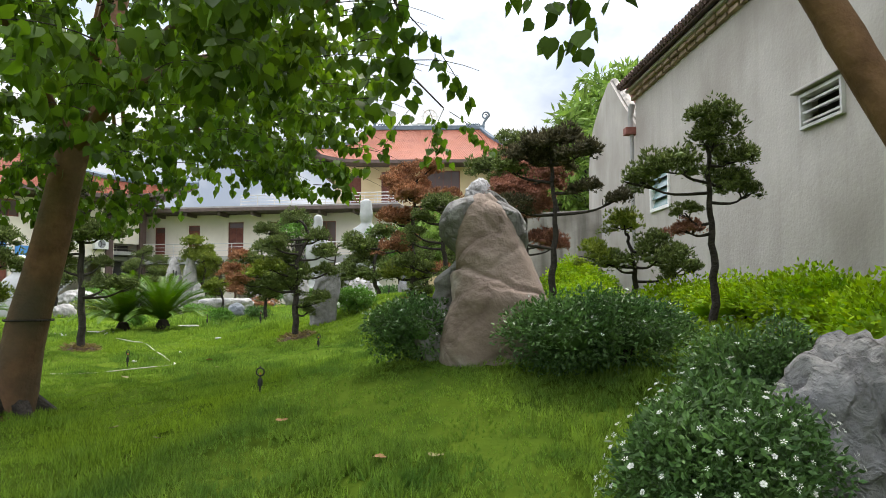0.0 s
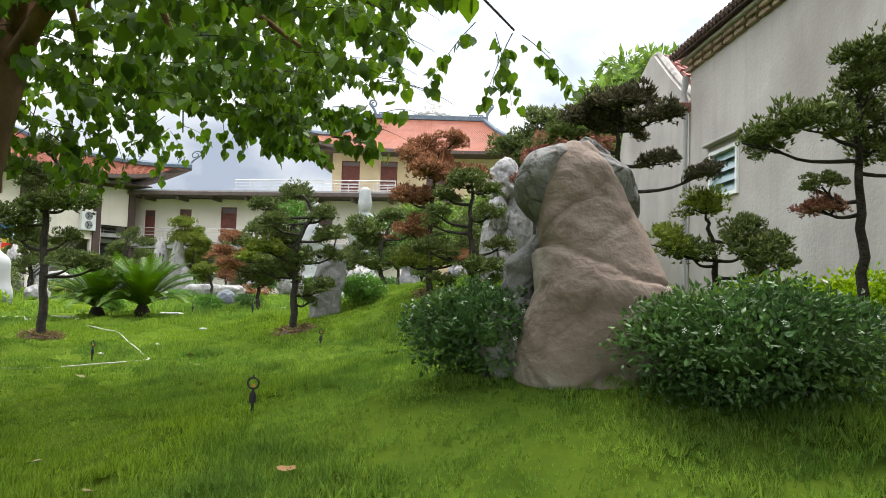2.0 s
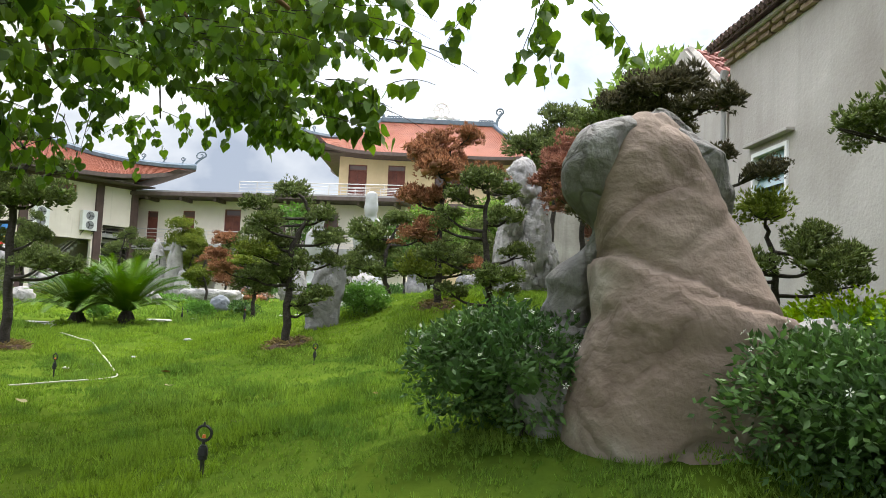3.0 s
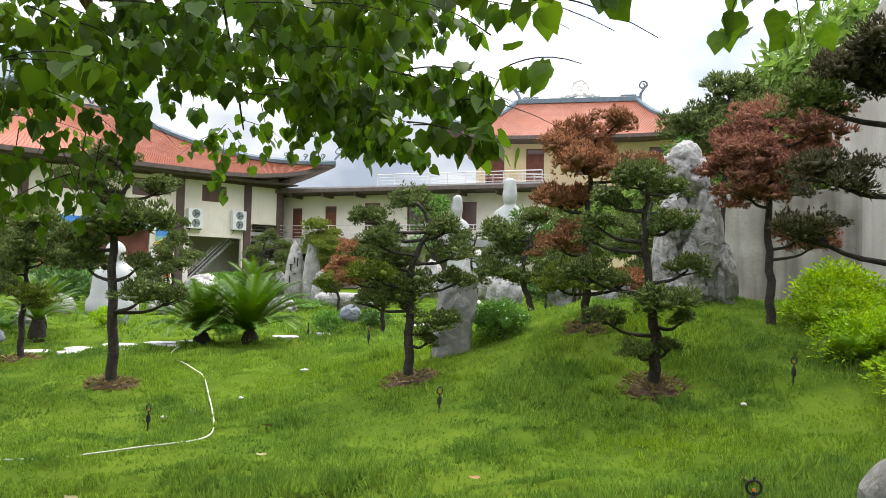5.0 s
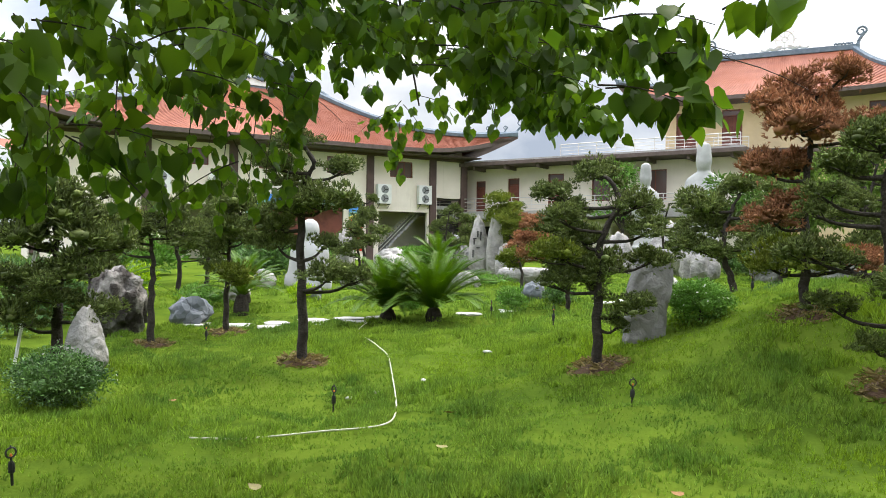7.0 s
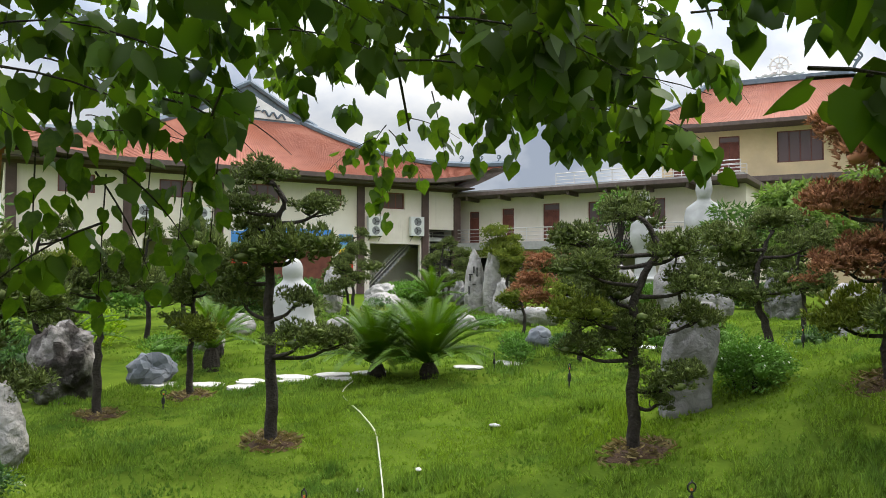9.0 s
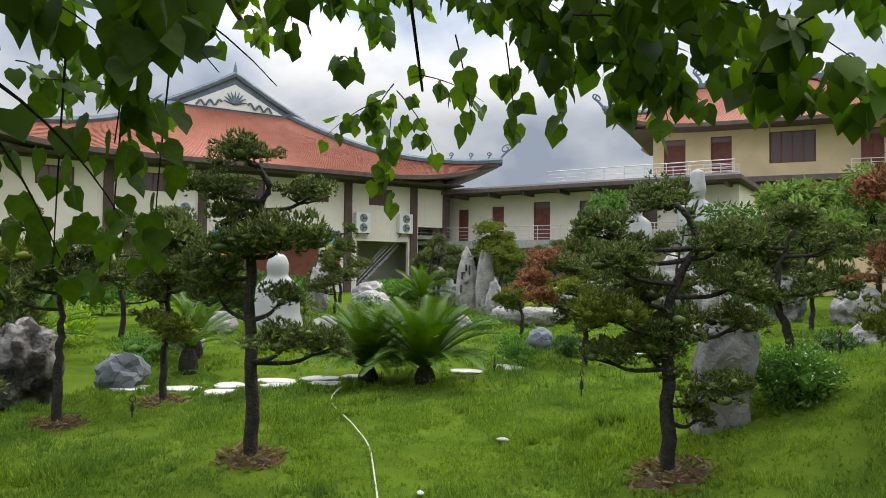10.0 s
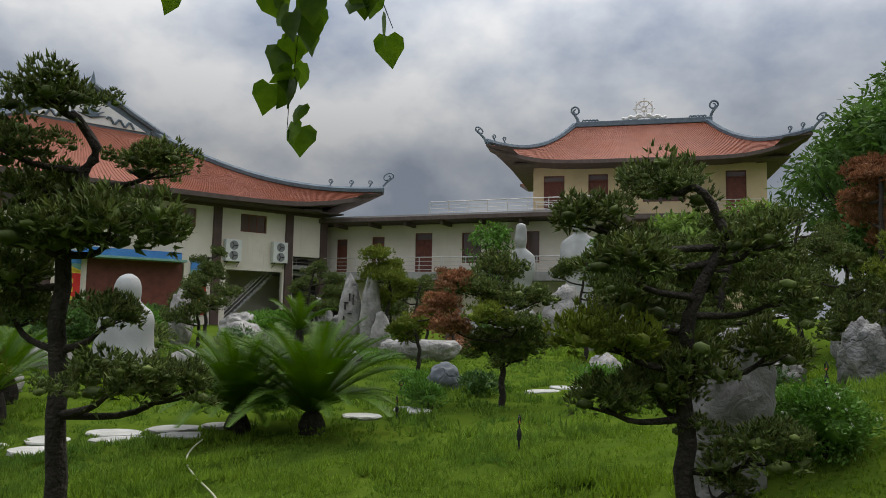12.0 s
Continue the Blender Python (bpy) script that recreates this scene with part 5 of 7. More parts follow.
# pale limestone crag on the mound
crag = thing("limestone_crag", pose(0.72, 14.1, gz(0.72, 14.1) - 0.12, 0, 0, 12), "tall pale eroded limestone crag on the mound", "rock")
for dx, dy, dz, sz, sd, tp in ((0.14, 0.05, 0.0, (0.60, 0.5, 1.72), 41, 0.12), (-0.08, 0.05, 1.42, (0.64, 0.5, 0.72), 42, 0.25), (-0.34, 0.0, 0.0, (0.30, 0.36, 1.15), 43, 0.1), (0.40, -0.04, 0.0, (0.30, 0.36, 0.8), 44, 0.2), (-0.08, -0.2, 0.0, (0.38, 0.3, 0.85), 45, 0.3), (-0.22, -0.02, 0.85, (0.42, 0.36, 0.62), 46, 0.0), (0.02, 0.05, 0.0, (0.98, 0.55, 0.42), 47, 0.1), (-0.42, -0.35, 0.0, (0.42, 0.35, 0.4), 48, 0.3)):
    part("limestone_piece", stone(sz, sd, 0.16, 1.7, taper=tp, pits=0.55, level=5), ROCK_PALE, crag, smooth=True, at=pose(dx, dy, dz, 0, 0, 7 * (sd - 41)))
# standing stones with carved characters
for x, y, w, h, sd in ((-10.05, 27.2, 0.75, 2.0, 51), (-9.35, 26.9, 0.62, 2.1, 52), (-8.95, 26.6, 0.6, 1.05, 53)):
    st = rock(x, y, (w, 0.5, h), ROCK_PALE, "upright pale standing stone with dark carved marks" if sd == 51 else "upright pale standing stone", sd, 10, 0.1, "standing stone", "standing stones", rough=0.14, taper=0.35, pits=0.25, freq=1.8)
    if sd == 51:
        for k, (a, b, c, e) in enumerate(((-0.14, 1.30, 0.12, 0.03), (0.0, 1.36, 0.03, 0.2), (0.1, 1.25, 0.03, 0.28), (-0.12, 1.12, 0.03, 0.2), (-0.02, 1.0, 0.1, 0.03), (-0.15, 0.7, 0.03, 0.25))):
            part("carved_mark", Geo().box(a, a + c, -0.24, -0.12, b, b + e), DARK, st)
rock(-9.5, 13.8, (0.6, 0.45, 0.48), ROCK_SLATE, "angular blue-grey boulder by the path", 61, 30, 0.05, rough=0.3, freq=1.0, level=3, smooth=False)
rock(-9.75, 12.6, (0.8, 0.7, 1.05), ROCK_DARK, "tall dark-veined grey rock by the pine", 62, 80, 0.08, rough=0.22, freq=2.6, pits=0.5)
rock(-7.35, 10.1, (0.58, 0.5, 0.75), ROCK_PALE, "pointed pale grey rock beside a shrub", 63, 0, 0.05, taper=0.55, rough=0.12)
rock(-6.9, 23.1, (1.6, 1.0, 0.62), ROCK_PALE, "broad flat pinkish-grey rock", 64, 10, 0.05, flat_top=0.5)
rock(-5.25, 18.5, (0.45, 0.4, 0.45), ROCK_SLATE, "dark rounded rock beside a low shrub", 65)
rock(1.9, 25.0, (1.3, 0.9, 1.45), ROCK_GREY, "large blue-grey pitted rock behind the mound", 66, 30, pits=0.3)
rock(-0.05, 17.8, (0.55, 0.5, 1.0), ROCK_GREY, "grey pitted rock on the mound", 67, 40, pits=0.3, rough=0.16)
rng = random.Random(77)
for x, y, w, h, m in ((-12.6, 26.0, 1.6, 0.7, ROCK_PALE), (-13.8, 25.0, 0.9, 1.5, ROCK_PALE), (-11.6, 30.5, 1.2, 0.9, ROCK_GREY), (-7.4, 29.5, 1.1, 1.0, ROCK_GREY), (-6.2, 30.5, 1.3, 1.5, ROCK_PALE), (-3.2, 27.5, 1.5, 1.3, ROCK_PALE), (-1.4, 28.0, 1.2, 1.7, ROCK_GREY), (0.2, 27.0, 1.5, 1.1, ROCK_PALE), (-4.6, 31.0, 1.4, 1.9, ROCK_PALE), (-14.6, 35.0, 1.6, 1.5, ROCK_GREY), (-12.6, 36.0, 1.4, 1.2, ROCK_PALE), (-16.5, 33.0, 1.7, 0.9, ROCK_PALE), (-13.0, 22.3, 0.9, 0.5, ROCK_PALE), (-11.0, 16.6, 0.6, 0.5, ROCK_PALE), (-9.6, 17.2, 0.55, 0.45, ROCK_SLATE), (-8.0, 21.5, 0.8, 0.45, ROCK_PALE), (-3.1, 21.2, 1.0, 0.5, ROCK_PALE), (-0.2, 21.5, 0.8, 0.5, ROCK_PALE)):
    rock(x, y, (w, w * rng.uniform(0.6, 0.9), h), m, "pale weathered limestone rock" if m is ROCK_PALE else "grey weathered limestone rock", rng.randint(100, 999), rng.uniform(0, 360), 0.1, group="rockery stones", rough=0.18, taper=0.25, pits=0.3, freq=2.0)

# stepping stones
STEPS = ((-9.3, 13.8), (-8.75, 14.09), (-8.03, 14.02), (-8.31, 14.5), (-7.5, 14.55), (-7.82, 14.85), (-7.1, 14.95), (-7.38, 15.2), (-6.9, 15.5), (-5.65, 16.24), (-5.2, 16.75), (-3.89, 18.83), (-3.55, 19.35))
for k, (x, y) in enumerate(STEPS):
    g = stone((rng.uniform(0.46, 0.62), rng.uniform(0.32, 0.42), 0.14), 200 + k, 0.1, 1.6, level=3, flat_top=0.2)
    ob = tagged(new("stepping_stone", g.mesh("stepping_stone", SLAB)), "flat pale stepping stone set in the lawn", "stepping stone", "stepping stones of the path")
    ob.matrix_basis = pose(x, y, gz(x, y) - 0.06, 0, 0, rng.uniform(-40, 60))

# ---- statues ----
def lathe(rows, segs=20, squash=1.0):
    """A turned shape through (height, radius) rows."""
    g = Geo()
    for z, r in rows:
        g.v += [(r * math.cos(math.tau * k / segs), r * squash * math.sin(math.tau * k / segs), z) for k in range(segs)]
    n = len(rows)
    g.f = [(i * segs + k, i * segs + (k + 1) % segs, (i + 1) * segs + (k + 1) % segs, (i + 1) * segs + k) for i in range(n - 1) for k in range(segs)]
    g.f += [tuple(range(segs))[::-1], tuple((n - 1) * segs + k for k in range(segs))]
    return g


FIGURE = ((0.0, 0, 0, 0.46, 0.42), (0.30, 0, 0, 0.44, 0.40), (0.42, 0, 0, 0.36, 0.32), (0.52, 0, 0, 0.42, 0.38), (0.62, 0, 0, 0.34, 0.28), (0.95, 0, 0, 0.29, 0.23), (1.3, 0, 0, 0.31, 0.22), (1.55, 0, -0.02, 0.41, 0.25), (1.75, 0, -0.03, 0.42, 0.25), (1.95, 0, 0, 0.41, 0.21), (2.08, 0, 0, 0.37, 0.17), (2.18, 0, 0, 0.25, 0.14), (2.26, 0, 0, 0.15, 0.12), (2.35, 0, -0.01, 0.15, 0.15), (2.48, 0, -0.01, 0.175, 0.17), (2.6, 0, 0, 0.17, 0.16), (2.7, 0, 0, 0.158, 0.15), (2.8, 0, 0, 0.15, 0.14), (2.9, 0, 0, 0.125, 0.11), (2.95, 0, 0, 0.04, 0.04))


def standing_statue(x, y, h, label, w=1.0):
    """A robed figure with folded sleeves on a lotus base, as one plain shape."""
    k = h / 2.95
    g = loft([(z * k, cx * k, cy * k, rx * k * w, ry * k * w) for z, cx, cy, rx, ry in FIGURE], 5, 48, 4, 0.004 * k, 2.1)
    ob = tagged(new("statue", g.mesh("statue", MARBLE, True)), label, "statue")
    ob.matrix_basis = pose(x, y, gz(x, y))


standing_statue(-8.0, 45.6, 5.55, "white marble standing statue on a lotus pedestal", 0.95)
standing_statue(-5.1, 46.3, 6.6, "large white marble statue in robes", 1.05)
SEATED = ((0.0, 0.06, 0.02, 0.66, 0.5), (0.25, 0.06, 0.02, 0.68, 0.5), (0.5, 0.07, 0.03, 0.60, 0.46), (0.75, 0.08, 0.04, 0.57, 0.42), (1.0, 0.09, 0.04, 0.56, 0.38), (1.16, 0.1, 0.04, 0.48, 0.32), (1.27, 0.1, 0.03, 0.33, 0.25), (1.36, 0.1, 0.02, 0.26, 0.23), (1.5, 0.1, 0.0, 0.27, 0.25), (1.64, 0.1, 0.0, 0.26, 0.25), (1.78, 0.1, 0.0, 0.19, 0.18), (1.86, 0.1, 0.0, 0.06, 0.05))
ob = tagged(new("statue", loft(SEATED, 9, 48, 6, 0.004, 2.0).mesh("statue", MARBLE, True)), "white seated marble statue with a round smooth head", "statue")
ob.matrix_basis = pose(-11.28, 19.4, gz(-11.28, 19.4) - 0.05, 0, 0, 20) @ Matrix.Diagonal((0.84, 0.84, 0.92, 1))
for x, y, s in ((-12.0, 18.6, 0.7), (-11.9, 19.9, 0.6), (-10.1, 19.6, 0.55)):
    rock(x, y, (s, s * 0.8, s * 0.75), ROCK_PALE, "white weathered marble block", int(s * 700), 30, 0.05, group="marble blocks", rough=0.1)
# ---- shrubs, hedge, cycads ----
LANCE_V = ((0, 0, 0), (-0.16, 0.03, 0.45), (0, -0.03, 0.5), (0.16, 0.03, 0.45), (0, 0.06, 1.0))
LANCE_T = ((0, 2, 1), (0, 3, 2), (1, 2, 4), (2, 3, 4))


def leaf_dome(name, size, count, leaf, mat, seed, lumps=14, up=0.5, shape=(LANCE_V, LANCE_T), fill=True, wide=1.0, loose=0.45):
    """A dense leafy mound standing on z = 0, uneven in outline."""
    rng = np.random.default_rng(seed)
    w, d, h = size
    a, q = rng.uniform(0, math.tau, lumps), np.sqrt(rng.uniform(0.03, 1, lumps))
    c = np.stack([q * np.cos(a) * w * 0.33, q * np.sin(a) * d * 0.33, h * (0.38 + rng.uniform(0, 0.26, lumps) * (1.1 - q))], 1)
    r = np.stack([rng.uniform(0.2, 0.3, lumps) * w, rng.uniform(0.2, 0.3, lumps) * d, rng.uniform(0.3, 0.42, lumps) * h], 1)
    i = rng.integers(0, lumps, count)
    n = rng.normal(size=(count, 3))
    n[:, 2] = np.where(rng.uniform(size=count) < 0.5, np.abs(n[:, 2]), n[:, 2])
    n /= np.linalg.norm(n, axis=1, keepdims=True)
    p = c[i] + n * r[i] * rng.uniform(0.7, 1.06, (count, 1))
    p[:, 2] = np.maximum(p[:, 2], 0.02)
    dirs = n * np.array([1, 1, 0.6]) + np.array([0, 0, up]) + rng.normal(scale=loose, size=(count, 3))
    ax = frames_from(dirs, rng)
    ax[:, :, 0] *= wide
    v, t = scatter(*shape, p, ax, rng.uniform(0.7, 1.25, count) * leaf)
    if fill:
        cv, ct = [], []
        for k in range(lumps):
            b = bmesh.new()
            bmesh.ops.create_icosphere(b, subdivisions=2, radius=0.36)
            m = len(cv)
            cv += [(x.co.x * r[k, 0] + c[k, 0], x.co.y * r[k, 1] + c[k, 1], max(0.0, x.co.z * r[k, 2] + c[k, 2])) for x in b.verts]
            b.verts.index_update()
            ct += [tuple(x.index + m for x in f.verts) for f in b.faces]
            b.free()
        v, t = np.concatenate([np.array(cv), v]), np.concatenate([np.array(ct), t + len(cv)])
    top = p[(n[:, 2] > -0.1)]
    return tri_mesh(name, v, t, mat), top


fl = Geo()
for k in range(5):
    a = math.tau * k / 5
    c, s = math.cos(a), math.sin(a)
    fl.add([(0.12 * c, 0.12 * s, 0), (0.7 * c - 0.24 * s, 0.7 * s + 0.24 * c, 0.12), (1.05 * c, 1.05 * s, 0.06), (0.7 * c + 0.2 * s, 0.7 * s - 0.2 * c, 0.1)], [(0, 3, 2, 1)])
FLOWER = fl.mesh("flower", PETAL)


def jasmine(x, y, size, leaves, flowers, seed, label, toward=(0.0, -1.0, 0.5), turn=0, petal=0.012, sink=0.03, mat=SHRUB):
    """A rounded jasmine bush with star-shaped white flowers."""
    t = thing("jasmine_bush", pose(x, y, gz(x, y) - sink, 0, 0, turn), label, "shrub", "flowering jasmine bushes")
    me, top = leaf_dome("jasmine_leaves", size, int(leaves * 2.9), 0.036, mat, seed, 24, up=0.12, wide=1.35, loose=0.75)
    tagged(part("leaves", me, None, t), kind="stuff")
    rng = random.Random(seed)
    for k in range(4):
        a = rng.uniform(0, 6.28)
        part("stem", Geo().tube([(0.1 * math.cos(a), 0.1 * math.sin(a), -0.03), (0.25 * size[0] * math.cos(a), 0.25 * size[1] * math.sin(a), size[2] * 0.5)], [0.014, 0.008], 5), BARK, t)
    centre = np.array([0, 0, size[2] * 0.35])
    d = top - centre
    d /= np.linalg.norm(d, axis=1, keepdims=True)
    reach = np.linalg.norm((top - centre) / np.array(size), axis=1)
    for _ in range(flowers):
        a, e = rng.uniform(0, math.tau), rng.uniform(0.0, 1.0)
        aim = np.array([math.cos(a) * math.sqrt(1 - e * e), math.sin(a) * math.sqrt(1 - e * e), e])
        p = tuple(top[int(np.argmax(np.where(d @ aim > 0.985, reach, d @ aim * 0.01)))])
        n = (Vector(p) - Vector(centre)).normalized()
        f = part("flower", FLOWER, None, t)
        s = petal * rng.uniform(0.75, 1.2)
        f.matrix_basis = Matrix.Translation(Vector(p) + n * 0.03) @ (n + Vector((rng.uniform(-.4, .4), rng.uniform(-.4, .4), rng.uniform(-.1, .5)))).to_track_quat("Z", "Y").to_matrix().to_4x4() @ Matrix.Rotation(rng.uniform(0, 6), 4, "Z") @ Matrix.Diagonal((s, s, s, 1))
    return t


jasmine(-0.17, 5.62, (0.74, 0.66, 0.58), 4600, 40, 1, "dense dark-green jasmine bush with white flowers beside the boulder")
jasmine(1.02, 4.95, (1.28, 0.85, 0.62), 7500, 50, 2, "long dark-green jasmine bush with white flowers by the boulder")
jasmine(1.10, 2.95, (0.84, 0.8, 0.88), 8500, 380, 3, "full jasmine bush covered in white star flowers", sink=0.08)
jasmine(1.55, 3.75, (0.8, 0.5, 0.85), 3800, 70, 4, "jasmine bush with white flowers behind grey rock")
jasmine(-6.55, 9.15, (0.95, 0.8, 0.55), 3400, 10, 5, "dark jasmine bush with few white flowers beside pale rock")
jasmine(-1.62, 13.2, (0.72, 0.6, 0.55), 2800, 25, 6, "rounded light-green shrub beside grey slab rock", mat=SHRUB_LIGHT)


def low_shrub(x, y, size, mat, seed, label, count=900, leaf=0.06, group="low garden shrubs"):
    t = thing("shrub", pose(x, y, gz(x, y) - 0.03), label, "shrub", group)
    me, _ = leaf_dome("shrub_leaves", size, count, leaf, mat, seed, 10)
    tagged(part("leaves", me, None, t), kind="stuff")
    for k in range(3):
        part("stem", Geo().tube([(0.04 * k - 0.04, 0, 0), (0.1 * k - 0.1, 0.03, size[2] * 0.5)], [0.012, 0.006], 5), BARK, t)


HEDGE_MESH = [leaf_dome("hedge_leaves", (1.5, 1.0, 0.95), 4600, 0.058, HEDGE, 50 + k, 26, up=0.35, wide=1.6)[0] for k in range(2)]
rng = random.Random(5)
for k, (x, y, s) in enumerate(((3.35, 4.2, 1.0), (3.2, 5.3, 1.05), (3.1, 6.4, 1.0), (3.0, 7.5, 0.95), (2.85, 8.6, 1.0), (2.7, 9.7, 0.95), (2.4, 10.8, 0.9), (2.2, 11.9, 0.9), (2.15, 13.0, 0.9), (2.4, 14.0, 0.95), (2.9, 14.9, 1.0), (3.6, 15.2, 1.05), (1.75, 8.05, 0.5))):
    t = thing("hedge_shrub", pose(x, y, gz(x, y) - 0.05, 0, 0, rng.uniform(0, 360)), "bright yellow-green hedge shrub along the house wall", "hedge", "hedge along the house wall")
    ob = part("leaves", HEDGE_MESH[k % 2], None, t)
    ob.matrix_basis = Matrix.Diagonal((s, s, s * rng.uniform(0.66, 0.88), 1))
    tagged(ob, kind="stuff")
    part("stem", Geo().tube([(0, 0, -0.02), (0.05, 0.02, 0.4)], [0.02, 0.01], 5), BARK, t)
for k, (x, y, w, h, m) in enumerate(((-5.05, 16.9, 0.75, 0.4, SHRUB_LIGHT), (-5.7, 18.6, 0.9, 0.35, SHRUB_LIGHT), (-4.7, 18.2, 0.7, 0.4, SHRUB), (-9.6, 16.9, 0.7, 0.5, HEDGE), (-10.9, 15.5, 1.2, 0.55, SHRUB_LIGHT), (-10.2, 14.6, 0.8, 0.35, SHRUB_LIGHT), (-3.2, 18.6, 0.9, 0.5, SHRUB_LIGHT), (-2.4, 19.6, 1.0, 0.55, SHRUB_LIGHT), (-7.6, 22.0, 1.2, 0.4, SHRUB_LIGHT), (-10.5, 22.0, 1.3, 0.5, PINE_YELLOW), (-11.6, 24.0, 1.2, 0.7, SHRUB), (-0.9, 19.4, 0.8, 0.5, SHRUB), (0.9, 20.0, 1.1, 0.6, PINE_YELLOW), (-12.5, 13.5, 1.6, 0.8, SHRUB_LIGHT), (-13.5, 16.0, 1.6, 0.9, HEDGE), (-6.5, 25.5, 1.3, 0.6, PINE_RUST), (-10.6, 11.6, 1.0, 0.7, SHRUB), (-6.9, 16.5, 0.5, 0.3, SHRUB_LIGHT), (-12.0, 20.8, 1.5, 1.0, PINE), (-8.6, 19.0, 1.0, 0.5, PINE), (-11.2, 12.6, 1.6, 0.9, SHRUB), (-12.9, 11.6, 1.8, 1.1, SHRUB), (-14.8, 14.6, 2.0, 1.2, SHRUB), (-9.9, 10.4, 1.2, 0.7, SHRUB))):
    low_shrub(x, y, (w, w * 0.8, h), m, 300 + k, {SHRUB_LIGHT: "light-green clipped shrub among garden stones", HEDGE: "bright lime-green shrub on the lawn", SHRUB: "dark-green clipped shrub among garden stones", PINE_YELLOW: "yellow-green shrub among rockery stones", PINE_RUST: "rust-brown withered shrub among rockery stones", PINE: "dark-green low conifer on the lawn"}[m], 1300 if w < 1.5 else 2400, 0.06 if w < 1.5 else 0.085)


for k, (x, y, w, h, m) in enumerate(((-14.5, 22.0, 2.0, 1.0, SHRUB), (-15.5, 25.5, 2.2, 1.1, SHRUB_LIGHT), (-17.5, 29.0, 2.4, 1.2, SHRUB), (-13.5, 29.5, 1.8, 0.9, SHRUB_LIGHT), (-19.5, 26.0, 2.4, 1.4, SHRUB), (-18.5, 21.5, 2.2, 1.3, SHRUB_LIGHT), (-16.8, 18.0, 2.0, 1.2, SHRUB), (-21.5, 31.0, 2.6, 1.5, SHRUB), (-10.5, 30.0, 1.5, 0.7, SHRUB), (-15.8, 33.5, 2.2, 1.1, SHRUB_LIGHT), (-8.2, 34.0, 1.8, 0.9, SHRUB), (-5.8, 33.5, 2.0, 1.0, SHRUB_LIGHT), (-2.6, 34.0, 2.2, 1.1, SHRUB))):
    low_shrub(x, y, (w, w * 0.8, h), m, 400 + k, "dark-green leafy shrub before the hall" if m is SHRUB else "light-green leafy shrub before the hall", 2600, 0.16, "shrubs before the hall")


def cycad(x, y, fronds, length, seed, label, trunk=0.35):
    """A cycad: short scaly trunk and arching feathered fronds."""
    rng = random.Random(seed)
    t = thing("cycad", pose(x, y, gz(x, y) - 0.02, 0, 0, rng.uniform(0, 360)), label, "cycad", "cycads by the path")
    part("trunk", lathe([(0, 0.12), (0.1, 0.14), (trunk * 0.6, 0.13), (trunk, 0.09), (trunk + 0.05, 0.02)], 12), BARK, t)
    for k in range(fronds):
        a = math.tau * k / fronds * 2.618 * 3 + rng.uniform(-0.2, 0.2)
        lift = 1.38 - 0.98 * (k / fronds) ** 0.85
        L = length * rng.uniform(0.85, 1.1)
        g = Geo()
        pts = []
        ang = lift
        p = Vector((0, 0, trunk))
        for s in range(13):
            pts.append(p.copy())
            p = p + Vector((math.cos(ang), 0, math.sin(ang))) * L / 12
            ang -= 0.085 * (0.25 + 1.25 * s / 12) + (0.025 if k > fronds * 0.7 else 0)
        n = 80
        mid = []
        for s in range(n + 1):
            f = min(0.6 + 11.4 * s / n, 11.999)
            i = int(f)
            mid.append((pts[i].lerp(pts[i + 1], f - i), (pts[i + 1] - pts[i]).normalized()))
        g.add([c for c, _ in mid], [])
        for s in range(n):
            c, d = mid[s]
            w = L * 0.135 * math.sin(math.pi * (0.1 + 0.87 * s / n)) ** 0.7
            for side in (-1, 1):
                g.v.append(tuple(c + d * w * 0.85 + Vector((0, side * w, 0.35 * w))))
                g.f.append((s, s + 1, len(g.v) - 1))
        g.tube(pts[:3], [0.012, 0.011, 0.008], 4)
        fr = part("frond", g, PALM, t)
        fr.matrix_basis = Matrix.Rotation(a, 4, "Z")
    return t


cycad(-6.6, 15.15, 60, 1.02, 1, "dark-green cycad with arching feathery fronds", 0.22)
cycad(-5.8, 15.2, 64, 1.08, 2, "bright-green cycad with arching feathery fronds", 0.22)
cycad(-10.2, 15.9, 26, 0.9, 3, "small cycad with drooping green fronds", 0.3)
cycad(-9.4, 14.9, 22, 0.85, 4, "young palm with fine light-green fronds", 0.35)
cycad(-12.2, 14.4, 26, 1.2, 5, "broad light-green cycad in the shade", 0.3)
cycad(-11.9, 28.0, 26, 1.3, 6, "green cycad before the rockery", 0.4)
# ---- heart-leaved tree over the path ----
HEART_V = ((0, 0, 0), (0, -0.02, 0.38), (0, -0.04, 0.80), (0, 0.03, 1.16), (0.28, 0.05, -0.12), (0.54, 0.09, 0.12), (0.52, 0.08, 0.48), (0.28, 0.03, 0.78), (-0.28, 0.05, -0.12), (-0.54, 0.09, 0.12), (-0.52, 0.08, 0.48), (-0.28, 0.03, 0.78))
HEART_T = ((0, 4, 5), (0, 5, 1), (1, 5, 6), (1, 6, 2), (6, 7, 2), (2, 7, 3), (0, 9, 8), (0, 1, 9), (1, 10, 9), (1, 2, 10), (10, 2, 11), (2, 3, 11))
TRUNK_AT = (-3.62, 6.25)


def path_gap(x, y):
    """Distance from the walked line under the crown."""
    a, b = np.array([-0.5, 4.2]), np.array([-2.75, 8.3])
    s = np.clip(((x - a[0]) * (b - a)[0] + (y - a[1]) * (b - a)[1]) / ((b - a) @ (b - a)), 0, 1)
    return np.hypot(x - a[0] - s * (b - a)[0], y - a[1] - s * (b - a)[1])


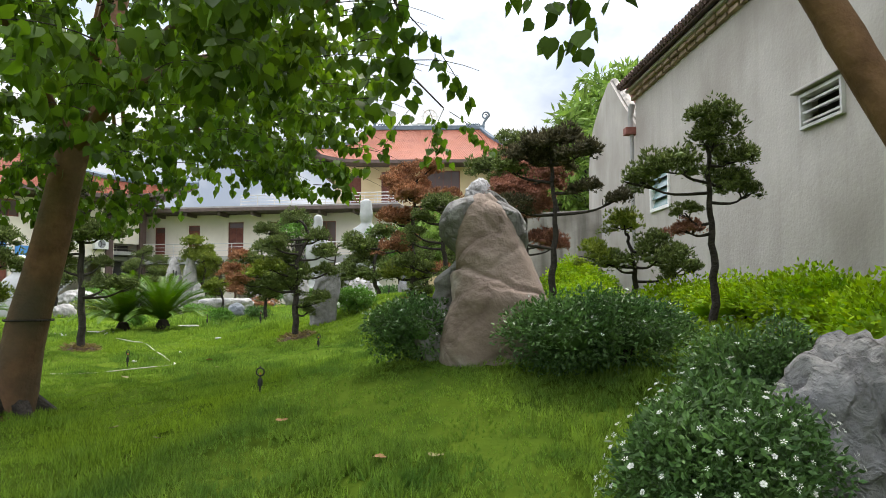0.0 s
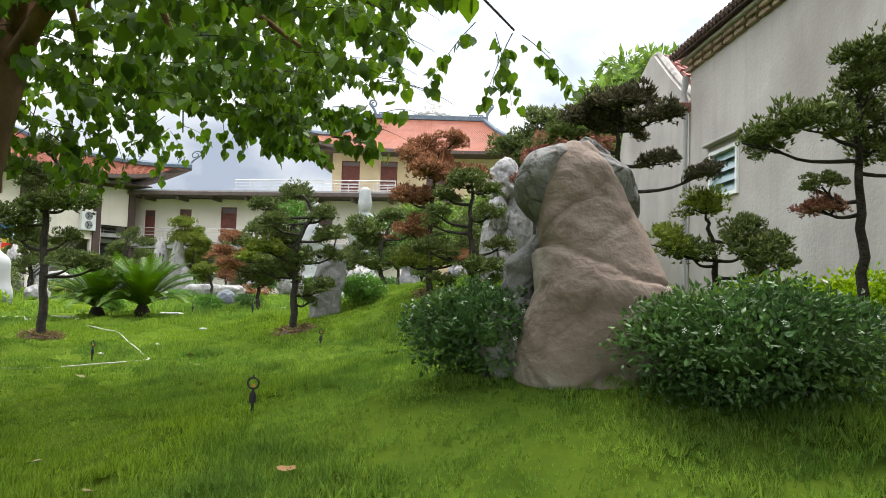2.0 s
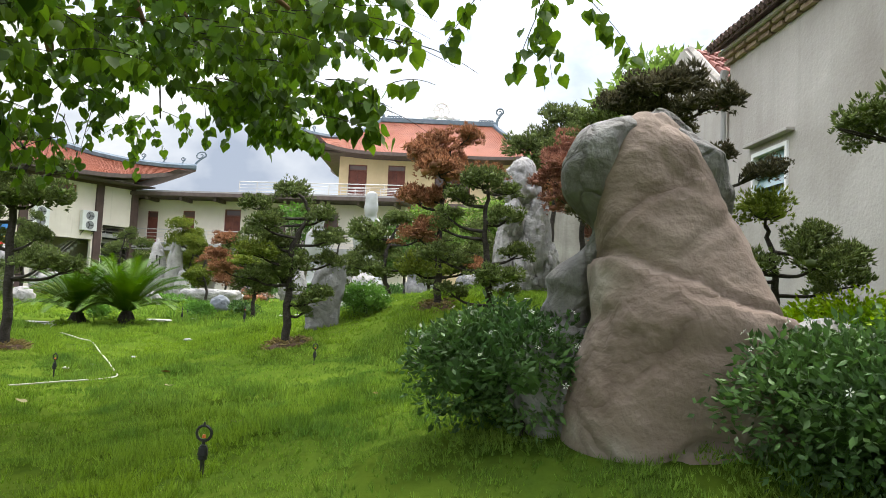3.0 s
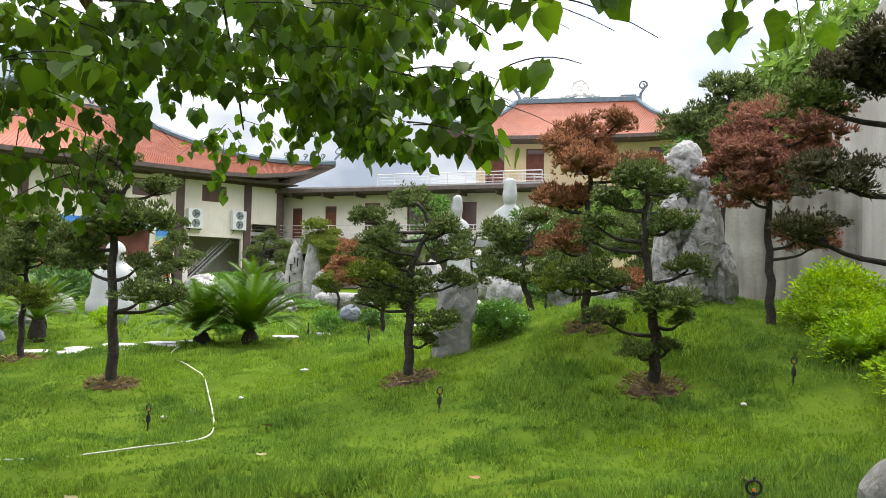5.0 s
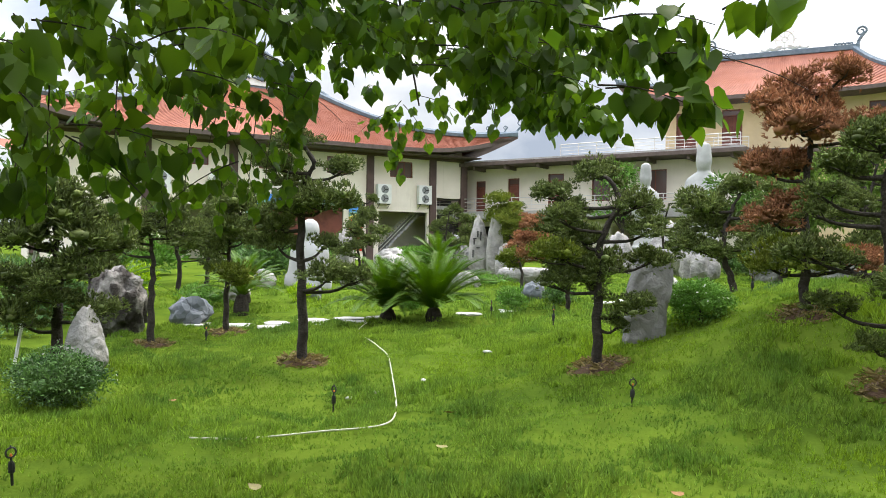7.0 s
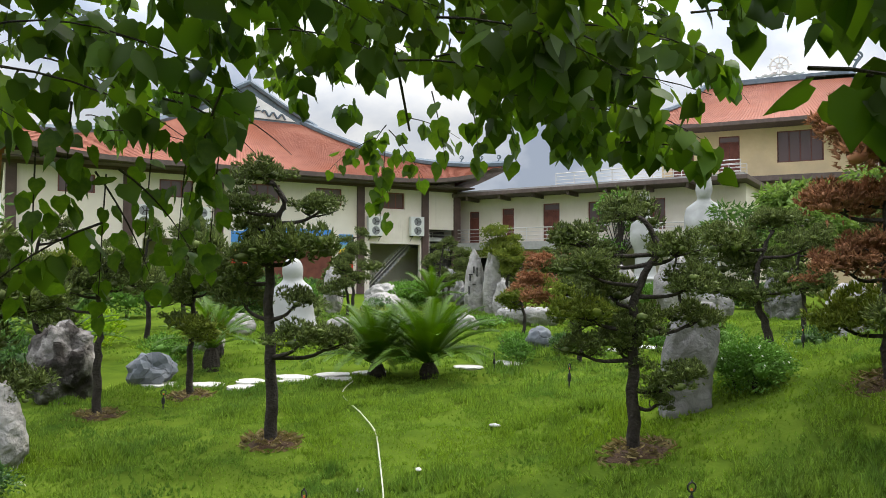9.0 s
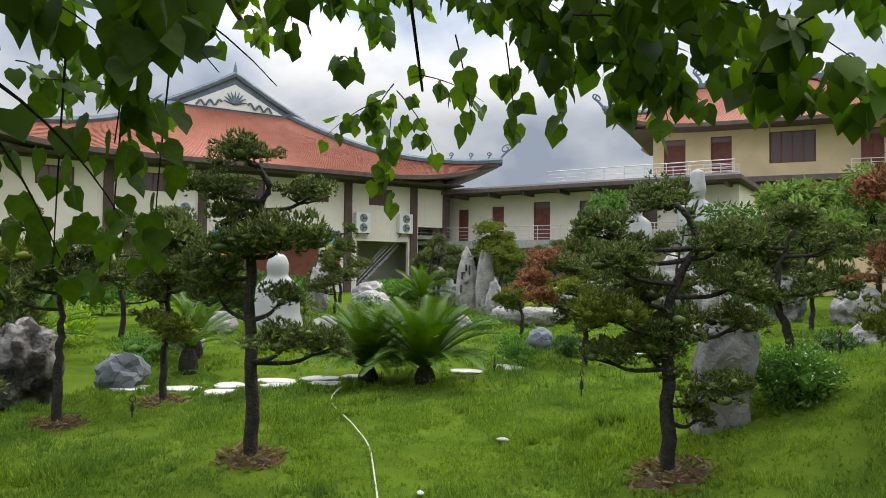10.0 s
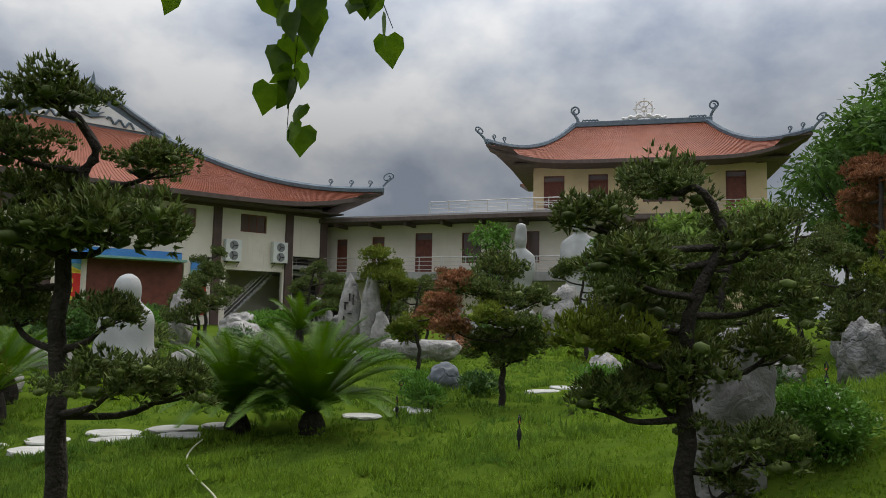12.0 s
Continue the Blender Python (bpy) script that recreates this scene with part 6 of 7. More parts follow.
def crown_floor(x, y):
    """Height of the crown's underside."""
    side = 1 / (1 + np.exp((7.35 - y) / 0.1)) / (1 + np.exp((x + 2.45) / 0.12))
    return 2.3 + 0.3 * side + 0.2 * np.maximum(0, y - 7.5) + 0.25 * np.exp(-((path_gap(x, y) / 0.7) ** 2)) - 0.18 * np.exp(-((x + 3.4) ** 2 + (y - 7.2) ** 2) / 0.8)


def crown_edge(y):
    return np.interp(y, [2.6, 3.5, 5.0, 6.6, 7.3, 8.0, 9.2, 9.8], [-0.6, -0.25, -0.5, -0.8, -0.9, -1.5, -1.6, -2.2])


bodhi = thing("shade_tree", pose(*TRUNK_AT, gz(*TRUNK_AT) - 0.05), "large shade tree with heart-shaped leaves hanging over the lawn", "tree")
tl = smooth_line([(0, 0, -0.1), (0.12, -0.05, 0.7), (0.32, -0.1, 1.4), (0.52, -0.15, 2.2), (0.75, -0.1, 3.2), (0.9, 0.1, 4.4)], 24)
part("trunk", Geo().tube([(a, b, c) for a, b, c in tl], [0.25 if i == 0 else 0.185 - 0.004 * i for i in range(24)], 16), BARK_TAN, bodhi, smooth=True)
for k in range(6):
    a = math.tau * k / 6 + 0.4
    part("root", Geo().tube(smooth_line([(0, 0, 0.28), (0.25 * math.cos(a), 0.25 * math.sin(a), 0.1), (0.5 * math.cos(a), 0.5 * math.sin(a), -0.04)], 7), [0.11, 0.1, 0.085, 0.07, 0.05, 0.035, 0.02], 7), BARK, bodhi, smooth=True)
part("rope_band", Geo().ring((0.16, -0.06, 0.86), (1, 0, 0), (0, 1, 0), 0.183, 0.010, 24, 5), BARK, bodhi)
BX, BY = TRUNK_AT
BZ = gz(*TRUNK_AT) - 0.05
limbs = []
for tx, ty, tz in ((-0.6, 4.2, 3.1), (-1.4, 3.6, 3.2), (-0.9, 6.4, 3.2), (-1.6, 7.6, 3.3), (-2.6, 9.2, 3.4), (-3.9, 8.9, 3.3), (-5.4, 7.4, 3.2), (-5.2, 5.2, 3.2), (-3.2, 4.0, 3.2), (-2.2, 5.2, 3.6), (-4.4, 9.8, 3.5), (-1.4, 5.4, 3.1), (-2.4, 7.2, 3.0)):
    s = tl[14 + len(limbs) % 8]
    e = (tx - BX, ty - BY, tz - BZ)
    m = ((s[0] + e[0]) / 2, (s[1] + e[1]) / 2, max(s[2], e[2]) + 0.25)
    ln = smooth_line([s, m, e], 12)
    limbs.append(ln)
    part("limb", Geo().tube(ln, [0.06 - 0.004 * i for i in range(12)], 7), BARK_TAN, bodhi, smooth=True)
rg = np.random.default_rng(12)
cand = np.stack([rg.uniform(-6.6, 0.2, 9000), rg.uniform(2.6, 9.9, 9000)], 1)
inside = (cand[:, 0] < crown_edge(cand[:, 1])) & (((cand[:, 0] + 2.7) / 4.0) ** 2 + ((cand[:, 1] - 6.2) / 4.0) ** 2 < 1)
clump = np.array([noise.noise(Vector((x * 0.9, y * 0.9, 4.0))) for x, y in cand])
thin = (cand[:, 0] < -2.45) & (cand[:, 1] > 7.2) & (rg.uniform(size=9000) < 0.72)
cand = cand[inside & (clump > -0.38) & ~thin][:1040]
front = np.stack([rg.uniform(-3.2, -1.6, 96), rg.uniform(7.4, 9.2, 96)], 1)
more = [np.stack([rg.uniform(a, b, n), rg.uniform(c, e, n)], 1) for a, b, c, e, n in ((-3.7, -2.5, 5.9, 8.0, 22), (-2.45, -1.9, 7.5, 8.5, 8), (-2.7, -0.9, 3.0, 4.4, 20), (-2.6, -1.9, 8.6, 9.3, 12), (-3.4, -2.5, 8.2, 9.3, 14), (-5.2, -2.6, 4.2, 6.4, 90))]
cand = np.concatenate([cand, front[front[:, 0] < crown_edge(front[:, 1]) - 0.05], *more])
twigs = Geo()
LP, LD = [], []


def droop(start, ahead, length, leaves):
    """A thin hanging twig with leaves along it."""
    p, d, pts = Vector(start), Vector(ahead).normalized(), []
    for i in range(7):
        pts.append(p.copy())
        p = p + d * length / 6
        d = (d + Vector((0, 0, -0.10))).normalized()
    twigs.tube(pts, [0.0036 - 0.0004 * i for i in range(7)], 4, False)
    for k in range(leaves):
        f = (0.15 + 0.85 * k / leaves) * 5.99
        q = pts[int(f)].lerp(pts[int(f) + 1], f - int(f))
        side = Vector(rg.normal(size=3)) * 0.8 + Vector((0, 0, -0.75))
        stalk = side.normalized() * rg.uniform(0.03, 0.07)
        LP.append(tuple(q + stalk))
        LD.append(tuple(Vector(rg.normal(size=3)) * 0.33 + side.normalized() * 0.5 + Vector((0, 0, -0.85))))


for x, y in cand:
    low = rg.uniform() < 0.28
    z = float(crown_floor(x, y)) + (rg.uniform(0.08, 0.6) if low else rg.uniform(0.3, 1.1) + 1.3 * rg.uniform() ** 2)
    d = Vector((x - BX - 0.5, y - BY, 0)).normalized() * 0.8 + Vector((rg.normal() * 0.5, rg.normal() * 0.5, 0.05))
    droop((x - BX, y - BY, z - BZ), d, rg.uniform(0.35, 0.6), 24)
for _ in range(18):
    x, y = rg.uniform(-3.95, -2.95), rg.uniform(6.3, 7.5)
    droop((x - BX, y - BY, rg.uniform(2.3, 2.6) - BZ), (rg.normal() * 0.5 - 0.3, rg.normal() * 0.5 + 0.2, -0.5), 0.4, 16)
lp, ld = np.array(LP), np.array(LD)
wx, wy, wz = lp[:, 0] + BX, lp[:, 1] + BY, lp[:, 2] + BZ
ok = (wz > crown_floor(wx, wy) - 0.12) & (wx < crown_edge(wy) + 0.12) & ~((wy > 9.7) & (wz < 3.2))
lp, ld = lp[ok], ld[ok]
v, t = scatter(HEART_V, HEART_T, lp, frames_from(ld, rg), rg.uniform(0.045, 0.082, len(lp)))
tagged(part("crown", tri_mesh("crown", v, t, LEAF), None, bodhi), kind="stuff")
NEAR_SPRAYS = [((-2.95, 9.35, 3.12), (0.2, 0.1, -0.9), 7), ((-2.75, 9.4, 3.08), (0.1, 0.1, -0.9), 8), ((-2.6, 9.45, 3.1), (0.2, 0.1, -0.9), 6), ((-2.35, 9.5, 3.12), (0.2, 0.1, -0.9), 6), ((-2.2, 9.55, 3.06), (0.2, 0.1, -0.9), 7)]
# hanging sprays whose leaves can be told apart
HEART = [tri_mesh("leaf", np.array(HEART_V), np.array(HEART_T), LEAF) for _ in range(1)]
LP.clear(), LD.clear()
for s, d, n in (((-3.44, 9.75, 3.06), (-0.7, 0.5, -0.3), 12), ((-3.50, 9.85, 2.98), (-0.3, 0.4, -0.8), 13), ((-3.45, 9.8, 3.04), (0.3, 0.6, -0.5), 11), ((-3.35, 9.75, 3.1), (0.8, 0.4, -0.1), 11), ((-3.54, 9.8, 3.0), (-0.9, -0.1, -0.3), 11), ((-3.58, 9.95, 2.86), (-0.2, 0.3, -0.8), 10), ((-0.12, 6.15, 2.95), (0.3, 0.5, -0.7), 26), ((0.0, 6.3, 3.0), (-0.4, 0.3, -0.8), 24), ((0.05, 6.2, 2.95), (0.7, 0.2, -0.4), 22), ((-0.25, 6.0, 2.95), (-0.5, 0.2, -0.5), 20), ((-0.15, 3.55, 2.75), (0.6, 0.2, -0.6), 24), ((-0.3, 3.6, 2.8), (0.3, -0.2, -0.8), 22), ((-2.6, 7.4, 2.65), (-0.7, 0.5, -0.3), 24), ((-2.9, 7.2, 2.6), (-0.8, 0.6, -0.2), 22), *NEAR_SPRAYS, *[((x, y, z), (-0.3, 0.2, -0.8), 16) for x, y, z in ((-3.0, 6.8, 2.5), (-3.3, 7.4, 2.55), (-3.1, 6.5, 2.5), (-3.15, 7.7, 2.62), (-3.0, 7.85, 2.66), (-3.25, 7.95, 2.6), (-3.3, 7.65, 2.5))]):
    droop((s[0] - BX, s[1] - BY, s[2] - BZ), d, 0.38 if s[1] > 9 else 0.5, n)
for p, d in zip(LP, LD):
    lf = part("leaf", HEART[0], None, bodhi)
    z = Vector(d).normalized()
    sc = rg.uniform(0.075, 0.10) if 9.1 < p[1] + BY < 9.75 else rg.uniform(0.058, 0.08) if p[1] + BY > 9.7 else rg.uniform(0.045, 0.07)
    lf.matrix_basis = Matrix.Translation(p) @ z.to_track_quat("Z", "Y").to_matrix().to_4x4() @ Matrix.Rotation(rg.uniform(0, 6.28), 4, "Z") @ Matrix.Diagonal((sc, sc, sc, 1))
for a, b in (((-2.6, 7.6, 3.6), (-3.3, 9.78, 3.02)), ((-0.9, 6.4, 3.3), (0.0, 6.2, 2.98)), ((-0.7, 4.2, 3.2), (-0.2, 3.55, 2.78))):
    twigs.tube(smooth_line([(a[0] - BX, a[1] - BY, a[2] - BZ), ((a[0] + b[0]) / 2 - BX, (a[1] + b[1]) / 2 - BY, max(a[2], b[2]) + 0.1 - BZ), (b[0] - BX, b[1] - BY, b[2] - BZ)], 8), [0.014 - 0.001 * i for i in range(8)], 5, False)
tagged(part("twig", twigs, BARK, bodhi), kind="stuff")

# a second, leaning stem beside the path
lean = thing("leaning_tree", pose(2.62, 2.72, gz(2.62, 2.72) - 0.05), "leaning tree with smooth ringed tan bark", "tree")
LB = gz(2.62, 2.72) - 0.05
ll = smooth_line([(0, 0, -0.05), (-0.22, 0.0, 0.7 - LB), (-0.52, 0.0, 1.3 - LB), (-0.98, 0.0, 2.1 - LB), (-1.2, 0.0, 2.5 - LB), (-1.55, 0.05, 3.2 - LB), (-1.75, 0.1, 3.9 - LB)], 26)
part("trunk", Geo().tube(ll, [0.088 - 0.0012 * i + 0.004 * (i % 5 == 0) for i in range(26)], 14), BARK_TAN, lean, smooth=True)
# upper leaves: crown out of view, spread wide to shade the near lawn
lpos = np.concatenate([np.stack([rg.uniform(-3.5, 0.3, 4600), rg.uniform(-2.2, 2.1, 4600), rg.uniform(3.75, 5.2, 4600) - LB], 1), np.stack([rg.normal(-2.17, 0.08, 34), rg.normal(-0.25, 0.06, 34), rg.uniform(2.2, 2.55, 34) - LB], 1)])
part("twig", Geo().tube(smooth_line([tuple(ll[22]), (-2.04, -0.15, 3.5 - LB), (-2.17, -0.25, 2.3 - LB)], 10), [0.016 - 0.0013 * i for i in range(10)], 5), BARK, lean)
v, t = scatter(HEART_V, HEART_T, lpos, frames_from(rg.normal(size=(len(lpos), 3)) * 0.5 + np.array([0, 0, -0.8]), rg), rg.uniform(0.05, 0.09, len(lpos)) * np.where(lpos[:, 2] > 3.2 - LB, 1.5, 0.8))
tagged(part("crown", tri_mesh("crown", v, t, LEAF), None, lean), kind="stuff")
for k in range(7):
    a = k * 0.9
    part("limb", Geo().tube([ll[18 + k], (ll[18 + k][0] + 1.5 * math.cos(a), ll[18 + k][1] + 1.5 * math.sin(a), max(ll[18 + k][2] + 0.6, 3.6))], [0.03, 0.008], 6), BARK_TAN, lean)


# ---- broad-leaved trees in the distance ----
def broad_tree(x, y, h, w, mat, seed, label, clumps=30, leaves=160, leaf=0.2, trunk_h=0.45, z=None):
    rng = np.random.default_rng(seed)
    base = gz(x, y) if z is None else z
    t = thing("broadleaf_tree", pose(x, y, base - 0.05), label, "tree", "trees beyond the garden")
    part("trunk", Geo().tube(smooth_line([(0, 0, 0), (0.1, 0.05, h * 0.3), (-0.05, 0.1, h * 0.75)], 10), [0.045 * h * (1 - 0.08 * i) * 0.6 for i in range(10)], 9), BARK, t, smooth=True)
    a, q = rng.uniform(0, math.tau, clumps), rng.uniform(0, 1, clumps) ** 0.6
    zz = rng.uniform(trunk_h, 1.0, clumps)
    rad = w / 2 * np.sin(np.pi * np.clip((zz - trunk_h) / (1.08 - trunk_h) * 0.8 + 0.2, 0, 1)) * q
    c = np.stack([rad * np.cos(a), rad * np.sin(a), zz * h], 1)
    P, D = [], []
    for k in range(clumps):
        r = rng.uniform(0.12, 0.2) * w
        n = rng.normal(size=(leaves, 3))
        n /= np.linalg.norm(n, axis=1, keepdims=True)
        P.append(c[k] + n * r * np.array([1, 1, 0.65]) * rng.uniform(0.4, 1.1, (leaves, 1)))
        D.append(n * 0.6 + np.array([0, 0, -0.3]) + rng.normal(scale=0.5, size=(leaves, 3)))
        part("limb", Geo().tube([(0, 0.05, h * trunk_h * 0.8), tuple(c[k] * 0.6 + np.array([0, 0, h * 0.2])), tuple(c[k])], [0.008 * h, 0.004 * h, 0.0012 * h], 5), BARK, t)
    P, D = np.concatenate(P), np.concatenate(D)
    v, tr = scatter(LANCE_V, LANCE_T, P, frames_from(D, rng), rng.uniform(0.7, 1.3, len(P)) * leaf)
    tagged(part("crown", tri_mesh("crown", v, tr, mat), None, t), kind="stuff")


for x, y, h, w, m, s in ((5.6, 24.0, 7.6, 4.6, FOREST_LIGHT, 1), (7.4, 27.0, 9.0, 5.5, FOREST_LIGHT, 2), (4.6, 20.6, 5.4, 2.8, FOREST_LIGHT, 3), (5.8, 19.0, 6.2, 3.6, FOREST_LIGHT, 4), (10.0, 42.0, 12.5, 7.0, FOREST, 5), (7.5, 38.0, 9.5, 6.0, FOREST, 6), (13.5, 45.0, 12.0, 7.5, FOREST, 7), (4.0, 33.0, 6.5, 4.5, FOREST, 8), (-1.0, 32.0, 4.0, 2.8, FOREST_LIGHT, 9), (-9.8, 48.0, 5.6, 3.2, SHRUB_LIGHT, 10), (-2.6, 38.5, 4.2, 3.2, FOREST, 11), (1.6, 36.0, 4.8, 3.6, FOREST_LIGHT, 12), (-19.0, 15.0, 6.0, 5.5, FOREST, 14), (-16.0, 10.0, 5.0, 4.5, FOREST, 15), (3.6, 30.5, 6.4, 4.0, FOREST, 16), (4.6, 29.0, 6.5, 4.2, FOREST, 17)):
    broad_tree(x, y, h, w, m, 700 + s, "leafy light-green tree beyond the garden wall" if m is SHRUB_LIGHT else "tall green broad-leaved tree beyond the garden", leaf=0.27 if h < 7 else 0.38, leaves=60 if s == 10 else 160)
# more clipped pines through the rockery
for k, (x, y, s, tone) in enumerate(((0.5, 20.5, 1.15, "g"), (2.1, 22.5, 1.5, "y"), (3.1, 20.5, 1.3, "g"), (-12.8, 24.2, 1.0, "g"), (-12.0, 29.0, 1.15, "g"), (-10.8, 33.0, 1.3, "g"), (-13.6, 33.0, 1.2, "g"), (-9.2, 32.0, 1.1, "g"), (-3.6, 24.0, 1.1, "g"), (-6.6, 24.6, 0.9, "r"), (-1.0, 24.0, 1.2, "g"), (-14.5, 19.5, 1.3, "g"), (-13.2, 17.2, 1.2, "g"), (-11.4, 13.4, 1.15, "g"), (-11.6, 10.6, 1.15, "g"), (-15.0, 28.0, 1.3, "g"), (1.4, 18.6, 1.0, "r"), (2.5, 25.5, 2.2, "r"), (1.2, 27.5, 1.7, "g"), (3.6, 24.0, 2.0, "g"), (-6.2, 20.4, 0.8, "y"))):
    q = random.Random(k + 40)
    pads = [(q.uniform(-0.55, 0.55) * s, s * (0.75 + 1.25 * j / 7), s * q.uniform(0.28, 0.42) * (1.1 - 0.06 * j)) for j in range(8)]
    niwaki(x, y, q.uniform(0, 90), [(0.05 * s, 0, 0.5 * s), (-0.08 * s, 0, 1.1 * s), (0.05 * s, 0, 1.9 * s)], pads, {"g": "clipped dark-green pine in the rockery", "y": "clipped yellow-green pine in the rockery", "r": "clipped rust-brown pine in the rockery"}[tone], 0.055 * s, 50 + k, False, tone, group="pines of the rockery", small=False)
# ---- sprinklers, hose, litter ----
def sprinkler(x, y, h, seed):
    t = thing("lawn_sprinkler", pose(x, y, gz(x, y), 0, 3 * math.sin(seed), 40 * seed), "black plastic butterfly sprinkler on a stake", "sprinkler", "lawn sprinklers")
    part("stake", Geo().tube([(0, 0, -0.05), (0, 0, h * 0.3), (0, 0, h * 0.34), (0, 0, h * 0.6)], [0.007, 0.009, 0.02, 0.014], 8), BLACK, t)
    part("valve", Geo().tube([(0, 0, h * 0.36), (0, 0, h * 0.42), (0, 0, h * 0.55), (0, 0, h * 0.62)], [0.012, 0.022, 0.018, 0.008], 8), BLACK, t)
    hd = part("head", Geo().ring((0, 0, h * 0.83), (1, 0, 0), (0, 0, 1), 0.03, 0.006, 16, 5).tube([(0, 0, h * 0.6), (0, 0, h * 0.72)], 0.007, 6), BLACK, t)
    part("nozzle", Geo().tube([(0, 0, h * 0.74), (0, 0, h * 0.80)], [0.009, 0.006], 6), ORANGE, hd)
    part("cap", Geo().tube([(0, 0, h * 0.83 + 0.028), (0, 0, h * 0.83 + 0.045)], [0.009, 0.004], 6), BLACK, hd)


for k, (x, y, h) in enumerate(((-1.42, 5.78, 0.21), (-1.88, 10.95, 0.24), (-3.58, 14.3, 0.32), (-5.22, 16.2, 0.28), (-4.4, 10.3, 0.25), (1.25, 11.4, 0.27), (-8.0, 12.55, 0.26), (-1.15, 14.82, 0.3), (-2.05, 20.3, 0.3), (0.15, 7.62, 0.17), (-5.6, 17.6, 0.26), (-4.89, 7.61, 0.24), (-0.89, 20.4, 0.4))):
    sprinkler(x, y, h, k)
hp = smooth_line([(-6.75, 14.9, 0), (-6.5, 14.12, 0), (-6.05, 13.5, 0), (-5.54, 12.98, 0), (-5.04, 12.37, 0), (-4.76, 11.97, 0), (-4.27, 11.18, 0), (-3.95, 10.65, 0), (-3.80, 10.38, 0), (-3.62, 9.98, 0), (-3.62, 9.75, 0), (-3.80, 9.58, 0), (-3.98, 9.45, 0), (-4.38, 9.07, 0), (-4.7, 8.85, 0)], 110)
tagged(new("garden_hose", Geo().tube([(x, y, gz(x, y) + 0.042) for x, y, _ in hp], 0.0075, 7).mesh("garden_hose", HOSE, True)), "pale garden hose lying across the lawn", "hose")
tagged(new("support_pole", Geo().tube([(-8.35, 10.0, gz(-8.35, 10.0)), (-8.2, 10.25, 2.45)], 0.018, 7).mesh("support_pole", PAINT_WHITE)), "thin pale pole propping a pine", "pole")
for k, (x, y, s) in enumerate(((-3.92, 12.8, 0.12), (-4.3, 10.9, 0.10), (-4.45, 10.65, 0.09), (0.75, 10.95, 0.09), (-4.1, 11.5, 0.09))):
    rock(x, y, (s, s * 0.55, s * 0.3), SLAB, "small white stone chip lying on the lawn", 600 + k, 30 * k, -0.025, "stone", "stone chips", level=2)
dead = material("fallen_leaf", (0.17, 0.15, 0.06), (0.26, 0.23, 0.09), 6, 0.7, 0)
brown = material("dry_fallen_leaf", (0.20, 0.10, 0.04), (0.30, 0.17, 0.07), 6, 0.8, 0)
FALLEN = [tri_mesh("fallen_leaf", np.array(HEART_V) * np.array([1.2, 1.6, 1]), np.array(HEART_T), m) for m in (dead, brown)]
for k, (x, y) in enumerate(((-1.74, 4.62), (-0.35, 3.9), (-0.05, 3.85), (-1.0, 3.2), (-3.45, 8.1), (-2.6, 8.0), (-1.6, 6.9), (-0.9, 7.6), (-2.9, 9.4), (-1.2, 8.8), (0.3, 8.4), (-3.3, 10.4), (-2.3, 5.2), (-1.0, 4.6), (0.35, 3.4), (-5.6, 9.6))):
    lf = tagged(new("fallen_leaf", FALLEN[k % 2 if k else 0]), "fallen heart-shaped leaf on the grass", "leaf", "fallen leaves")
    s = 0.055 + 0.008 * (k % 3)
    lf.matrix_basis = pose(x, y, gz(x, y) + 0.055, 80 + 12 * math.sin(k), 0, 67 * k) @ Matrix.Diagonal((s, s, s, 1))
# ---- grass ----
def blades(n, lean, width):
    v, t = [], []
    for k in range(n):
        a = math.tau * k / n + 0.5
        d = (math.cos(a) * lean * (0.5 + 0.5 * (k % 2)), math.sin(a) * lean * (0.5 + 0.5 * (k % 2)))
        s = (-math.sin(a) * width, math.cos(a) * width)
        i = len(v)
        o = (0.25 * d[0], 0.25 * d[1])
        v += [(o[0] - s[0], o[1] - s[1], 0), (o[0] + s[0], o[1] + s[1], 0), (d[0], d[1], 0.75 + 0.25 * (k % 3) / 2)]
        t.append((i, i + 1, i + 2))
    return v, t


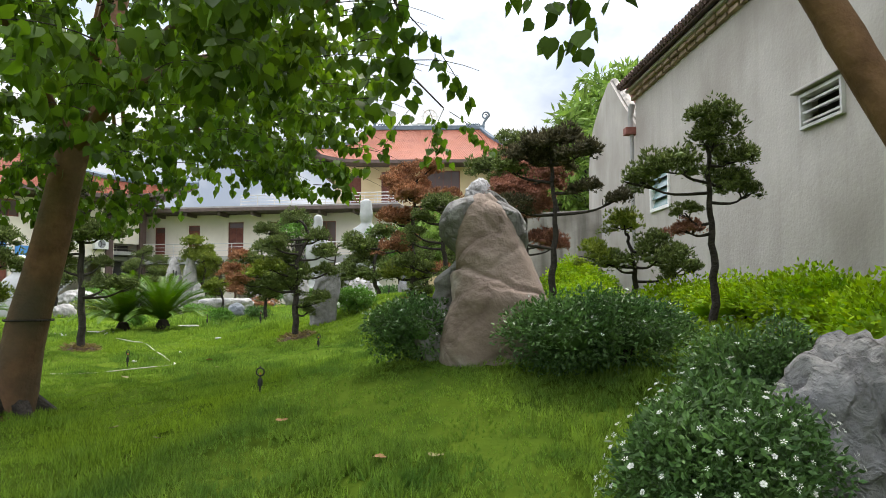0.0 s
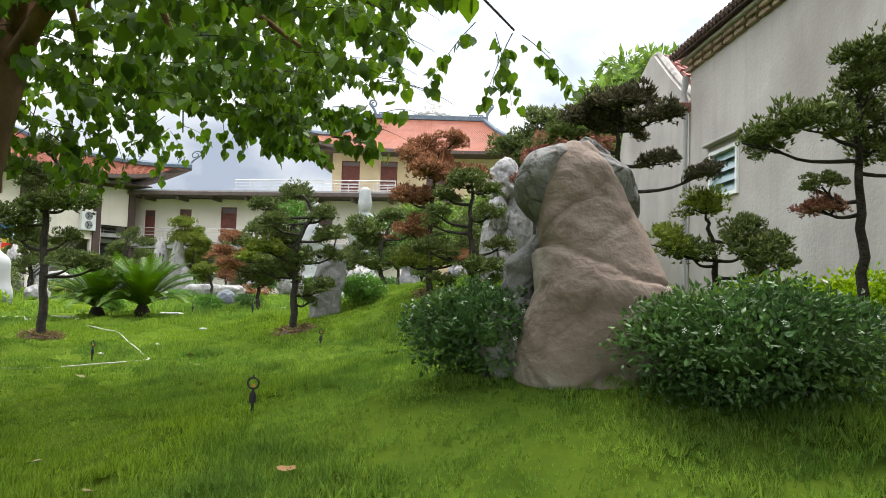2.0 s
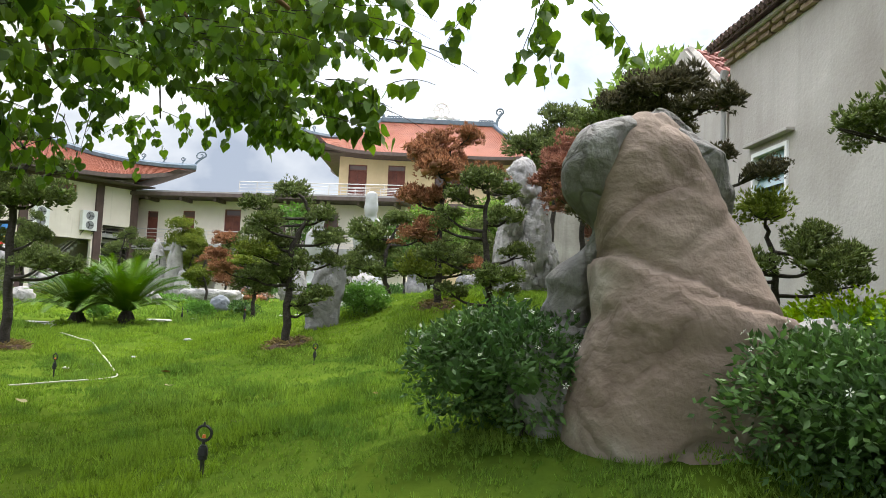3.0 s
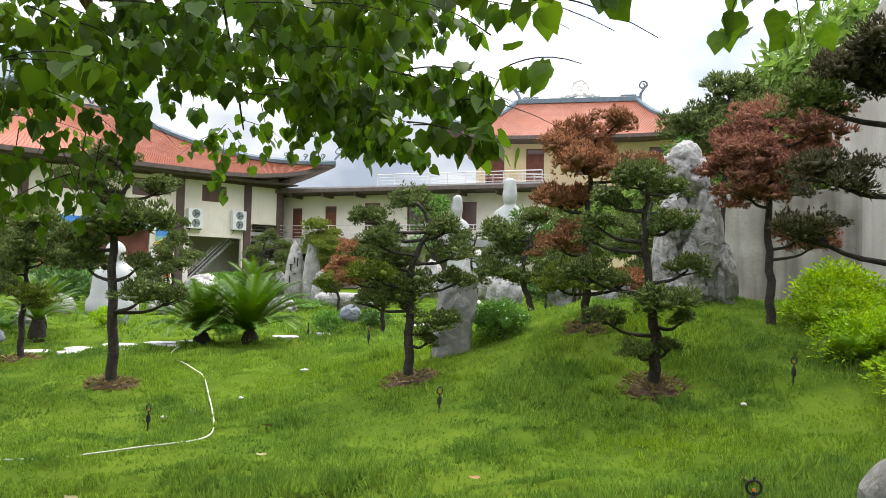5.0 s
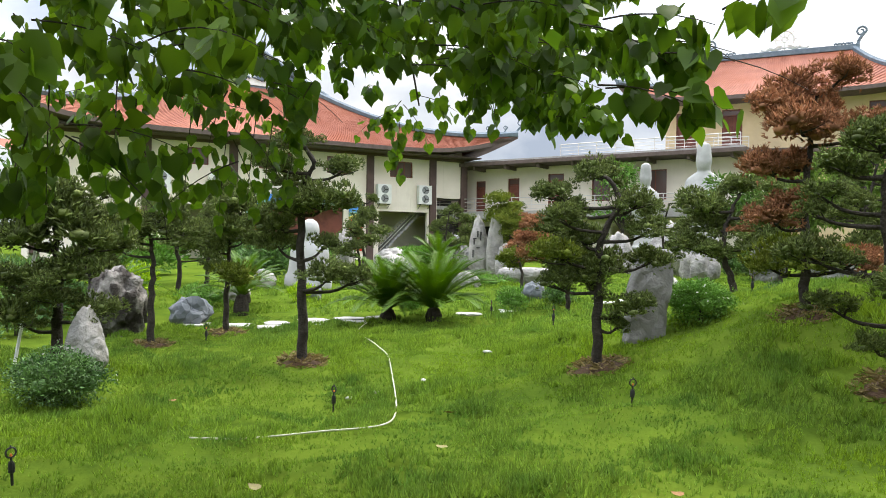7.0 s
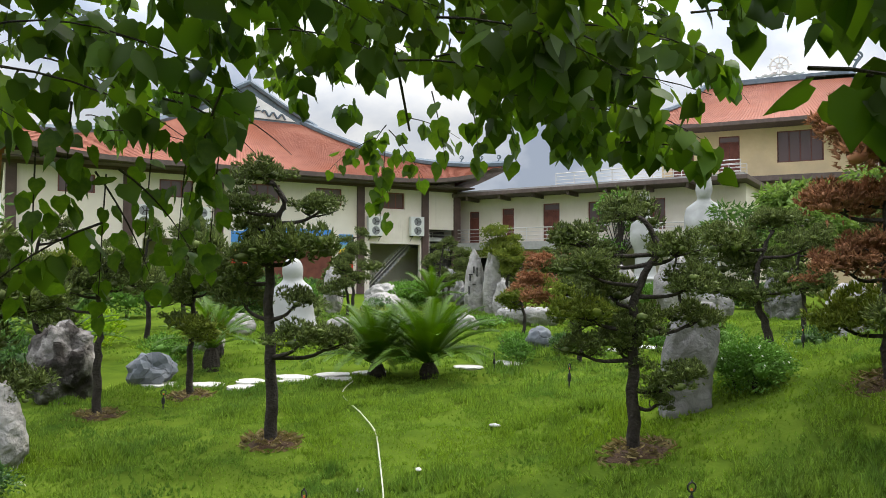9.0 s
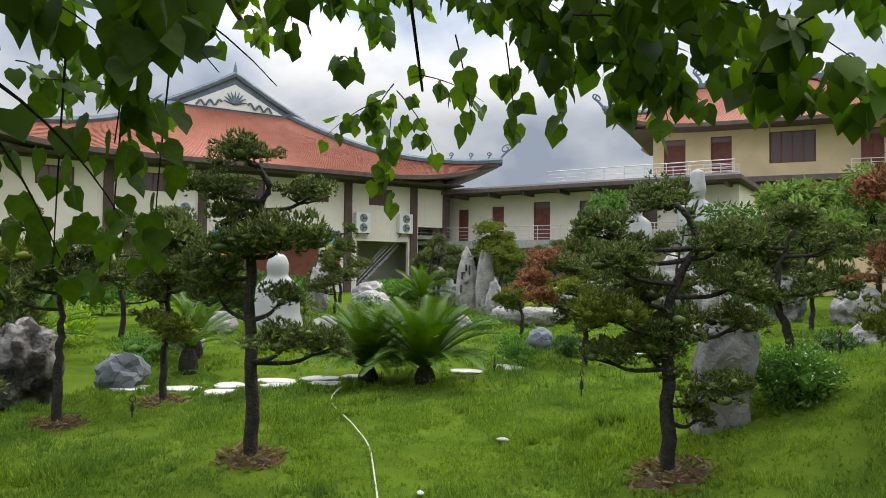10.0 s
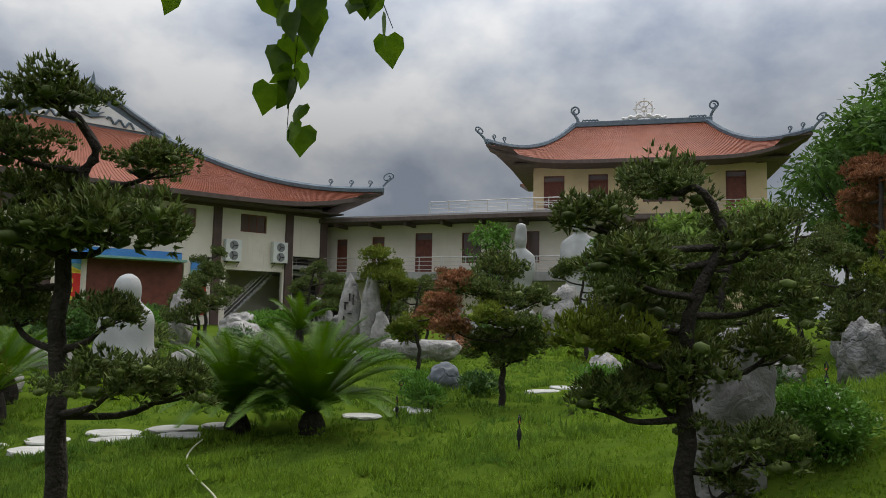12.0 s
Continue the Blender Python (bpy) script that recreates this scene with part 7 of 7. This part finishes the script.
def lawn(name, count, area, size, n, width, seed, spread, label):
    rng = np.random.default_rng(seed)
    clump = 9
    cx, cy = rng.uniform(area[0], area[1], count // clump), rng.uniform(area[2], area[3], count // clump)
    x, y = (np.repeat(q, clump) + rng.normal(scale=spread, size=len(q) * clump) for q in (cx, cy))
    tall = np.repeat(rng.uniform(0.7, 1.35, len(cx)), clump)
    ok = np.ones(len(x), bool)
    for sx, sy in STEPS:
        ok &= (x - sx) ** 2 + (y - sy) ** 2 > 0.085
    for sx, sy in ((-5.69, 11.6), (-2.43, 12.03), (0.03, 11.36), (-8.4, 13.4), (-8.45, 12.0)):
        ok &= (x - sx) ** 2 + (y - sy) ** 2 > 0.1
    x, y, tall = x[ok], y[ok], tall[ok]
    turf = 0.018 * (1 + np.sin(x * 5.1 + 1.7 * np.sin(y * 3.3))) * (1 + np.sin(y * 7.3 + 1.4 * np.sin(x * 4.7)))
    pos = np.stack([x, y, ground_z(x, y) - 0.004 + turf], 1)
    up = np.stack([rng.normal(scale=0.3, size=len(x)), rng.normal(scale=0.3, size=len(x)), np.ones(len(x))], 1)
    patch = 0.85 + 0.55 * np.sin(x * 1.9 + 1.3 * np.sin(y * 1.1)) * np.sin(y * 1.6 + np.sin(x * 2.3)) + 0.2 * np.sin(x * 5.3 + y * 4.1)
    v, t = scatter(*blades(n, 0.55, width), pos, frames_from(up, rng), size * np.clip(patch, 0.5, 1.6) * tall * rng.uniform(0.65, 1.25, len(x)))
    tagged(new(name, tri_mesh(name, v, t, GRASS)), label, "grass", kind="stuff")


lawn("grass_near", 112000, (-4.5, 2.6, 0.9, 8.0), 0.048, 5, 0.065, 1, 0.035, "long green grass blades of the near lawn")
lawn("grass_middle", 88000, (-9.5, 3.0, 8.0, 15.0), 0.055, 5, 0.09, 2, 0.05, "green grass blades of the garden lawn")
lawn("grass_side", 20000, (-11.0, -4.5, 1.5, 8.0), 0.07, 5, 0.08, 3, 0.05, "green grass blades beside the shade tree")
lawn("grass_far", 42000, (-14.0, 4.0, 15.0, 30.0), 0.08, 4, 0.11, 4, 0.07, "green grass blades of the far lawn")
